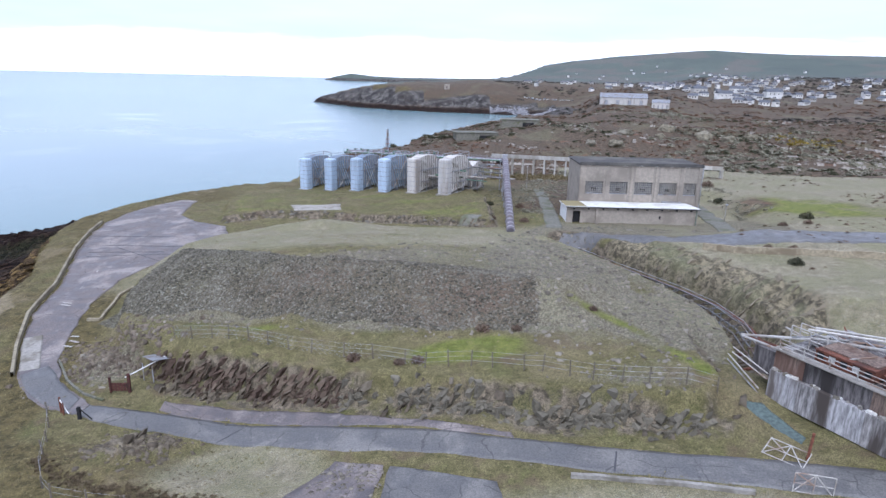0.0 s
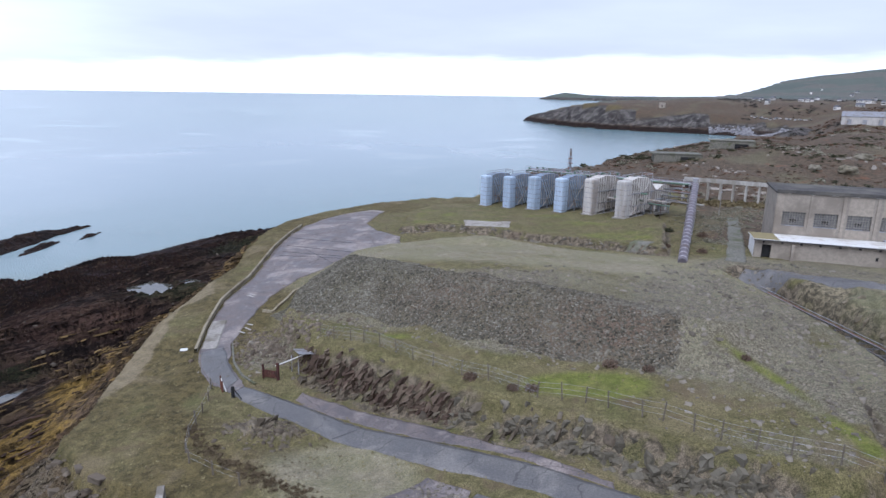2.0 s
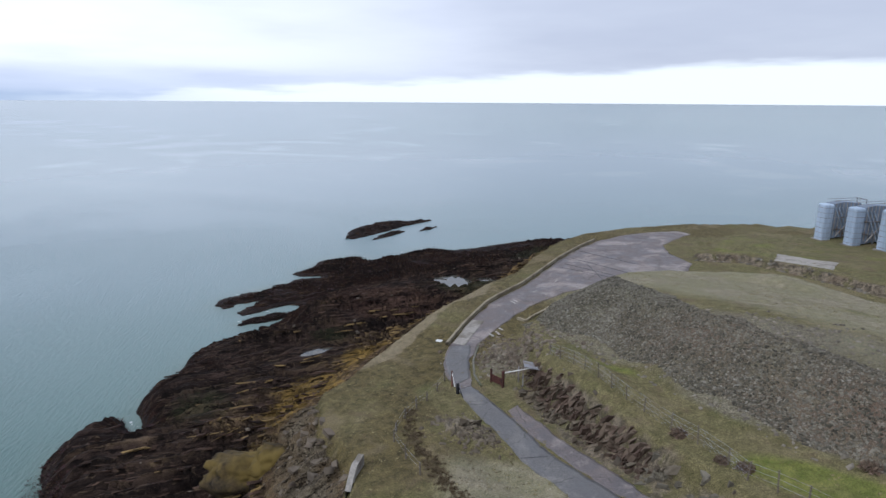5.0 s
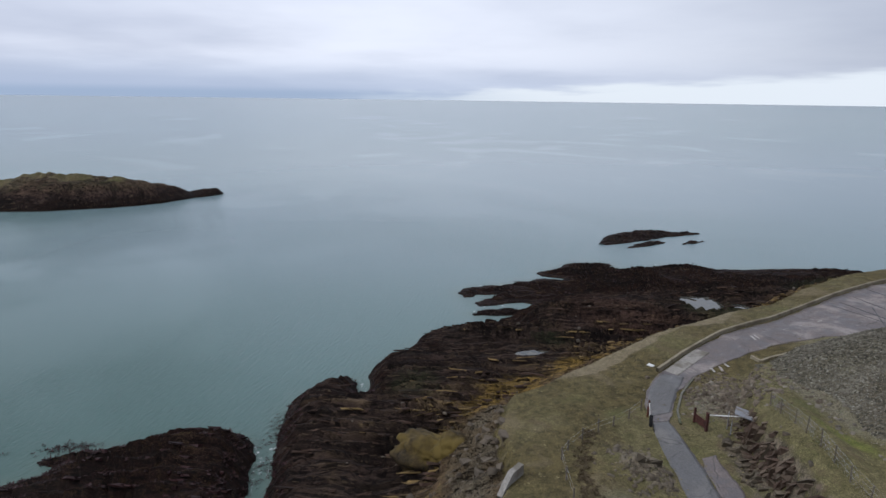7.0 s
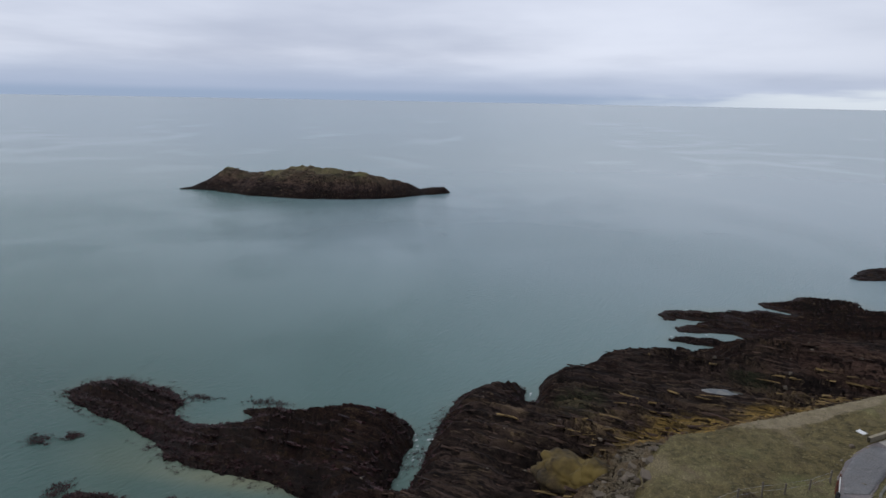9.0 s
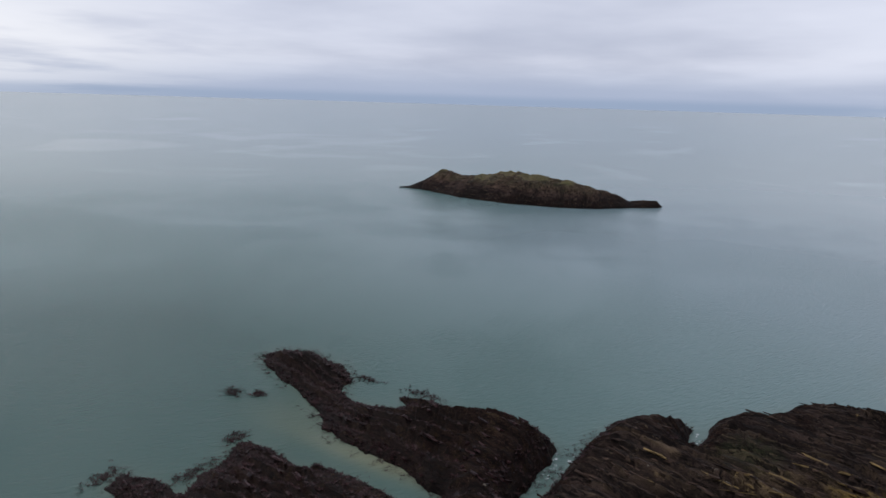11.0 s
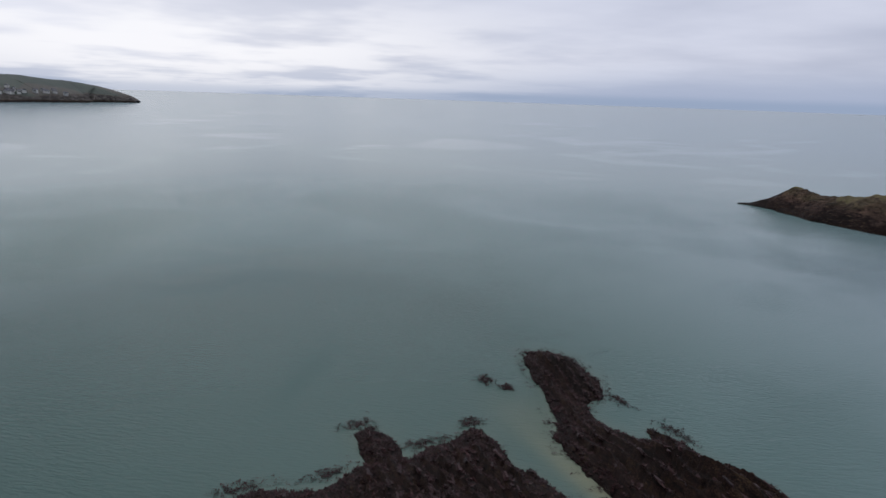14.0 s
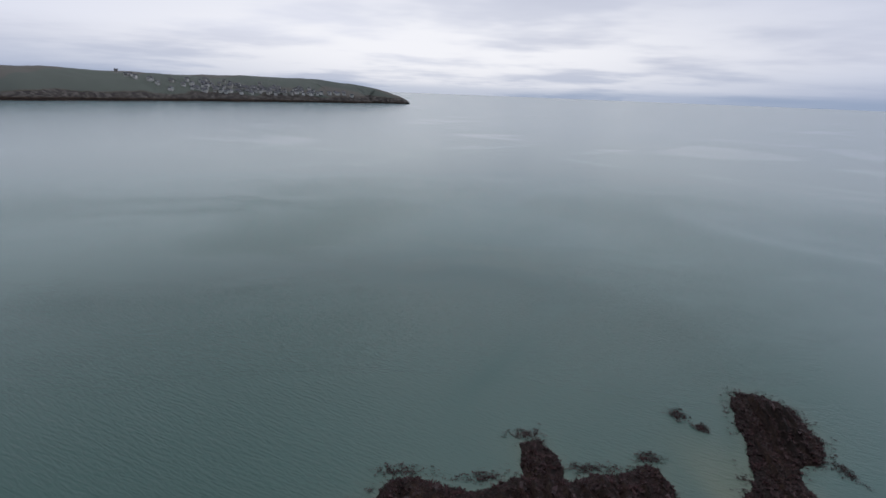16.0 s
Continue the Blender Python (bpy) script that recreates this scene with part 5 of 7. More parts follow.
# ---- treatment towers ----
def tower(at, turn, clad, side_clad, label):
    home = thing("cladded_tower", label, "tower", "row of cladded towers", at, turn)
    b = B()
    box(b, (0, 1.1, 3.95), (2.5, 2.2, 8.1), bevel=0.35)
    end = part("end_panel", b, clad, home)
    for k in range(7):
        part("band", box(B(), (0, 1.1, 0.7 + 1.08 * k), (2.56, 2.26, 0.09), bevel=0.02), STEEL, end)
    outline = [(2.0, 0.5), (2.0, 8.1), (4.4, 8.5), (8.2, 8.2), (11.6, 5.2), (14.0, 6.2), (16.8, 5.9), (16.8, 0.2), (15.8, 0.2), (15.6, 1.6), (12.0, 2.2), (11.8, 0.6), (11.2, 0.6), (10.8, 2.4), (8.6, 1.4), (4.6, 0.9)]
    b = prism(B(), [(y, z) for y, z in outline], -1.15, 1.15)
    b.transform(Matrix.Rotation(radians(90), 4, "Z"))
    body = part("casing", b, side_clad, home)
    for side in (-1.19, 1.19):
        for k in range(17):
            y = 2.5 + 0.85 * k
            top = np.interp(y, (2, 4.4, 8.2, 11.6, 14, 16.8), (8.1, 8.5, 8.2, 5.2, 6.2, 5.9))
            low = 1.3 if y < 8.6 else 2.3
            part("rib", box(B(), (side, y, (top + low) / 2), (0.14, 0.12, top - low)), FADED_WHITE if side_clad is BLUE_SIDE else CONCRETE, body)
    for side in (-1.32, 1.32):
        for shift in (0.0, 0.8, 1.6):
            part("brace", tube(B(), (side, 2.2 + shift, 7.4), (side, 5.6 + shift, 0.9), 0.09), clad, home)
        part("brace", tube(B(), (side, 8.6, 7.6), (side, 3.0, 0.9), 0.1), FADED_WHITE, home)
        part("ring_beam", tube(B(), (side, 2.0, 5.2), (side, 11.0, 5.2), 0.1), STEEL, home)
        part("ring_beam", tube(B(), (side, 2.0, 2.6), (side, 16.4, 2.6), 0.1), STEEL, home)
    for y in (4.8, 7.6, 10.4, 13.6, 16.4):
        for x in (-1.05, 1.05):
            part("leg", box(B(), (x, y, 1.3), (0.3, 0.3, 2.8)), STEEL, home)
    part("plinth", box(B(), (0, 8.4, 0.0), (3.0, 17.4, 0.5)), CONCRETE, home)
    # added near-black box: shade of the gap below the casing, as colour
    part("underside", box(B(), (0, 7.8, 2.3), (2.0, 6.0, 0.9)), DARK, home)
    for x in (-1.3, 1.3):
        part("frame_post", tube(B(), (x, 9.4, 2.0), (x, 9.4, 9.0), 0.09), STEEL, home)
        part("frame_rail", tube(B(), (x, 2.0, 8.8), (x, 9.4, 9.0), 0.06), STEEL, home)
    part("frame_rail", tube(B(), (-1.3, 9.4, 9.0), (1.3, 9.4, 9.0), 0.07), STEEL, home)
    return home


ROW_TURN = -30.7
for k in range(6):
    x, y = -36.1 + 7.12 * k, 155.6 - 4.22 * k
    if k < 4:
        tower((x, y, gz(x, y) - 0.1), ROW_TURN, BLUE_CLAD, BLUE_SIDE, "tall narrow tower in blue-grey cladding with diagonal braces")
    else:
        tower((x, y, gz(x, y) - 0.1), ROW_TURN, BEIGE_CLAD, BEIGE_CLAD, "tall narrow tower in bleached buff cladding, stained")


def pipe_rack(start, end, z, z_end, label):
    home = thing("pipe_rack", label, "pipe rack", "", (*start, gz(*start)))
    inv = home.matrix_world.inverted()
    pts = along([start, end], 9)
    way = (Vector((*end, 0)) - Vector((*start, 0))).normalized()
    side = Vector((-way.y, way.x, 0))

    def add(name, b, mat):
        part(name, b, mat, home).matrix_parent_inverse = inv
    low_end = z
    for k, (x, y) in enumerate(pts):
        z = low_end + (z_end - low_end) * k / 8
        for s in (-1.6, 1.6):
            p = Vector((x, y, 0)) + side * s
            add("column", tube(B(), (p.x, p.y, gz(p.x, p.y) - 0.3), (p.x, p.y, z + 0.2), 0.14, 6), STEEL)
        a, b = Vector((x, y, z)) - side * 2.0, Vector((x, y, z)) + side * 2.0
        add("cross_beam", tube(B(), a, b, 0.13, 6), STEEL)
        add("cross_beam", tube(B(), a + Vector((0, 0, -1.1)), b + Vector((0, 0, -1.1)), 0.11, 6), STEEL)
    a, b = Vector((*start, low_end)), Vector((*end, z_end))
    rng = random.Random(5)
    for k, (s, h, r, mat) in enumerate(((-1.7, 0.25, 0.2, GREEN_PIPE), (-1.1, 0.3, 0.28, STEEL), (-0.4, 0.22, 0.16, FADED_WHITE), (0.2, 0.35, 0.32, PURPLE_PIPE), (0.9, 0.2, 0.16, GREEN_PIPE), (1.5, 0.3, 0.22, STEEL), (-1.2, -0.85, 0.22, STEEL), (0.0, -0.8, 0.26, RUST), (1.1, -0.85, 0.2, GLOOM_STEEL))):
        o = side * s + Vector((0, 0, h))
        add("pipe", tube(B(), a + o, b + o, r, 10), mat)
    for k in range(26):
        f = rng.uniform(0, 0.75)
        p = a.lerp(b, f) + side * rng.uniform(-1.8, 1.8)
        add("valve", box(B(), p + Vector((0, 0, 0.7)), (0.5, 0.5, rng.uniform(0.4, 1.0)), bevel=0.06), rng.choice((GREEN_PIPE, GREEN_PIPE, STEEL)))
    for k in range(14):
        f = k / 13
        p = a.lerp(b, f) - side * 2.0
        add("rail_post", tube(B(), p, p + Vector((0, 0, 1.3)), 0.035, 5), STEEL)
    add("handrail", tube(B(), a - side * 2.0 + Vector((0, 0, 1.3)), b - side * 2.0 + Vector((0, 0, 1.3)), 0.04, 5), STEEL)
    for k in range(18):
        f = rng.uniform(0.2, 0.98)
        p = a.lerp(b, f) - side * rng.uniform(2, 9)
        q = p + way * rng.uniform(3, 8)
        h = rng.uniform(-2.5, -0.8)
        add("pipe", tube(B(), p + Vector((0, 0, h)), q + Vector((0, 0, h)), rng.uniform(0.08, 0.2), 7), rng.choice((STEEL, GLOOM_STEEL, RUST, GREEN_PIPE)))
    # headers and drop legs that stand between the last tower and the large pipe
    for k in range(34):
        p = a.lerp(b, rng.uniform(0.62, 1.0)) - side * rng.uniform(2, 13)
        h = rng.uniform(-3.6, -0.6)
        add("pipe", tube(B(), p + Vector((0, 0, h)), p + (way if k % 3 else side) * rng.uniform(3, 7) + Vector((0, 0, h)), rng.uniform(0.08, 0.22), 7), rng.choice((STEEL, FADED_WHITE, GLOOM_STEEL, GLOOM_STEEL, GREEN_PIPE)))
        if k % 2:
            add("drop_leg", tube(B(), (p.x, p.y, gz(p.x, p.y) - 0.2), p + Vector((0, 0, h)), 0.09, 6), rng.choice((STEEL, GLOOM_STEEL)))
    return home


pipe_rack((-26, 165.5), (13.8, 147.5), 25.7, 26.6, "long steel pipe rack with grey, white and green pipes")

stack = thing("vent_stack", "slender grey steel vent stack with a ladder frame", "stack", "", (-15.3, 163.7, gz(-15.3, 163.7)))
part("pipe", tube(B(), (0, 0, 0), (0, 0, 13.0), 0.28, 10), STEEL, stack)
for dx, dy in ((-0.9, 0), (0.3, -0.8), (0.3, 0.8)):
    part("leg", tube(B(), (dx * 1.6, dy * 1.6, 0), (dx * 0.4, dy * 0.4, 10.5), 0.07, 6), STEEL, stack)
for h in (8.0, 9.2, 10.4):
    part("ring", tube(B(), (0, 0, h), (0, 0, h + 0.14), 0.6, 10), RUST, stack)


def great_pipe():
    a, b = Vector((11.4, 101.2, 20.6)), Vector((14.4, 147.5, 26.6))
    home = thing("great_pipe", "large mauve-grey ringed pipe rising to the rack", "pipe", "", (a.x, a.y, gz(a.x, a.y)))
    inv = home.matrix_world.inverted()
    body = part("casing", tube(B(), a, b, 0.62, 20), PURPLE_PIPE, home)
    body.matrix_parent_inverse = inv
    way = (b - a).normalized()
    n = 25
    for k in range(n):
        p = a.lerp(b, (k + 0.5) / n)
        ring = part("ring", tube(B(), p - way * 0.32, p + way * 0.32, 0.74, 18), PALE_PIPE, body)
        ring.matrix_parent_inverse = body.matrix_parent_inverse @ home.matrix_world
    for k in range(6):
        p = a.lerp(b, (k + 1) / 6.5)
        for s in (-0.7, 0.7):
            leg = part("support_leg", tube(B(), (p.x + s, p.y, gz(p.x, p.y) - 0.3), (p.x + s * 0.8, p.y, p.z - 0.3), 0.12, 6), STEEL, home)
            leg.matrix_parent_inverse = inv
    elbow = part("elbow", tube(B(), b, (b.x - 1.6, b.y + 1.8, b.z - 0.3), 0.72, 16), PURPLE_PIPE, home)
    elbow.matrix_parent_inverse = inv
    part("head_box", box(B(), (b.x, b.y + 0.5, b.z + 0.9), (1.2, 1.2, 1.2), bevel=0.05), STEEL, home).matrix_parent_inverse = inv


great_pipe()


def viaduct(a, b, z, gaps, label):
    home = thing("concrete_viaduct", label, "viaduct", "", (*a, gz(*a)))
    inv = home.matrix_world.inverted()
    p, q = Vector((*a, z)), Vector((*b, z))
    way = (q - p).normalized()
    turn = math.degrees(math.atan2(way.y, way.x))
    part("deck", box(B(), (p + q) / 2, ((q - p).length, 2.4, 0.7), turn, bevel=0.04), PALE_CONCRETE, home).matrix_parent_inverse = inv
    part("parapet", box(B(), (p + q) / 2 + Vector((way.y, -way.x, 0)) * 1.1 + Vector((0, 0, 0.5)), ((q - p).length, 0.2, 0.35), turn), PALE_CONCRETE, home).matrix_parent_inverse = inv
    for k in range(gaps + 1):
        c = p.lerp(q, k / gaps)
        for s in (-0.9, 0.9):
            x, y = c.x - way.y * s, c.y + way.x * s
            g = gz(x, y) - 0.4
            part("column", box(B(), (x, y, (g + z) / 2), (0.42, 0.42, z - g - 0.1), turn, bevel=0.03), PALE_CONCRETE, home).matrix_parent_inverse = inv


viaduct((13, 171.5), (38.5, 166), 25.0, 9, "pale concrete viaduct deck on square columns")
viaduct((49, 164), (72, 160), 24.4, 5, "low concrete pipe bridge behind the building")

# ---- buildings ----
BX, BY, BZ = 25.2, 114.0, 20.9
hall = thing("turbine_hall", "tall buff rendered hall with large latticed windows", "building", "", (BX, BY, BZ))
WIDE, DEEP, TALL = 22.6, 10.5, 9.6
bays = [(1.1 + 4.6 * k, 3.3) for k in range(4)] + [(19.5, 2.3)]
W0, W1 = 4.3, 6.6


def hall_front():
    """Pieces of the front wall between, below and above the window openings."""
    xs = 0.0
    for x, w in bays:
        yield xs, x, 0.0, TALL
        yield x, x + w, 0.0, W0
        yield x, x + w, W1, TALL
        xs = x + w
    yield xs, WIDE, 0.0, TALL


for x0, x1, z0, z1 in hall_front():
    part("wall_panel", box(B(), ((x0 + x1) / 2, 0.2, (z0 + z1) / 2), (x1 - x0, 0.4, z1 - z0)), RENDER, hall)
part("side_wall", box(B(), (0.2, DEEP / 2 + 0.2, TALL / 2), (0.4, DEEP - 0.4, TALL)), RENDER, hall)
part("side_wall", box(B(), (WIDE - 0.2, DEEP / 2 + 0.2, TALL / 2), (0.4, DEEP - 0.4, TALL)), RENDER, hall)
part("back_wall", box(B(), (WIDE / 2, DEEP + 0.2, TALL / 2), (WIDE, 0.4, TALL)), RENDER, hall)
roof = part("roof", box(B(), (WIDE / 2, DEEP / 2 + 0.2, TALL + 0.15), (WIDE + 0.5, DEEP + 0.9, 0.3), bevel=0.05), ROOF_DARK, hall)
part("parapet", box(B(), (WIDE / 2, -0.05, TALL + 0.42), (WIDE + 0.3, 0.3, 0.3), bevel=0.04), ROOF_DARK, roof, "chipped dark roof edge")
for k in range(7):
    part("chipped_block", box(B(), (1.5 + 3.1 * k + 0.4 * math.sin(7 * k), -0.12, TALL + 0.08), (0.9, 0.2, 0.2)), WHITE, roof, "pale broken roof edge block")
for x in (0.4, *[0.45 + 4.6 * k for k in range(1, 5)], WIDE - 0.35):
    part("pilaster", box(B(), (x, -0.07, TALL / 2), (0.45, 0.14, TALL - 0.1)), RENDER, hall)
for x, w in bays:
    frame_part = part("window", box(B(), (x + w / 2, 0.1, W0 + 0.05), (w, 0.3, 0.1)), STEEL, hall, "large broken steel-lattice window")
    part("opening", box(B(), (x + w / 2, 0.5, (W0 + W1) / 2), (w + 0.2, 0.06, W1 - W0 + 0.2)), GRIMY_GLASS, frame_part)
    part("broken_pane", box(B(), (x + w * 0.5, 0.45, W0 + 0.35 * (W1 - W0)), (w * 0.3, 0.05, 0.5)), DARK, frame_part)
    for k in range(1, 9):
        part("glazing_bar", box(B(), (x + w * k / 9, 0.12, (W0 + W1) / 2), (0.07, 0.06, W1 - W0)), CONCRETE, frame_part)
    for k in range(1, 6):
        part("glazing_bar", box(B(), (x + w / 2, 0.14, W0 + (W1 - W0) * k / 6), (w, 0.06, 0.07)), CONCRETE, frame_part)
part("downpipe", tube(B(), (WIDE + 0.1, -0.1, 0), (WIDE + 0.1, -0.1, TALL), 0.08), STEEL, hall)

low = thing("low_annexe", "long low buff building with a bright flat white roof", "building", "", (21.9, 107.4, BZ))
LW, LD, LH = 23.3, 6.2, 2.95
part("wall_panel", box(B(), (0.55, 0.15, LH / 2), (1.1, 0.3, LH)), RENDER, low)
part("lintel", box(B(), (1.75, 0.15, 2.6), (1.3, 0.3, 0.7)), RENDER, low)
part("wall_panel", box(B(), ((2.4 + LW) / 2, 0.15, LH / 2), (LW - 2.4, 0.3, LH)), RENDER, low)
part("side_wall", prism(B(), [(0.0, 0), (0.3, 0), (0.3, LH - 0.3), (0.0, LH - 0.3)], 0.3, LD), WHITE, low, "whitewashed end wall")
part("side_wall", box(B(), (LW - 0.15, LD / 2 + 0.15, LH / 2 - 0.15), (0.3, LD - 0.3, LH - 0.3)), RENDER, low)
part("back_wall", box(B(), (LW / 2, LD - 0.1, LH / 2 - 0.2), (LW - 0.7, 0.2, LH - 0.4)), RENDER, low)
part("doorway", box(B(), (1.75, 0.6, 1.12), (1.3, 0.1, 2.25)), DARK, low, "open dark doorway")
lid = part("roof", box(B(), (LW / 2, LD / 2 - 0.1, LH - 0.02), (LW + 0.5, LD + 0.8, 0.16), tilt=Matrix.Rotation(radians(-3), 4, "X")), WHITE, low, "wet white roof sheet")
part("mossy_end", box(B(), (1.6, LD / 2 - 0.1, LH + 0.08), (3.6, LD + 0.6, 0.04), tilt=Matrix.Rotation(radians(-3), 4, "X")), TUFT, lid, "yellow-green moss on the roof end")
part("fascia", box(B(), (LW / 2, -0.46, LH + 0.06), (LW + 0.5, 0.08, 0.22)), ROOF_DARK, lid)
for k in range(9):
    part("rafter_end", box(B(), (1.2 + 2.6 * k, -0.25, LH - 0.22), (0.28, 0.34, 0.22)), DARK, low)
part("buttress", box(B(), (5.4, -0.2, 1.35), (0.45, 0.4, 2.7)), RENDER, low)
part("vent", box(B(), (16.6, -0.02, 1.35), (0.32, 0.1, 0.5)), DARK, low)
part("corner_pipe", tube(B(), (LW - 0.25, -0.12, 0), (LW - 0.25, -0.12, LH), 0.07), GREEN_PIPE, low)
part("rear_lean_to", box(B(), (LW - 2.6, LD + 0.3, LH + 0.1), (3.6, 0.9, 0.2)), STEEL, low)


def light_pole(x, y, tall, label):
    z = gz(x, y)
    home = thing("lamp_post", label, "lamp post", "posts in the yard", (x, y, z))
    part("pole", tube(B(), (0, 0, -0.3), (0, 0, tall), 0.10, 8, 0.07), CONCRETE, home)
    part("head", box(B(), (0, -0.2, tall), (0.3, 0.6, 0.16), bevel=0.03), STEEL, home)


light_pole(19.9, 148.0, 5.2, "pale concrete lamp post in the yard")
light_pole(50.6, 108.5, 3.6, "pale concrete post beside the branch road")


# ---- concrete dock, its rails and machinery ----
def dock():
    at = (26.8, 45.7, gz(26.4, 46.4) - 0.4)
    home = thing("concrete_dock", "streaked concrete pump dock with rails and rusty machinery", "dock", "", at, -63.0)
    top = 24.9 - at[2]
    ledge = top * 0.6
    rng = random.Random(11)
    # lower wall in cast bays, upper wall set back above a broken ledge
    for k in range(8):
        part("wall_bay", box(B(), (1.25 + 2.5 * k, 0.4 - 0.02 * (k % 2), ledge / 2), (2.5, 0.8, ledge), bevel=0.04), PALE_STAIN if k in (0, 2, 5) else STAINED, home)
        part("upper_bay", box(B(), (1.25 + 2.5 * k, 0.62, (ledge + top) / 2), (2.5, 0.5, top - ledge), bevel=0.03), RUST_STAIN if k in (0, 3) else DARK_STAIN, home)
    for k in range(60):
        x = rng.uniform(0.2, 17)
        part("fallen_lump", box(B(), (x, 0.2 + rng.uniform(-0.1, 0.12), ledge + 0.06), (rng.uniform(0.12, 0.4), 0.25, rng.uniform(0.1, 0.3)), rng.uniform(0, 60), bevel=0.03), rng.choice((CONCRETE, STONE, WHITE)), home)
    part("end_wall", box(B(), (0.4, 5.4, top / 2), (0.8, 9.2, top)), STAINED, home)
    part("deck", box(B(), (10.4, 5.4, top - 0.4), (19.2, 9.2, 0.5)), DARK_STAIN, home)
    part("coping", box(B(), (10, 0.5, top + 0.08), (20.2, 0.8, 0.16), bevel=0.03), CONCRETE, home)
    # leaning rails along the front edge
    for y, lean in ((0.3, -0.25), (4.6, 0.0)):
        for k in range(10):
            part("rail_post", tube(B(), (0.4 + 2.0 * k, y, top), (0.4 + 2.0 * k, y + lean, top + 1.1), 0.05, 6), FADED_WHITE, home)
        for h in (0.35, 0.75, 1.1):
            part("handrail", tube(B(), (0.4, y + lean * h, top + h), (18.4, y + lean * h, top + h), 0.045, 6), FADED_WHITE, home)
    # rusty troughs with pierced sides and pale lids
    for x0, w in ((2.6, 4.4), (7.6, 3.8), (12.0, 5.2)):
        m = part("trough", box(B(), (x0 + w / 2, 2.6, top + 0.5), (w, 2.8, 1.0), bevel=0.05), RUST, home, "rusty pierced steel trough")
        part("lid", box(B(), (x0 + w / 2, 2.8, top + 1.06), (w - 0.3, 2.2, 0.1), bevel=0.02), RUST_STAIN, m, "faded pinkish steel lid")
        for k in range(5):
            part("hole", box(B(), (x0 + w * (k + 0.5) / 5, 1.19, top + 0.55), (w / 9, 0.05, 0.45), bevel=0.02), BEIGE_CLAD if k % 2 else DARK, m)
        part("flange", box(B(), (x0 + w / 2, 1.14, top + 0.98), (w, 0.2, 0.1)), RUST, m)
    # the inclined conveyor girder
    a, c = Vector((0.6, 3.2, top + 0.7)), Vector((18.0, 8.0, top + 3.2))
    for dy, dz, r, mat in ((0, 0, 0.13, FADED_WHITE), (0.9, 0, 0.13, FADED_WHITE), (0, 0.7, 0.09, BEIGE_CLAD), (0.9, 0.7, 0.09, BEIGE_CLAD)):
        o = Vector((0, dy, dz))
        part("girder_chord", tube(B(), a + o, c + o, r, 6), mat, home)
    for k in range(15):
        p, q = a.lerp(c, k / 15), a.lerp(c, (k + 1) / 15)
        part("girder_web", tube(B(), p + Vector((0, 0, 0.7 * (k % 2))), q + Vector((0, 0, 0.7 * (1 - k % 2))), 0.05, 5), STEEL, home)
        part("roller", tube(B(), p, p + Vector((0, 0.9, 0)), 0.09, 7), DARK, home)
    # cream arms and stair rails beyond the wall end
    for p, q, r, mat in (((-3.6, 0.9, top - 0.3), (1.2, 2.6, top + 0.9), 0.11, BEIGE_CLAD), ((-3.6, 0.9, top - 0.35), (0.6, 0.2, top + 0.1), 0.1, FADED_WHITE), ((-3.4, 1.3, top - 0.4), (0.2, 2.4, top - 0.6), 0.1, RUST)):
        part("arm", tube(B(), p, q, r, 6), mat, home)
    for k, (p, q) in enumerate((((-4.2, 0.9, top - 1.7), (-0.2, 0.2, top - 2.3)), ((-4.2, 0.9, top - 2.2), (-0.2, 0.2, top - 2.8)), ((-4.3, 0.5, top - 2.3), (-0.4, -0.4, top - 3.6)), ((-4.3, 0.5, top - 2.8), (-0.4, -0.4, top - 4.0)))):
        part("stair_rail", tube(B(), p, q, 0.06, 6), FADED_WHITE if k < 3 else STEEL, home)
    # solid dark block in place of a recess; its colour gives the shade
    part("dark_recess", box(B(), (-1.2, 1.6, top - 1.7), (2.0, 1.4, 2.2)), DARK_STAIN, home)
    # small steelwork, pipes and pumps on the deck
    for k in range(46):
        p = Vector((rng.uniform(-0.4, 16), rng.uniform(1.0, 7.5), top + rng.uniform(0.1, 1.1)))
        part("pipe", tube(B(), p, p + Vector((rng.uniform(-2.0, 2.0), rng.uniform(-0.8, 0.8), rng.uniform(-0.3, 0.8))), rng.uniform(0.04, 0.1), 6), rng.choice((STEEL, FADED_WHITE, RUST, GLOOM_STEEL, GLOOM_STEEL)), home)
    for k in range(12):
        p = Vector((rng.uniform(0.4, 16), rng.uniform(4.6, 7.0), top + 0.3))
        part("pump", box(B(), p, (rng.uniform(0.5, 1.2), rng.uniform(0.5, 0.9), rng.uniform(0.5, 1.0)), rng.uniform(0, 40), bevel=0.08), rng.choice((STEEL, RUST, GLOOM_STEEL)), home)
    for x in (-0.4, 1.2, 2.6):
        for y in (2.6, 3.8):
            part("gantry_leg", tube(B(), (x, y, top), (x, y, top + 1.5), 0.05, 6), FADED_WHITE, home)
    for y in (2.6, 3.8):
        for h in (0.8, 1.5):
            part("gantry_rail", tube(B(), (-0.4, y, top + h), (2.6, y, top + h), 0.045, 6), FADED_WHITE, home)
    for x, y in ((9.5, 7.2), (14.5, 7.6)):
        part("frame_post", tube(B(), (x, y, top), (x, y, top + 2.6), 0.07, 6), FADED_WHITE, home)
        part("frame_arm", tube(B(), (x, y, top + 2.6), (x - 2.2, y, top + 2.7), 0.07, 6), FADED_WHITE, home)


dock()


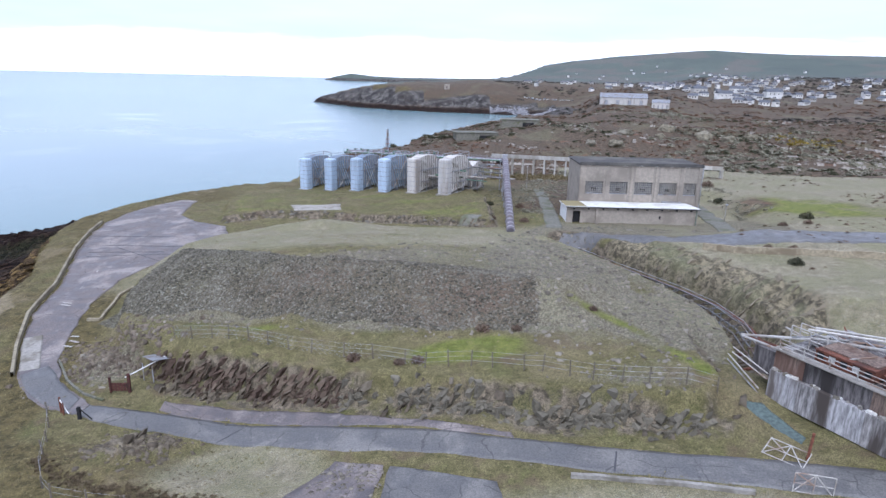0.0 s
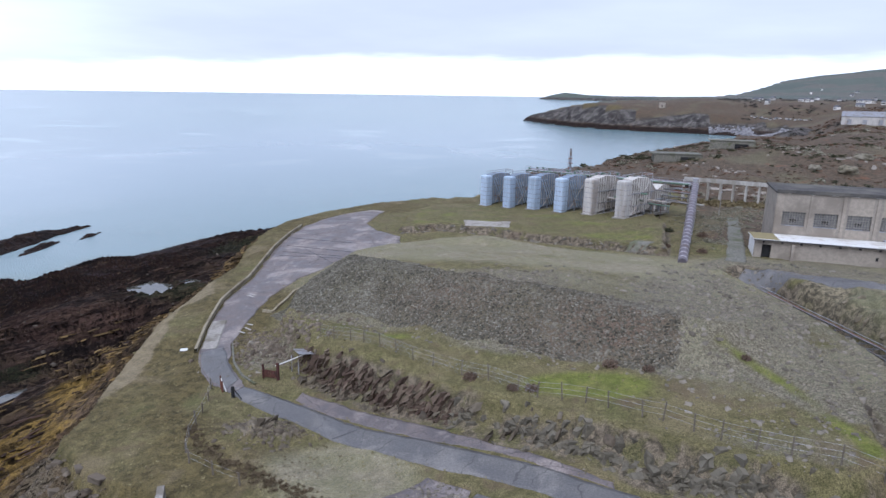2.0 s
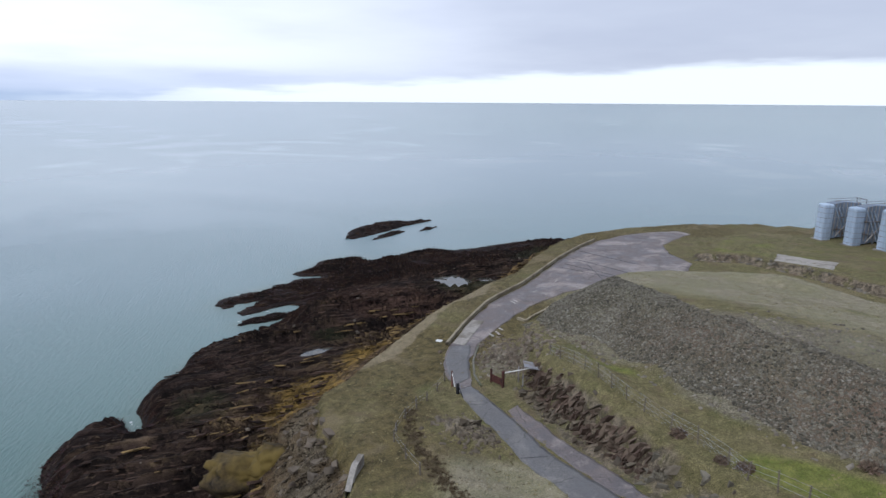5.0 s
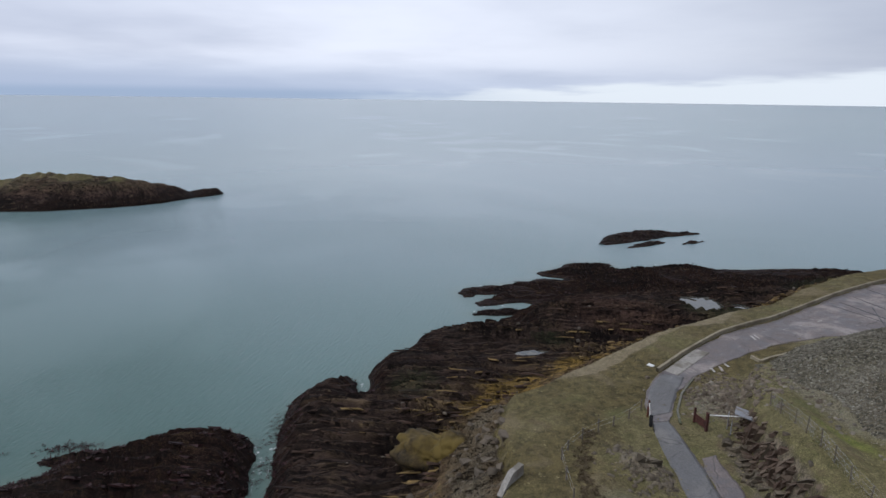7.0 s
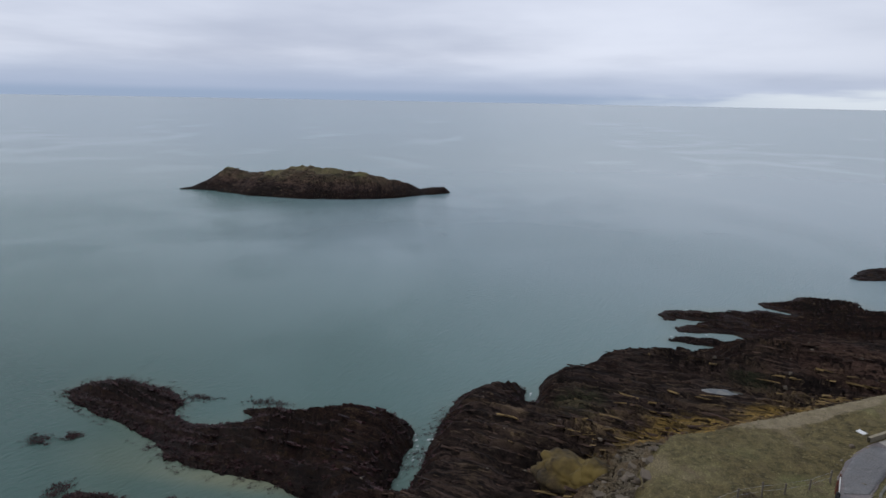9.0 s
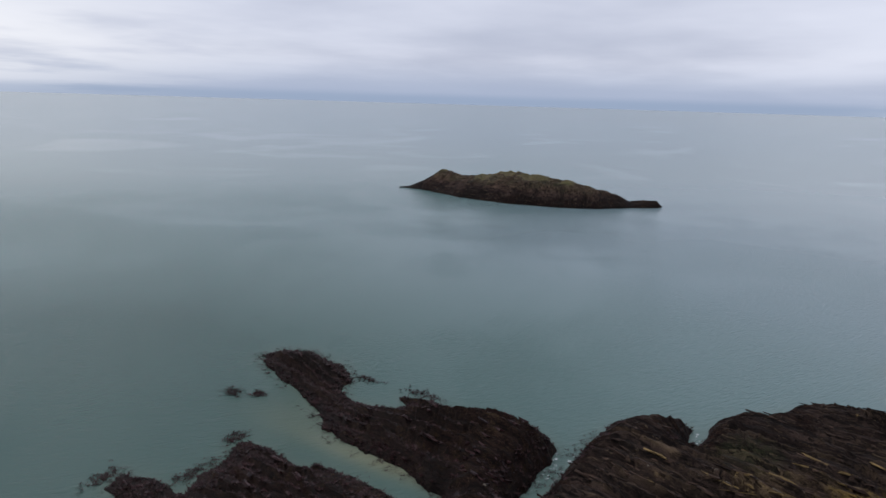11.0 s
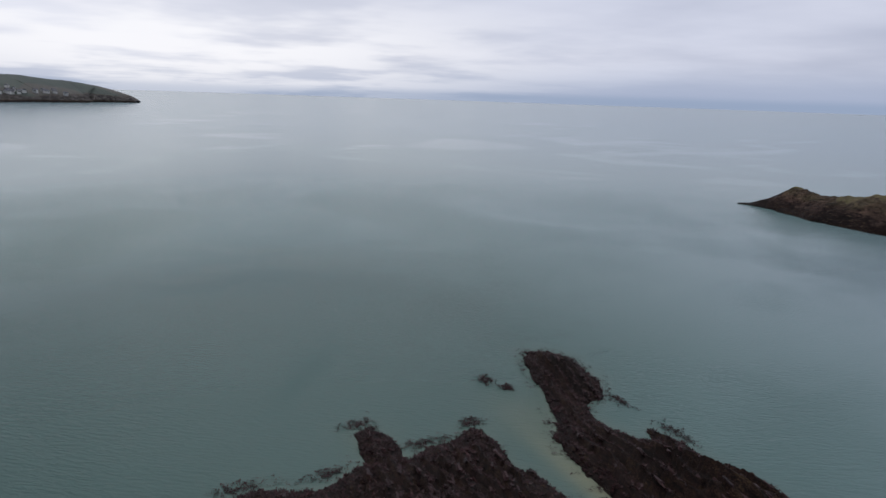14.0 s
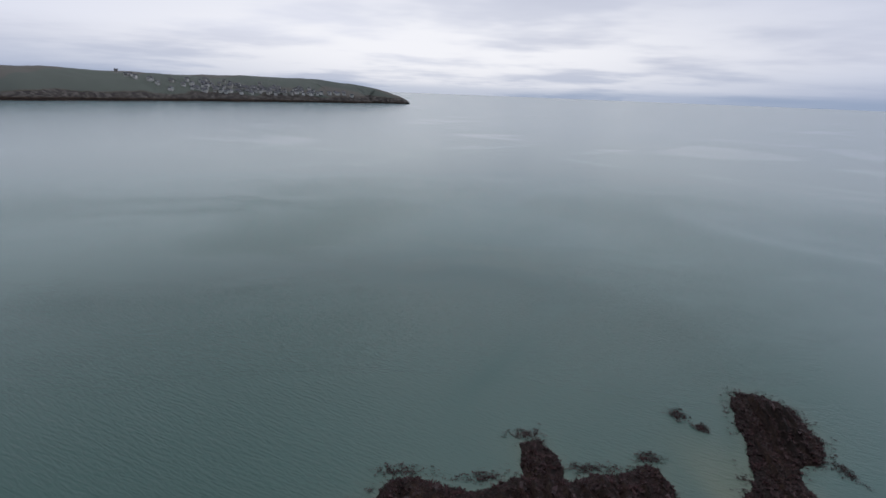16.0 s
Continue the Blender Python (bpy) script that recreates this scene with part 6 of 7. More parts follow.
def cutting_pipes():
    """Pipes and a sleeper walkway that run down the rock cutting."""
    line = [(21.5, 95.5), (25.0, 87.6), (27.6, 81), (30.2, 74.3), (32.0, 68.5), (32.4, 62), (31.2, 55)]
    floor = [gz(x, y) for x, y in line]
    home = thing("cutting_pipes", "dull rusted pipes on low trestles down a rock cutting", "pipework", "", (*line[0], floor[0]))
    inv = home.matrix_world.inverted()
    rise = [0.9, 1.0, 1.2, 1.4, 1.6, 1.8, 2.2]
    for s, h, r, mat in ((0.0, 0.45, 0.045, STEEL), (0.3, 0.75, 0.04, STEEL), (0.9, 0.0, 0.13, GLOOM_STEEL), (1.3, -0.1, 0.12, RUST), (-0.4, -0.2, 0.10, GLOOM_STEEL), (-0.9, -0.5, 0.08, GLOOM_STEEL)):
        for k in range(6):
            p, q = line[k], line[k + 1]
            pipe = tube(B(), (p[0] + s, p[1] + s * 0.3, floor[k] + rise[k] + h), (q[0] + s, q[1] + s * 0.3, floor[k + 1] + rise[k + 1] + h), r, 7)
            part("pipe", pipe, mat, home).matrix_parent_inverse = inv
    turns = np.linspace(0, 6, 22)
    for x, y, d in zip(*[np.interp(turns, range(7), v) for v in ([p[0] for p in line], [p[1] for p in line], rise)]):
        g = gz(x + 0.2, y)
        part("trestle", box(B(), (x + 0.2, y, g + d / 2), (0.1, 0.1, d + 0.2)), GLOOM_STEEL, home).matrix_parent_inverse = inv
        part("cross_beam", box(B(), (x + 0.2, y, g + d - 0.1), (2.2, 0.1, 0.12), 15), GLOOM_STEEL, home).matrix_parent_inverse = inv
    walk_way = thing("sleeper_walkway", "dark rotting sleeper walkway beside the cutting pipes", "walkway", "", (31.2, 62, gz(31.2, 62)))
    inv = walk_way.matrix_world.inverted()
    for k in range(16):
        y = 66 - 0.75 * k
        x = float(np.interp(-y, (-71, -63.5, -57, -51.5), (31.4, 32.7, 32.2, 30.8))) - 1.4
        part("plank", box(B(), (x, y, gz(x, y) + 0.12), (1.6, 0.32, 0.14), 20), RUST if k % 4 == 1 else WOOD, walk_way).matrix_parent_inverse = inv


cutting_pipes()


# ---- loose stones, plants and wrack ----
def solid(kind):
    """Points and triangles of a small stone, a leaf clump or a tuft, about one metre across."""
    if kind == "stone":
        v = np.array([(x, y, z) for z in (-0.4, 0.4) for x, y in ((-0.5, -0.4), (0.5, -0.4), (0.5, 0.4), (-0.5, 0.4))]) * np.array([[1.0, 1.0, 1.0]] * 4 + [[0.7, 0.65, 1.0]] * 4)
        quads = ((0, 1, 5, 4), (1, 2, 6, 5), (2, 3, 7, 6), (3, 0, 4, 7), (4, 5, 6, 7))
        return v, np.array([t for a, b, c, d in quads for t in ((a, b, c), (a, c, d))])
    rng = np.random.RandomState(12 if kind == "clump" else 5)
    v, f = [], []
    count = {"clump": 34, "tuft": 7, "wrack": 10, "shrub": 420}[kind]
    for k in range(count):
        if kind in ("clump", "shrub"):
            d = rng.normal(size=3)
            d[2] = abs(d[2]) * 0.8
            d /= np.linalg.norm(d)
            c = d * 0.5 * rng.uniform(0.35, 1.0) * (1, 1, 0.9)
            size = 0.13 if kind == "clump" else 0.055
            tri = c + rng.normal(size=(3, 3)) * size
        else:
            a = rng.uniform(0, 6.283)
            out, tall = np.array([math.cos(a), math.sin(a), 0]), rng.uniform(0.4, 0.9)
            root = out * rng.uniform(0, 0.3)
            side = np.array([-out[1], out[0], 0]) * 0.12
            tri = np.array([root - side, root + side, root + out * rng.uniform(0.15, 0.6) + (0, 0, tall)])
        f.append([len(v), len(v) + 1, len(v) + 2])
        v.extend(tri)
    return np.array(v), np.array(f)


def scatter(name, kind, x, y, z, size, mat, label, category, squash=0.6, seed=1):
    """Many small things of one kind, joined into one mesh."""
    rng = np.random.RandomState(seed)
    v, f = solid(kind)
    n = len(x)
    wob = v[None] + rng.uniform(-0.24, 0.24, (n, len(v), 3)) if kind == "stone" else np.repeat(v[None], n, 0)
    a = rng.uniform(0, 6.283, n)
    c, s = np.cos(a)[:, None], np.sin(a)[:, None]
    wide = rng.uniform(0.7, 1.4, (n, 1))
    px, py, pz = wob[..., 0] * wide, wob[..., 1], wob[..., 2] * squash * rng.uniform(0.7, 1.3, (n, 1))
    size = np.broadcast_to(size, (n,))[:, None]
    pts = np.stack([(px * c - py * s) * size + x[:, None], (px * s + py * c) * size + y[:, None], pz * size + z[:, None]], -1).reshape(-1, 3)
    tri = (f[None] + (np.arange(n) * len(v))[:, None, None]).reshape(-1, 3)
    me = bpy.data.meshes.new(name)
    me.vertices.add(len(pts))
    me.vertices.foreach_set("co", pts.ravel().astype(np.float32))
    me.loops.add(tri.size)
    me.loops.foreach_set("vertex_index", tri.ravel().astype(np.int32))
    me.polygons.add(len(tri))
    me.polygons.foreach_set("loop_start", np.arange(0, tri.size, 3, dtype=np.int32))
    me.update(calc_edges=True)
    me.materials.append(mat)
    return tagged(new(name, me), label, category, kind="stuff")


def strata(name, x, y, z, long, thick, tall, yaw, lean, mat, label, category, seed, dip=0.0):
    """Leaning slabs of bedded rock, joined into one mesh; yaw turns their length from north."""
    rng = np.random.RandomState(seed)
    v, f = solid("stone")
    n = len(x)
    wob = v[None] + rng.uniform(-0.2, 0.2, (n, len(v), 3))
    px, py, pz = wob[..., 0] * thick[:, None], wob[..., 1] * long[:, None] * 1.2, wob[..., 2] * tall[:, None]
    t = radians(lean) + rng.normal(0, 0.16, (n, 1))
    px, pz = px * np.cos(t) + pz * np.sin(t), pz * np.cos(t) - px * np.sin(t)
    d = np.broadcast_to(np.asarray(dip, float), (n,))[:, None] + rng.normal(0, 0.08, (n, 1))
    py, pz = py * np.cos(d) - pz * np.sin(d), py * np.sin(d) + pz * np.cos(d)
    a = np.broadcast_to(np.radians(yaw), (n,))[:, None] + rng.normal(0, 0.12, (n, 1))
    pts = np.stack([px * np.cos(a) - py * np.sin(a) + x[:, None], px * np.sin(a) + py * np.cos(a) + y[:, None], pz + z[:, None]], -1).reshape(-1, 3)
    tri = (f[None] + (np.arange(n) * len(v))[:, None, None]).reshape(-1, 3)
    me = bpy.data.meshes.new(name)
    me.from_pydata(pts.tolist(), [], tri.tolist())
    me.materials.append(mat)
    return tagged(new(name, me), label, category, kind="stuff")


def spots(count, x0, x1, y0, y1, keep, seed):
    """Random places in a rectangle, kept with the chance that keep gives."""
    rng = np.random.RandomState(seed)
    x, y = rng.uniform(x0, x1, count), rng.uniform(y0, y1, count)
    z, masks = height(x, y)
    ok = rng.rand(count) < keep(x, y, z, masks)
    return x[ok], y[ok], z[ok], rng


def unpaved(x, y):
    g = np.maximum(gap(x, y, ROAD_NEAR + ROAD_FAR[::-1], True), gap(x, y, COAST_LEFT + COAST_RIGHT[::-1], True))
    g = np.maximum(g, gap(x, y, STRIP_FAR + ROAD_FAR[1:6][::-1], True))
    slab = gap(x, y, [(-8.2, 42.2), (4.3, 38), (5, 33), (-12, 34)], True)
    return (np.maximum(g, slab) < -0.3).astype(float)


x, y, z, rng = spots(90000, -44, 12, 55, 86, lambda x, y, z, m: 0.9 * (m["dark"] > 0.5), 21)
scatter("slate_rubble", "stone", x, y, z, 0.07 + 0.24 * rng.rand(len(x)) ** 2.5, DARK_STONE, "dark slate rubble on the spoil slope", "rubble", 0.55, 2)
x, y, z, rng = spots(42000, -46, 30, 44, 100, lambda x, y, z, m: m["gravel"] * (m["dark"] < 0.5) * (0.35 + 0.5 * (lump(x, y, 9, 3) > 0)), 22)
scatter("spoil_stones", "stone", x, y, z, 0.08 + 0.5 * rng.rand(len(x)) ** 4, STONE, "grey broken stones over the spoil heap", "stones", 0.6, 3)
x, y, z, rng = spots(2600, -36, 26, 38, 66, lambda x, y, z, m: 0.9 * (m["bank"] - 0.3) * unpaved(x, y) * np.clip(0.6 - 0.03 * (x + 10) + 0.9 * lump(x, y, 6, 2, shift=91), 0, 1) * (y > 46), 23)
n = len(x)
strata("bank_strata", x, y, z - 0.1, 0.5 + 0.9 * rng.rand(n), 0.16 + 0.3 * rng.rand(n), 0.7 + 1.1 * rng.rand(n), -15, 28, BANK_STONE, "leaning brown schist slabs in the roadside bank", "rocks", 4)
x, y, z, rng = spots(2600, -42, 26, 38, 66, lambda x, y, z, m: 0.35 * m["bank"] * unpaved(x, y), 24)
scatter("bank_rock", "stone", x, y, z - 0.05, 0.18 + 0.9 * rng.rand(len(x)) ** 3, BANK_STONE, "broken schist blocks in the roadside bank", "rocks", 0.75, 4)
x, y, z, rng = spots(1000, 18, 44, 48, 92, lambda x, y, z, m: 0.8 * m["pale_face"] * np.clip(0.5 + lump(x, y, 4, 3, shift=27), 0, 1), 24)
n = len(x)
strata("cutting_flutes", x, y, z - 0.22, 0.8 + 1.4 * rng.rand(n), 0.25 + 0.4 * rng.rand(n), 0.35 + 0.45 * rng.rand(n), -74, 12, FACE_STONE, "pale fluted rock ribs in the cutting side", "rocks", 5, 0.65)
x, y, z, rng = spots(15000, -60, -18, 22, 50, lambda x, y, z, m: (0.75 * m["scree"] + 0.03) * (z > 5) * (m["rock"] > 0.05), 25)
scatter("cliff_rubble", "stone", x, y, z + 0.02, 0.05 + 0.17 * rng.rand(len(x)) ** 2 + 0.8 * rng.rand(len(x)) ** 40, PALE_RUBBLE, "brown angular rubble tipped down the cliff", "rubble", 0.6, 6)
x, y, z, rng = spots(10000, -104, -36, 10, 130, lambda x, y, z, m: (m["rock"] > 0.7) * (m["scree"] < 0.3) * (z > 2.6) * (z < 8) * (gap(x, y, SHORE, True) > 4) * np.clip(0.35 + 0.9 * lump(x, y, 9, 3, shift=33), 0, 1), 50)
n = len(x)
strata("shore_beds", x, y, z - 0.12, 0.8 + 3.4 * rng.rand(n) ** 2, 0.08 + 0.26 * rng.rand(n), 0.16 + 0.26 * rng.rand(n), -14, 58, SHORE_BED, "dark bedded rock ledges on the shore", "rocks", 50)
x, y, z, rng = spots(6000, -70, 0, -50, 10, lambda x, y, z, m: (m["rock"] > 0.5) * (z > 0.5) * (gap(x, y, SHORE, True) > 1.5) * np.clip(0.35 + 0.9 * lump(x, y, 6, 3, shift=35), 0, 1), 52)
n = len(x)
strata("tidal_beds", x, y, z - 0.1, 0.4 + 1.4 * rng.rand(n) ** 2, 0.15 + 0.35 * rng.rand(n), 0.25 + 0.4 * rng.rand(n), -14, 50, WRACK, "dark wrack-covered ledges on the tidal rock", "rocks", 52)
x, y, z, rng = spots(10000, -84, -36, 22, 110, lambda x, y, z, m: (m["rock"] > 0.5) * (m["scree"] < 0.3) * (z > 5.5) * np.clip(0.35 + 0.9 * lump(x, y, 7, 3, shift=37), 0, 1), 51)
n = len(x)
strata("ochre_beds", x, y, z - 0.11, 0.7 + 2.8 * rng.rand(n) ** 2, 0.08 + 0.24 * rng.rand(n), 0.18 + 0.26 * rng.rand(n), -14, 58, OCHRE_BED, "ochre-lichened rock ledges under the cliff top", "rocks", 51)
x, y, z, rng = spots(9000, -130, -30, -20, 150, lambda x, y, z, m: 0.25 * (m["rock"] > 0.5) * (z > 3.5) * (lump(x, y, 7, 3) > 0.1), 26)
scatter("shore_stones", "stone", x, y, z, 0.12 + 0.7 * rng.rand(len(x)) ** 5, PALE_RUBBLE, "scattered stones on the rock shelf", "stones", 0.6, 7)
x, y, z, rng = spots(80000, -76, 24, 32, 150, lambda x, y, z, m: unpaved(x, y) * (1 - m["rock"]) * (m["dark"] < 0.3) * np.clip(0.75 - m["gravel"] * 0.6 - m["earth"] * 0.6 + 0.5 * lump(x, y, 6, 3), 0, 1), 27)
scatter("grass_tufts", "tuft", x, y, z - 0.02, 0.10 + 0.28 * rng.rand(len(x)) ** 2, TUFT, "coarse olive and straw grass tufts", "grass", 0.5, 8)
def verge(x, y):
    g = np.maximum(gap(x, y, ROAD_NEAR + ROAD_FAR[::-1], True), gap(x, y, COAST_LEFT + COAST_RIGHT[::-1], True))
    g = np.maximum(g, gap(x, y, STRIP_FAR + ROAD_FAR[1:6][::-1], True))
    return np.exp(-((g - 0.05) / 0.35) ** 2)


x, y, z, rng = spots(60000, -72, 26, 32, 146, lambda x, y, z, m: verge(x, y) * np.clip(0.5 + 0.9 * lump(x, y, 5, 3, shift=19), 0, 1), 53)
scatter("verge_grass", "tuft", x, y, z + 0.03, 0.14 + 0.3 * rng.rand(len(x)) ** 2, TUFT, "ragged grass creeping over the road edges", "grass", 0.45, 53)
x, y, z, rng = spots(30000, -72, 26, 32, 146, lambda x, y, z, m: verge(x, y) * np.clip(0.4 + 0.9 * lump(x, y, 4, 3, shift=20), 0, 1), 54)
scatter("verge_grit", "stone", x, y, z + 0.06, 0.05 + 0.16 * rng.rand(len(x)) ** 2, STONE, "loose grit along the road edges", "grit", 0.4, 54)
x, y, z, rng = spots(30000, -70, 0, -52, 28, lambda x, y, z, m: (m["rock"] > 0.5) * (z > -0.35) * (z < 3.6) * (0.3 + 0.7 * (z < 0.9)), 28)
scatter("wrack_fringe", "wrack", x, y, z - 0.05, 0.3 + 0.55 * rng.rand(len(x)), WRACK, "dark brown wrack hanging on tidal rock", "seaweed", 0.5, 9)
x, y, z, rng = spots(14000, -146, -60, 10, 175, lambda x, y, z, m: (m["rock"] > 0.5) * (z > -0.3) * (z < 1.8), 29)
scatter("wrack_reef", "wrack", x, y, z - 0.05, 0.25 + 0.5 * rng.rand(len(x)), WRACK, "dark brown wrack over the reef", "seaweed", 0.5, 10)
rng = np.random.RandomState(30)
patches = [(-48.8, -41.4, 1.1, 1.6), (-50.6, -37.8, 0.9, 1.0), (-64.5, -26.2, 0.8, 2.2), (-24.2, -36.8, 2.2, 1.6), (-39.6, -30.4, 1.6, 1.2), (-7.0, -28.8, 3.5, 1.2), (-17, -27.2, 3.0, 1.0), (-31, -28.6, 3.0, 0.9), (-65, -15.0, 1.0, 3.0)]
x = np.concatenate([rng.normal(px, rx * 0.6, 130) for px, py, rx, ry in patches])
y = np.concatenate([rng.normal(py, ry * 0.6, 130) for px, py, rx, ry in patches])
scatter("floating_wrack", "wrack", x, y, np.full(len(x), -0.06), 0.35 + 0.35 * rng.rand(len(x)), WRACK, "drowned wrack breaking the water surface", "seaweed", 0.45, 11)
rng = np.random.RandomState(61)
x, y = rng.uniform(-72, 2, 60000), rng.uniform(-52, 14, 60000)
rim = gap(x, y, SHORE, True)
ok = (rim > -1.7) & (rim < 0.5) & (rng.rand(len(x)) < np.clip(0.05 + 1.3 * lump(x, y, 4.5, 3, shift=83), 0, 1) * np.clip(1.1 + 0.5 * rim, 0.1, 1))
x, y = x[ok], y[ok]
scatter("weed_skirt", "wrack", x, y, np.full(len(x), -0.05), 0.25 + 0.4 * rng.rand(len(x)), WRACK, "fringe of brown weed round the tidal rocks", "seaweed", 0.4, 62)


def in_drifts(share, size, shift):
    return lambda x, y, z, m: m["moor"] * np.clip(share + 1.3 * lump(x, y, size, 3, shift=shift), 0, 1)


for name, count, share, size, shift, big, mat, label, category in (
        ("moor_heather", 24000, 0.3, 26, 1, 1.5, SCRUB, "brown heather on the moor slope", "scrub"),
        ("moor_bracken", 16000, 0.1, 30, 5, 1.3, BRACKEN, "dead russet bracken on the moor slope", "bracken"),
        ("moor_willow", 13000, -0.05, 30, 12, 4.2, PALE_SCRUB, "grey-green willow scrub on the moor slope", "scrub"),
        ("gorse_scrub", 17000, 0.1, 20, 4, 2.6, GORSE, "dark gorse bushes on the moor slope", "gorse")):
    x, y, z, rng = spots(count, -20, 330, 168, 400, in_drifts(share, size, shift), 31 + shift)
    scatter(name, "clump", x, y, z, 0.7 + big * rng.rand(len(x)) ** 2, mat, label, category, 0.65, 12 + shift)
x, y, z, rng = spots(420, 132, 166, 238, 270, lambda x, y, z, m: np.exp(-(((x - 148) / 9) ** 2) - ((y - 254) / 8) ** 2), 47)
scatter("gorse_bloom", "clump", x, y, z, 1.0 + 1.6 * rng.rand(len(x)), GORSE_FLOWER, "yellow flowering gorse on the moor slope", "gorse", 0.7, 48)
x, y, z, rng = spots(9000, 10, 330, 182, 380, in_drifts(-0.1, 24, 9), 33)
n = len(x)
strata("moor_outcrops", x, y, z - 0.1, 0.8 + 3.6 * rng.rand(n) ** 3, 0.5 + 1.1 * rng.rand(n) ** 2, 0.5 + 1.3 * rng.rand(n) ** 2, 70, 24, OUTCROP, "pale rock ledges on the moor slope", "rocks", 14)
x, y, z, rng = spots(9000, 8, 62, 104, 176, lambda x, y, z, m: m["moor"] * (gap(x, y, HARDSTANDING, True) < -1) * np.clip(0.35 + lump(x, y, 8, 2), 0, 1), 34)
scatter("yard_scrub", "clump", x, y, z, 0.4 + 1.0 * rng.rand(len(x)) ** 2, PALE_SCRUB, "dead bramble and bracken in the yard", "scrub", 0.6, 15)
x, y, z, rng = spots(1500, 6, 50, 158, 174, lambda x, y, z, m: np.exp(-((y - 168.5 + 0.21 * (x - 13)) / 3.0) ** 2), 45)
scatter("viaduct_scrub", "clump", x, y, z, 1.0 + 2.2 * rng.rand(len(x)) ** 2, REED, "tall straw-coloured reeds below the viaduct", "reeds", 0.9, 45)
x, y, z, rng = spots(14000, 10, 620, 380, 850, lambda x, y, z, m: m["moor"] * (1 - m["rock"]) * np.clip(0.2 + 1.3 * lump(x, y, 60, 3, shift=14), 0, 1), 46)
scatter("far_heath", "clump", x, y, z, 1.4 + 3.0 * rng.rand(len(x)) ** 2, BRACKEN, "russet heath beyond the moor", "scrub", 0.5, 46)
x, y, z, rng = spots(3000, 44, 110, 72, 176, lambda x, y, z, m: (gap(x, y, HARDSTANDING, True) < -1) * (m["lush"] < 0.4) * np.clip(-0.1 + 1.2 * lump(x, y, 11, 3, shift=71), 0, 1), 44)
scatter("waste_scrub", "clump", x, y, z, 0.35 + 0.9 * rng.rand(len(x)) ** 2, SCRUB, "low bramble over the waste ground", "scrub", 0.6, 44)
x, y, z, rng = spots(26000, 100, 1100, 380, 1500, lambda x, y, z, m: m["moor"] * np.clip(0.25 + 1.2 * lump(x, y, 90, 3, shift=2), 0, 1), 35)
scatter("far_hedges", "clump", x, y, z, 2.0 + 5.5 * rng.rand(len(x)) ** 3, HEDGE, "dark hedges and copses beyond the moor", "hedge", 0.6, 16)
x, y, z, rng = spots(2600, 20, 46, 97, 104, lambda x, y, z, m: np.exp(-np.abs(y - 105.5) / 1.2) * 0.8, 36)
scatter("wall_debris", "stone", x, y, z, 0.2 + 0.5 * rng.rand(len(x)) ** 2, STONE, "fallen masonry along the low building", "rubble", 0.5, 17)
x, y, z, rng = spots(700, -12, -4, 34, 43, lambda x, y, z, m: np.clip(0.2 + 1.2 * lump(x, y, 3, 2), 0, 1) * (gap(x, y, [(-8.2, 42.2), (-4, 40.9), (-4.6, 33.5), (-12, 34)], True) > 0), 37)
scatter("slab_debris", "stone", x, y, z + 0.13, 0.12 + 0.3 * rng.rand(len(x)) ** 2, STONE, "broken stone spread over the floor slab", "rubble", 0.4, 18)
x, y, z, rng = spots(2600, -44, 10, 104, 122, lambda x, y, z, m: np.exp(-(gap(x, y, YARD[:7]) / 0.6) ** 2), 38)
scatter("yard_edge_stones", "stone", x, y, z, 0.2 + 0.6 * rng.rand(len(x)) ** 2, STONE, "stones and clods along the yard edge bank", "stones", 0.6, 19)


def shrub(at, size, mat, label):
    v, f = solid("shrub")
    me = bpy.data.meshes.new("crown")
    me.from_pydata((v * size).tolist(), [], f.tolist())
    me.materials.append(mat)
    home = thing("shrub", label, "shrub", "shrubs on rough ground", (*at, gz(*at)))
    ob = new("crown", me)
    ob.parent = home
    b = B()
    for k in range(6):
        a = k * 1.05
        tube(b, (0, 0, -0.1), (0.3 * size * math.cos(a), 0.3 * size * math.sin(a), 0.4 * size), 0.025 * size, 5, 0.008)
    part("stem", b, WOOD, home)


for x, y, s, mat in ((4.2, 57.6, 1.6, SCRUB), (7.6, 57.3, 1.2, SCRUB), (-2.1, 52.6, 1.4, SCRUB), (15.7, 59.8, 1.0, SCRUB), (-8.3, 54.0, 1.5, SCRUB), (-3.8, 52.4, 1.2, SCRUB), (46.5, 98.8, 1.2, SCRUB), (46.2, 84.5, 1.4, SCRUB), (44.6, 74.5, 2.0, GORSE), (55.3, 97.9, 1.6, SCRUB), (55, 101, 1.3, SCRUB), (60, 99, 1.5, SCRUB), (62, 103, 2.4, GORSE), (49, 83, 1.6, SCRUB), (55, 135, 3.0, SCRUB), (58, 128, 2.4, GORSE), (61, 142, 3.2, SCRUB), (14.5, 108, 1.8, SCRUB), (9.0, 112, 1.6, SCRUB), (15.2, 121, 2.0, SCRUB), (9.5, 126, 2.0, GORSE)):
    shrub((x, y), s, mat, "bare brown bramble shrub in rough grass" if mat is SCRUB else "low dark gorse shrub in rough grass")


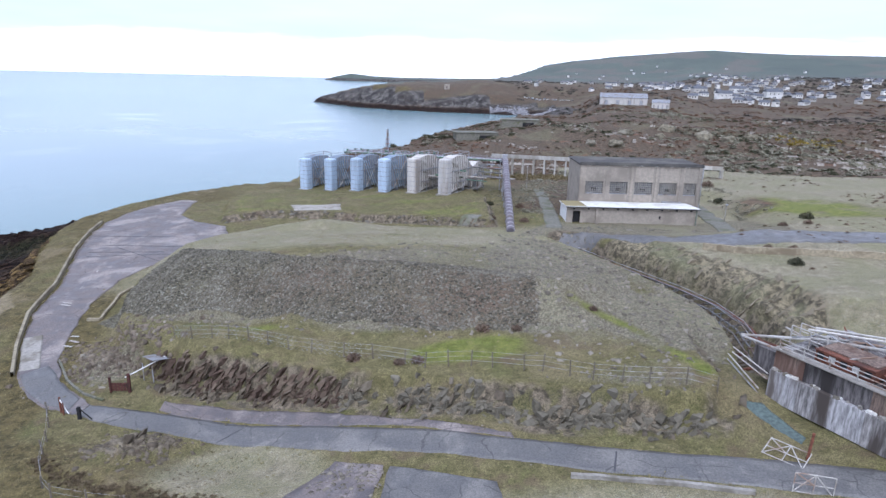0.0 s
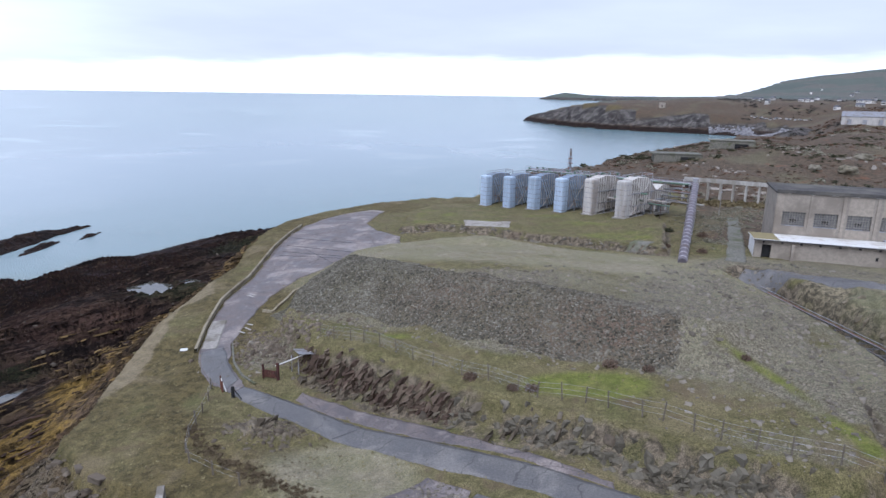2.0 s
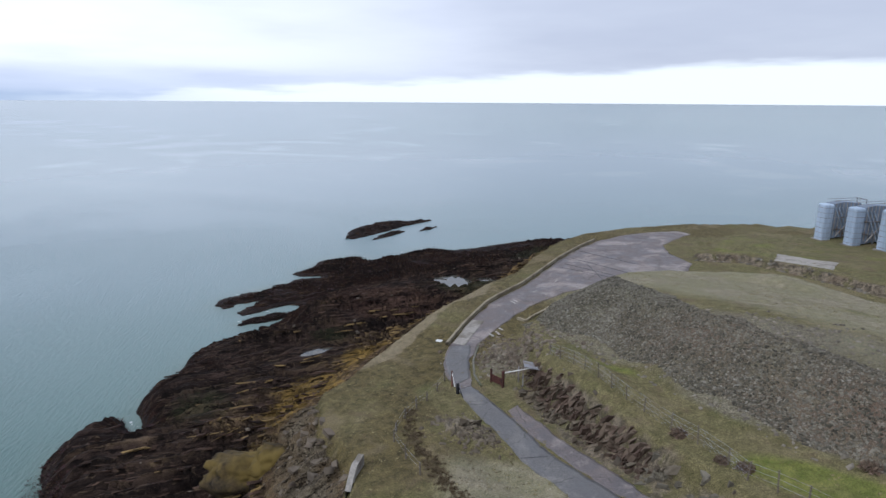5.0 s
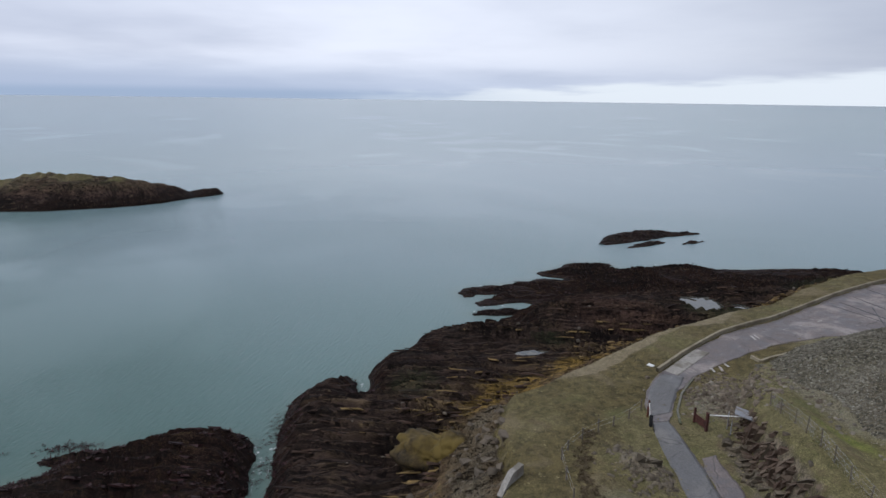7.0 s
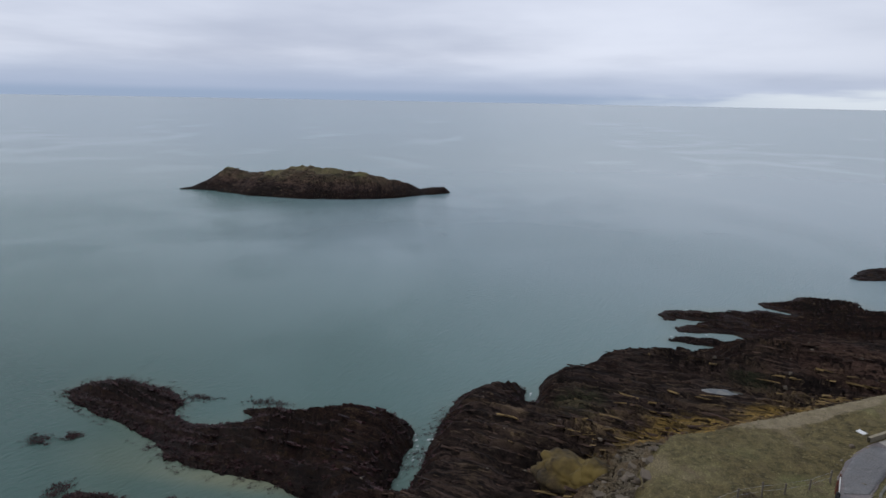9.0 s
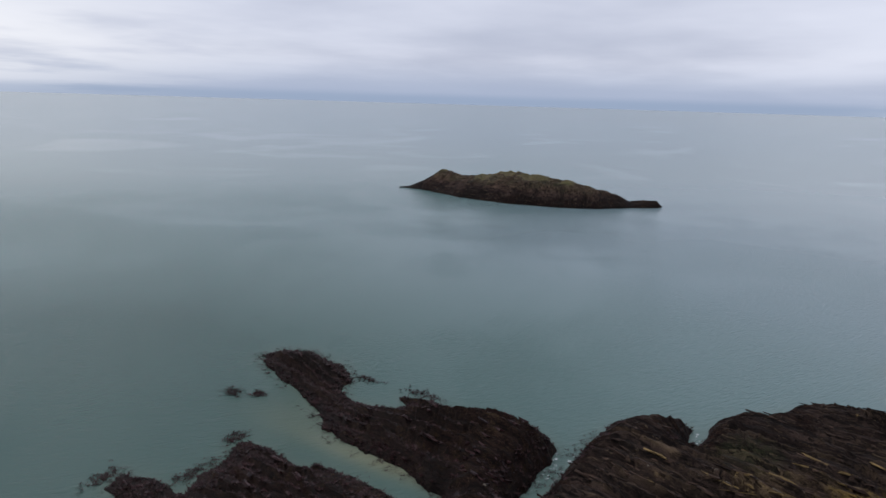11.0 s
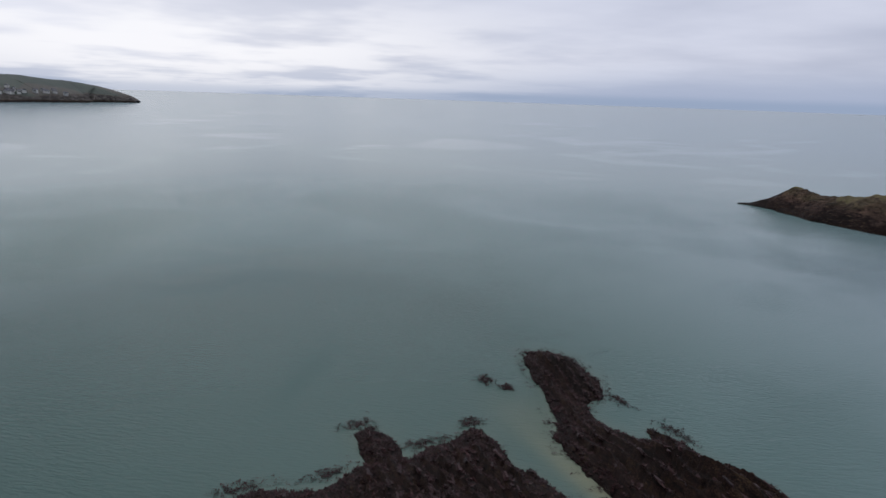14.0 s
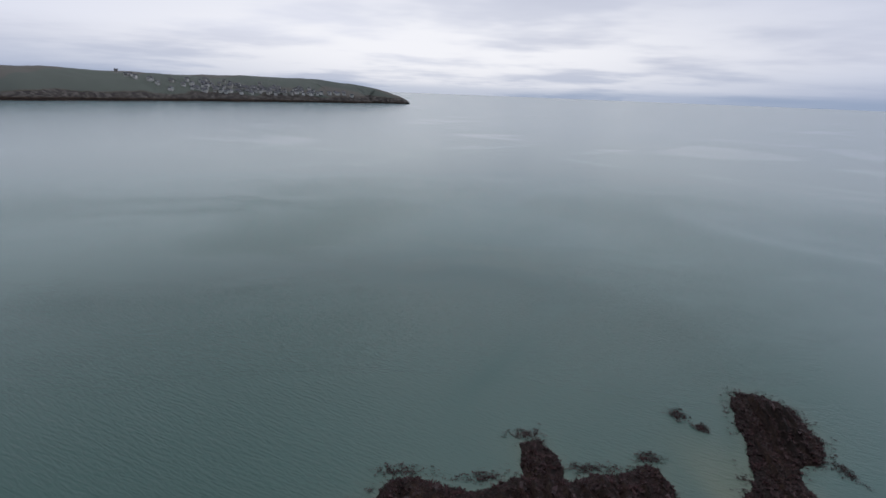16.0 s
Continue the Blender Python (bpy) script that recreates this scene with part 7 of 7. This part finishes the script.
def boulder(at, size, mat, label, seed, sink=0.25):
    b = B()
    bmesh.ops.create_icosphere(b, subdivisions=4, radius=1.0)
    for v in b.verts:
        n = noise.noise(v.co * 1.3 + Vector((seed, 0, 0))) * 0.45 + abs(noise.noise(v.co * 2.7 + Vector((0, seed, 0)))) * 0.4
        v.co = Vector((v.co.x * size[0], v.co.y * size[1], v.co.z * size[2])) * (1 + n)
    ob = tagged(part("boulder", b, mat, smooth=True), label, "boulder", "boulders below the cliff edge")
    ob.matrix_world = pose(*at, gz(*at) + size[2] * (0.5 - sink), 0, 0, seed * 40)
    return ob


boulder((-44.2, 29.8), (4.2, 2.6, 1.7), BOULDER, "rounded boulder covered in ochre lichen", 1)
boulder((-42.0, 32.6), (2.2, 1.8, 1.8), BOULDER, "rounded boulder covered in ochre lichen", 2)


KNOLLS = [(62.5, 228, 3.0), (71.6, 248, 2.6), (53, 227, 2.0), (106, 256, 4.2), (110, 241, 3.0), (92, 262, 3.4), (128, 262, 2.8), (86, 250, 2.2)]


def rock_pools():
    for px, py, rx, ry, pz in POOLS:
        a = np.linspace(0, 2 * math.pi, 40, endpoint=False)
        b = B()
        b.faces.new([b.verts.new((px + 1.25 * rx * math.cos(t), py + 1.25 * ry * math.sin(t), pz - 0.05)) for t in a])
        tagged(part("rock_pool", b, POOL), "still pool of sea water in the rock shelf", "pool", "pools on the rock shelf")


rock_pools()
for k, (x, y, s) in enumerate(KNOLLS):
    outcrop = boulder((x, y), (s * 0.95, s * 0.75, s * 0.55), KNOLL_STONE, "rounded pale rock outcrop on the moor slope", 3 + k, 0.4)
    outcrop.name = "rock_outcrop"
    tagged(outcrop, "rounded pale rock outcrop on the moor slope", "outcrop", "outcrops on the moor slope")
white_sheet = tagged(part("plastic_sheet", box(B(), (0, 0, 0.08), (0.9, 0.6, 0.12), bevel=0.04), WHITE), "scrap of white plastic on the grass", "litter")
white_sheet.matrix_world = pose(-48.1, 60.0, gz(-48.1, 60.0), 4, 0, 30)
net = ribbon("debris_netting", [(24.4, 44.8), (25.1, 43.2), (26.6, 39.7)], [(26.0, 44.6), (26.6, 42.9), (27.3, 40.4)], TEAL, "faded teal netting laid along the bank", "netting", lift=0.06, count=40, rag=0.2)


# ---- islets and far coasts ----
def landform(name, spine, label, category, lengthwise, across, rough, bump_size, masks_of, seed, kind="structure"):
    """A long hill on a spine of (x, y, half width, height), with ragged flanks."""
    p = np.array(spine, float)
    run = np.r_[0, np.cumsum(np.hypot(*np.diff(p[:, :2], axis=0).T))]
    s = np.linspace(0, run[-1], lengthwise)
    cols = [np.interp(s, run, p[:, k]) for k in range(4)]
    d = np.gradient(np.stack(cols[:2], 1), axis=0)
    n = np.stack([-d[:, 1], d[:, 0]], 1) / np.hypot(d[:, 0], d[:, 1])[:, None]
    c = np.linspace(-1, 1, across)
    wide = cols[2][:, None] * (1 + 0.18 * lump(np.repeat(s[:, None], across, 1), 0 * s[:, None] + np.sign(c)[None] * 50, bump_size * 1.5, 3, shift=seed))
    x, y = cols[0][:, None] + n[:, :1] * c * wide, cols[1][:, None] + n[:, 1:] * c * wide
    body = 1 - np.abs(c)[None] ** 1.6
    z = cols[3][:, None] * np.clip(body, 0, 1) ** 0.75 * (1 + rough * lump(x, y, bump_size, 5, 0.6, seed)) + rough * 0.5 * cols[3][:, None].clip(0, 14) * lump(x, y, bump_size * 0.3, 3, 0.6, seed + 1) * np.clip(body, 0, 1)
    z = z - 1.2 * (np.abs(c)[None] > 0.97)
    z = z + 28.5 * (np.clip(np.hypot(x + 20, y - 10) - 1200, 0, None) / 3450) ** 2 - 0.3
    masks = {k: 0.0 for k in ("lush", "moor", "earth", "gravel", "dark", "bank", "rock", "farm", "worn", "ruddy", "pale_face", "lichen", "far_cliff", "sandy", "dry")}
    masks["dry"] = 1.0 + 0 * z
    masks["strata"] = x * 0.97 - y * 0.25 + z
    masks["bed"] = 0.2 + 0.3 * lump(x, y, 4, 3, shift=seed)
    masks.update(masks_of(x, y, z, np.broadcast_to(c[None], x.shape)))
    ob = sheet(name, x, y, z, masks, GROUND)
    return tagged(ob, label, category, kind=kind)


def islet_masks(x, y, z, c):
    green = 0.55 * ease(z + 4.5 * lump(x, y, 9, 4, 0.65), 8.0, 11.5)
    return {"rock": 1 - green, "algae": 0.7 * ease(z + 3 * lump(x, y, 9, 4, 0.65), 5, 9), "bed": 0.45 + 0.5 * lump(x, y * 0.4, 5, 4, 0.6), "russet": 0.5 * ease(z, 1.5, 5)}


landform("rock_islet", [(-268, -158, 1.2, 0.6), (-271, -153, 3.0, 1.3), (-275, -146, 9, 4.5), (-278, -136, 14, 10.5), (-277, -124, 17, 8.5), (-276, -105, 20, 12), (-276, -86, 22, 13.5), (-277, -68, 20, 11), (-281, -52, 15, 8), (-285, -43, 10, 5.5), (-288, -37, 6, 2.6), (-291, -31, 5, 3.6), (-294, -25.5, 3.6, 3.4), (-295.5, -23, 1.0, 0.8)], "dark rock islet with a mossy green crown", "islet", 260, 80, 0.2, 11, islet_masks, 3)
for spine in ([(-164, 112, 2, 0.6), (-169, 119, 5, 1.6), (-173, 128, 6.5, 2.2), (-176, 138, 6, 1.9), (-175, 147, 3.5, 1.4), (-174, 155, 1.2, 0.6)], [(-158, 118, 1.2, 0.4), (-161, 124, 2.6, 1.0), (-163, 131, 2.2, 0.9), (-164, 136, 1.0, 0.4)], [(-160, 139, 1.0, 0.4), (-162, 144, 2.0, 0.9), (-163, 149, 1.0, 0.4)]):
    landform("rock_skerry", spine, "low black wrack-covered skerry in the sea", "skerry", 90, 40, 0.9, 4, lambda x, y, z, c: {"rock": 1.0 + 0 * z, "bed": 0.4 + 0 * z}, 6)


def coast_masks(x, y, z, c):
    up = z + 9 * lump(x, y, 60, 3)
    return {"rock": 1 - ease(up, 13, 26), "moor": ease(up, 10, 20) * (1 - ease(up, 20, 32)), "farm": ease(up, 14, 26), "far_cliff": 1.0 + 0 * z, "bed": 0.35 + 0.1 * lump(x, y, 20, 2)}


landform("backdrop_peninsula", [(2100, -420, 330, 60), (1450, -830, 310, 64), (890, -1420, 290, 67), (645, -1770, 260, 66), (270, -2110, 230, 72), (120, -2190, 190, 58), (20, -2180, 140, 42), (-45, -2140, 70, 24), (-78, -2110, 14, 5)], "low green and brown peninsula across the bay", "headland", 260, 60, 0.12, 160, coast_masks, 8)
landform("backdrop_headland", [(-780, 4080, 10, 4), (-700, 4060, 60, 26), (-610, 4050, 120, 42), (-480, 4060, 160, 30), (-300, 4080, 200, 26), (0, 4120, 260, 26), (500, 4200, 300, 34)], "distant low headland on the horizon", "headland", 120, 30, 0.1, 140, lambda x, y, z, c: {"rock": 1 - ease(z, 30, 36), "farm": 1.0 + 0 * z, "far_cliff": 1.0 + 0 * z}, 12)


# ---- far houses and sheds ----
def house(wide, deep, tall, label, group):
    home = thing("house", label, "house", group)
    walls = part("wall", box(B(), (0, 0, tall / 2 - 1.0), (wide, deep, tall + 2.0)), WALL_PAINT, home)
    part("roof", prism(B(), [(-deep / 2 - 0.4, tall), (deep / 2 + 0.4, tall), (0, tall + deep * 0.42)], -wide / 2 - 0.3, wide / 2 + 0.3), SLATE, home).matrix_basis = Matrix.Rotation(radians(90), 4, "Z")
    for s in (-1, 1):
        part("chimney", box(B(), (s * wide * 0.42, 0, tall + deep * 0.42), (0.9, 0.7, 1.8)), RENDER, home)
    for s in (-0.28, 0.0, 0.28):
        for f in (-1, 1):
            part("window", box(B(), (s * wide, f * deep / 2, tall * 0.62), (1.2, 0.12, 1.4)), DARK, walls)
    return home


models = [house(7, 5.5, 4.0, "white two-storey house with a slate roof", "houses of the far town"), house(10, 6, 3.2, "long white cottage with a slate roof", "houses of the far town"), house(5.5, 5, 4.6, "narrow white house with a slate roof", "houses of the far town"), house(19, 8, 6.0, "large white hotel block with a slate roof", "houses of the far town")]
rng = random.Random(77)


def settle(model, x, y, turn):
    z = gz(x, y)
    copy_thing(model, pose(x, y, z, 0, 0, turn))


made = 0
while made < 150:
    bearing = rng.gauss(25.0, 2.0) if rng.random() < 0.4 else rng.uniform(22, 38)
    away = rng.uniform(690, 1330) + 5 * abs(bearing - 25)
    if rng.random() < 0.12:
        bearing, away = rng.uniform(16.5, 22), rng.uniform(880, 1150)
    kind = 3 if made % 19 == 0 and bearing < 28 else made % 3
    settle(models[kind], away * math.sin(radians(bearing)), away * math.cos(radians(bearing)), rng.choice((10, 25, -20, 100)) + rng.uniform(-8, 8))
    made += 1
for k in range(26):
    bearing, away = rng.uniform(7, 20), rng.uniform(900, 1500)
    settle(models[k % 3], away * math.sin(radians(bearing)), away * math.cos(radians(bearing)), rng.uniform(0, 180))
for k in range(22):
    bearing, away = rng.uniform(10, 36), rng.uniform(1700, 2500)
    settle(models[k % 3], away * math.sin(radians(bearing)), away * math.cos(radians(bearing)), rng.uniform(0, 180))
peninsula = bpy.data.objects["backdrop_peninsula"]
tops = np.empty(len(peninsula.data.vertices) * 3, np.float32)
peninsula.data.vertices.foreach_get("co", tops)
tops = tops.reshape(-1, 3)
made = 0
while made < 120:
    f = min(max(rng.gauss(0.55, 0.24), 0.02), 0.97)
    if f < 0.22 and rng.random() < 0.5:
        continue
    x, y = 640 - 640 * f + rng.uniform(-40, 40), -1560 - 470 * f + rng.uniform(-60, 70)
    near = tops[np.argmin((tops[:, 0] - x) ** 2 + (tops[:, 1] - y) ** 2)]
    if near[2] < 20:
        continue
    copy_thing(models[made % 3], pose(x, y, float(near[2]) - 0.5, 0, 0, rng.uniform(-25, 25) + rng.choice((0, 90))) @ Matrix.Scale(1.5, 4))
    made += 1
x0, y0 = 830 * math.sin(radians(27)), 830 * math.cos(radians(27))
models[0].matrix_world = pose(x0, y0, gz(x0, y0), 0, 0, 20)
models[1].matrix_world = pose(x0 + 30, y0 + 20, gz(x0 + 30, y0 + 20), 0, 0, 30)
models[3].matrix_world = pose(x0 - 60, y0 + 60, gz(x0 - 60, y0 + 60), 0, 0, 15)
models[2].matrix_world = pose(x0 - 30, y0 + 10, gz(x0 - 30, y0 + 10), 0, 0, 10)


def shed(at, wide, deep, tall, turn):
    home = thing("industrial_shed", "long pale grey industrial shed below the town", "shed", "sheds below the town", (*at, gz(*at) - 0.5), turn)
    part("wall", box(B(), (0, 0, tall / 2), (wide, deep, tall)), BEIGE_CLAD, home)
    part("roof", prism(B(), [(-deep / 2 - 0.4, tall), (deep / 2 + 0.4, tall), (0, tall + deep * 0.22)], -wide / 2 - 0.3, wide / 2 + 0.3), STEEL, home).matrix_basis = Matrix.Rotation(radians(90), 4, "Z")
    for k in range(4):
        part("door", box(B(), (-wide / 2 + wide * (k + 0.5) / 4, -deep / 2, tall * 0.35), (wide / 14, 0.2, tall * 0.6)), STEEL, home)


shed((126, 452), 32, 14, 5, -12)
shed((143, 422), 11, 9, 4, -20)


def car(mat, label):
    home = thing("parked_car", label, "car", "cars parked beyond the moor")
    part("body", box(B(), (0, 0, 0.65), (4.3, 1.75, 0.7), bevel=0.15), mat, home)
    part("cabin", box(B(), (-0.2, 0, 1.2), (2.3, 1.55, 0.6), bevel=0.2), GRIMY_GLASS, home)
    for x in (-1.35, 1.35):
        for y in (-0.8, 0.8):
            part("wheel", tube(B(), (x, y - 0.1, 0.32), (x, y + 0.1, 0.32), 0.32, 12), DARK, home)
    return home


lot = [car(WHITE, "white parked car on a far car park"), car(SLATE, "dark grey parked car on a far car park"), car(BLUE_SIDE, "blue-grey parked car on a far car park")]
for k, model in enumerate(lot):
    x, y = 112 + 5 * k, 912 - 4 * k
    model.matrix_world = pose(x, y, gz(x, y), 0, 0, 70)
for k in range(24):
    x, y = 116 + 2.6 * k + rng.uniform(-1, 1), 905 - 1.2 * k + 6 * (k % 2) + rng.uniform(-2, 2)
    copy_thing(lot[(0, 0, 1, 0, 2)[k % 5]], pose(x, y, gz(x, y), 0, 0, 70 + rng.uniform(-15, 15)))

ruin = thing("ruined_tower", "square buff ruined tower on the headland", "ruin", "", (0, 965, gz(0, 965) - 1))
part("wall", box(B(), (0, 0, 4), (9, 8, 8), bevel=0.4), RENDER, ruin)
part("opening", box(B(), (0, -4.0, 3.5), (1.4, 0.3, 2.4)), DARK, ruin)


def battery(x, y, wide, turn, tall):
    home = thing("coast_battery", "low grey concrete structure at the cliff edge", "bunker", "bunkers at the cliff edge", (x, y, gz(x, y) - 1), turn)
    part("wall", box(B(), (0, 0, tall / 2), (wide, 8, tall), bevel=0.15), MOSSY, home)
    part("roof", box(B(), (-0.6, 0, tall + 0.2), (wide + 0.8, 8.6, 0.35), bevel=0.1), MOSSY, home)
    part("opening", box(B(), (wide * 0.2, -4.0, tall * 0.5), (wide * 0.3, 0.3, tall * 0.5)), DARK, home)


battery(12, 250, 17, 8, 3.2)
battery(34, 287, 17, -4, 4.0)
x, y, z, rng = spots(9000, 60, 160, 790, 900, lambda x, y, z, m: (m["rock"] > 0.3) * (z > 0.3) * (z < 11) * 0.8, 49)
scatter("bay_boulders", "stone", x, y, z, 0.9 + 2.2 * rng.rand(len(x)) ** 2, BAY_STONE, "blue-grey boulders heaped at the bay head", "boulders", 0.6, 49)

x, y, z, rng = spots(2600, -31, -20, 42, 51, lambda x, y, z, m: np.exp(-(((x + 26) / 3.4) ** 2) - ((y - 46.6) / 2.0) ** 2) * unpaved(x, y), 39)
scatter("outcrop_rubble", "stone", x, y, z, 0.12 + 0.5 * rng.rand(len(x)) ** 2.5, BANK_STONE, "shattered rock on a hump beside the road", "rubble", 0.6, 20)

x, y, z, rng = spots(5000, -45, -27, 57, 68, lambda x, y, z, m: unpaved(x, y) * (m["dark"] < 0.5) * np.clip(np.exp(-(((x + 37) / 6) ** 2) - ((y - 62.5 - 0.1 * (x + 37)) / 3) ** 2) * (0.7 + lump(x, y, 3, 3, shift=95)), 0, 1), 70)
scatter("tipped_rubble", "stone", x, y, z, 0.12 + 0.6 * rng.rand(len(x)) ** 3, PALE_RUBBLE, "tipped grey and brown rubble by the shelter", "rubble", 0.6, 71)
x, y, z, rng = spots(4200, -35, -13, 35, 47, lambda x, y, z, m: np.exp(-(gap(x, y, DITCH) / 0.55) ** 2), 72)
scatter("field_bank", "clump", x, y, z, 0.25 + 0.5 * rng.rand(len(x)) ** 2, FIELD_BANK, "dark overgrown field bank of bracken and stones", "bank", 0.7, 73)
x, y, z, rng = spots(9000, -42, -16, 34, 52, lambda x, y, z, m: unpaved(x, y) * (1 - m["rock"]) * np.clip(0.1 + lump(x, y, 2.5, 3, shift=97), 0, 1), 74)
scatter("dead_fern", "tuft", x, y, z - 0.02, 0.12 + 0.22 * rng.rand(len(x)) ** 2, FIELD_BANK, "dead brown fern and dock in the grass", "fern", 0.5, 75)
edge_line = along([(-9, 51.4), (-5, 50.0), (2, 47.7), (9, 45.5), (16, 43.5), (21, 42.6)], 420)
rng = np.random.RandomState(84)
x, y = edge_line[:, 0] + rng.normal(0, 0.3, 420), edge_line[:, 1] + rng.normal(-0.2, 0.55, 420)
ok = rng.rand(420) < np.clip(0.35 + 1.3 * lump(x, y, 4.5, 2, shift=99), 0, 1)
x, y = x[ok], y[ok]
n, z = len(x), height(x, y)[0]
strata("bank_faces", x, y, z - 0.3, 0.5 + 0.8 * rng.rand(n), 0.35 + 0.5 * rng.rand(n), 0.6 + 0.8 * rng.rand(n), -60, 14, BANK_FACE, "grey mossy rock faces in the roadside bank", "rocks", 85)
for k, (x, y, a) in enumerate(((-36.2, 36.3, 1.0), (-37.9, 35.2, 0.8), (-34.8, 34.2, 0.9), (-39.4, 37.2, 0.7), (-33.2, 33.0, 1.1), (-41.2, 36.0, 0.8), (-36.0, 32.2, 0.9), (-31.6, 34.4, 0.7), (-44.2, 38.6, 0.7))):
    block = part("boulder", box(B(), (0, 0, 0.2 * a), (1.25 * a, 0.85 * a, 0.6 * a), bevel=0.1 * a), PALE_RUBBLE)
    for v in block.data.vertices:
        v.co = v.co + noise.noise_vector(v.co * 1.4 + Vector((k * 3.1, 0, 0))) * 0.28 * a
    block.matrix_world = pose(x, y, gz(x, y), 14 * math.sin(k * 2.1), 12 * math.cos(k * 1.7), 47 * k)
    tagged(block, "fallen grey-buff block on the cliff slope", "boulder", "fallen blocks on the cliff slope")

edge_line = along([(-30.2, 60.2), (-27.5, 58.6), (-20, 55.6), (-13, 53.0), (-9, 51.6)], 300)
rng = np.random.RandomState(81)
x, y = edge_line[:, 0] + rng.normal(-0.15, 0.35, 300), edge_line[:, 1] + rng.normal(-0.25, 0.5, 300)
z = height(x, y)[0]
strata("cut_face", x, y, z - 0.35, 0.6 + 0.9 * rng.rand(300), 0.2 + 0.35 * rng.rand(300), 0.7 + 0.9 * rng.rand(300), -24, 30, CUT_FACE, "dark brown leaning rock slabs cut beside the road", "rocks", 82)
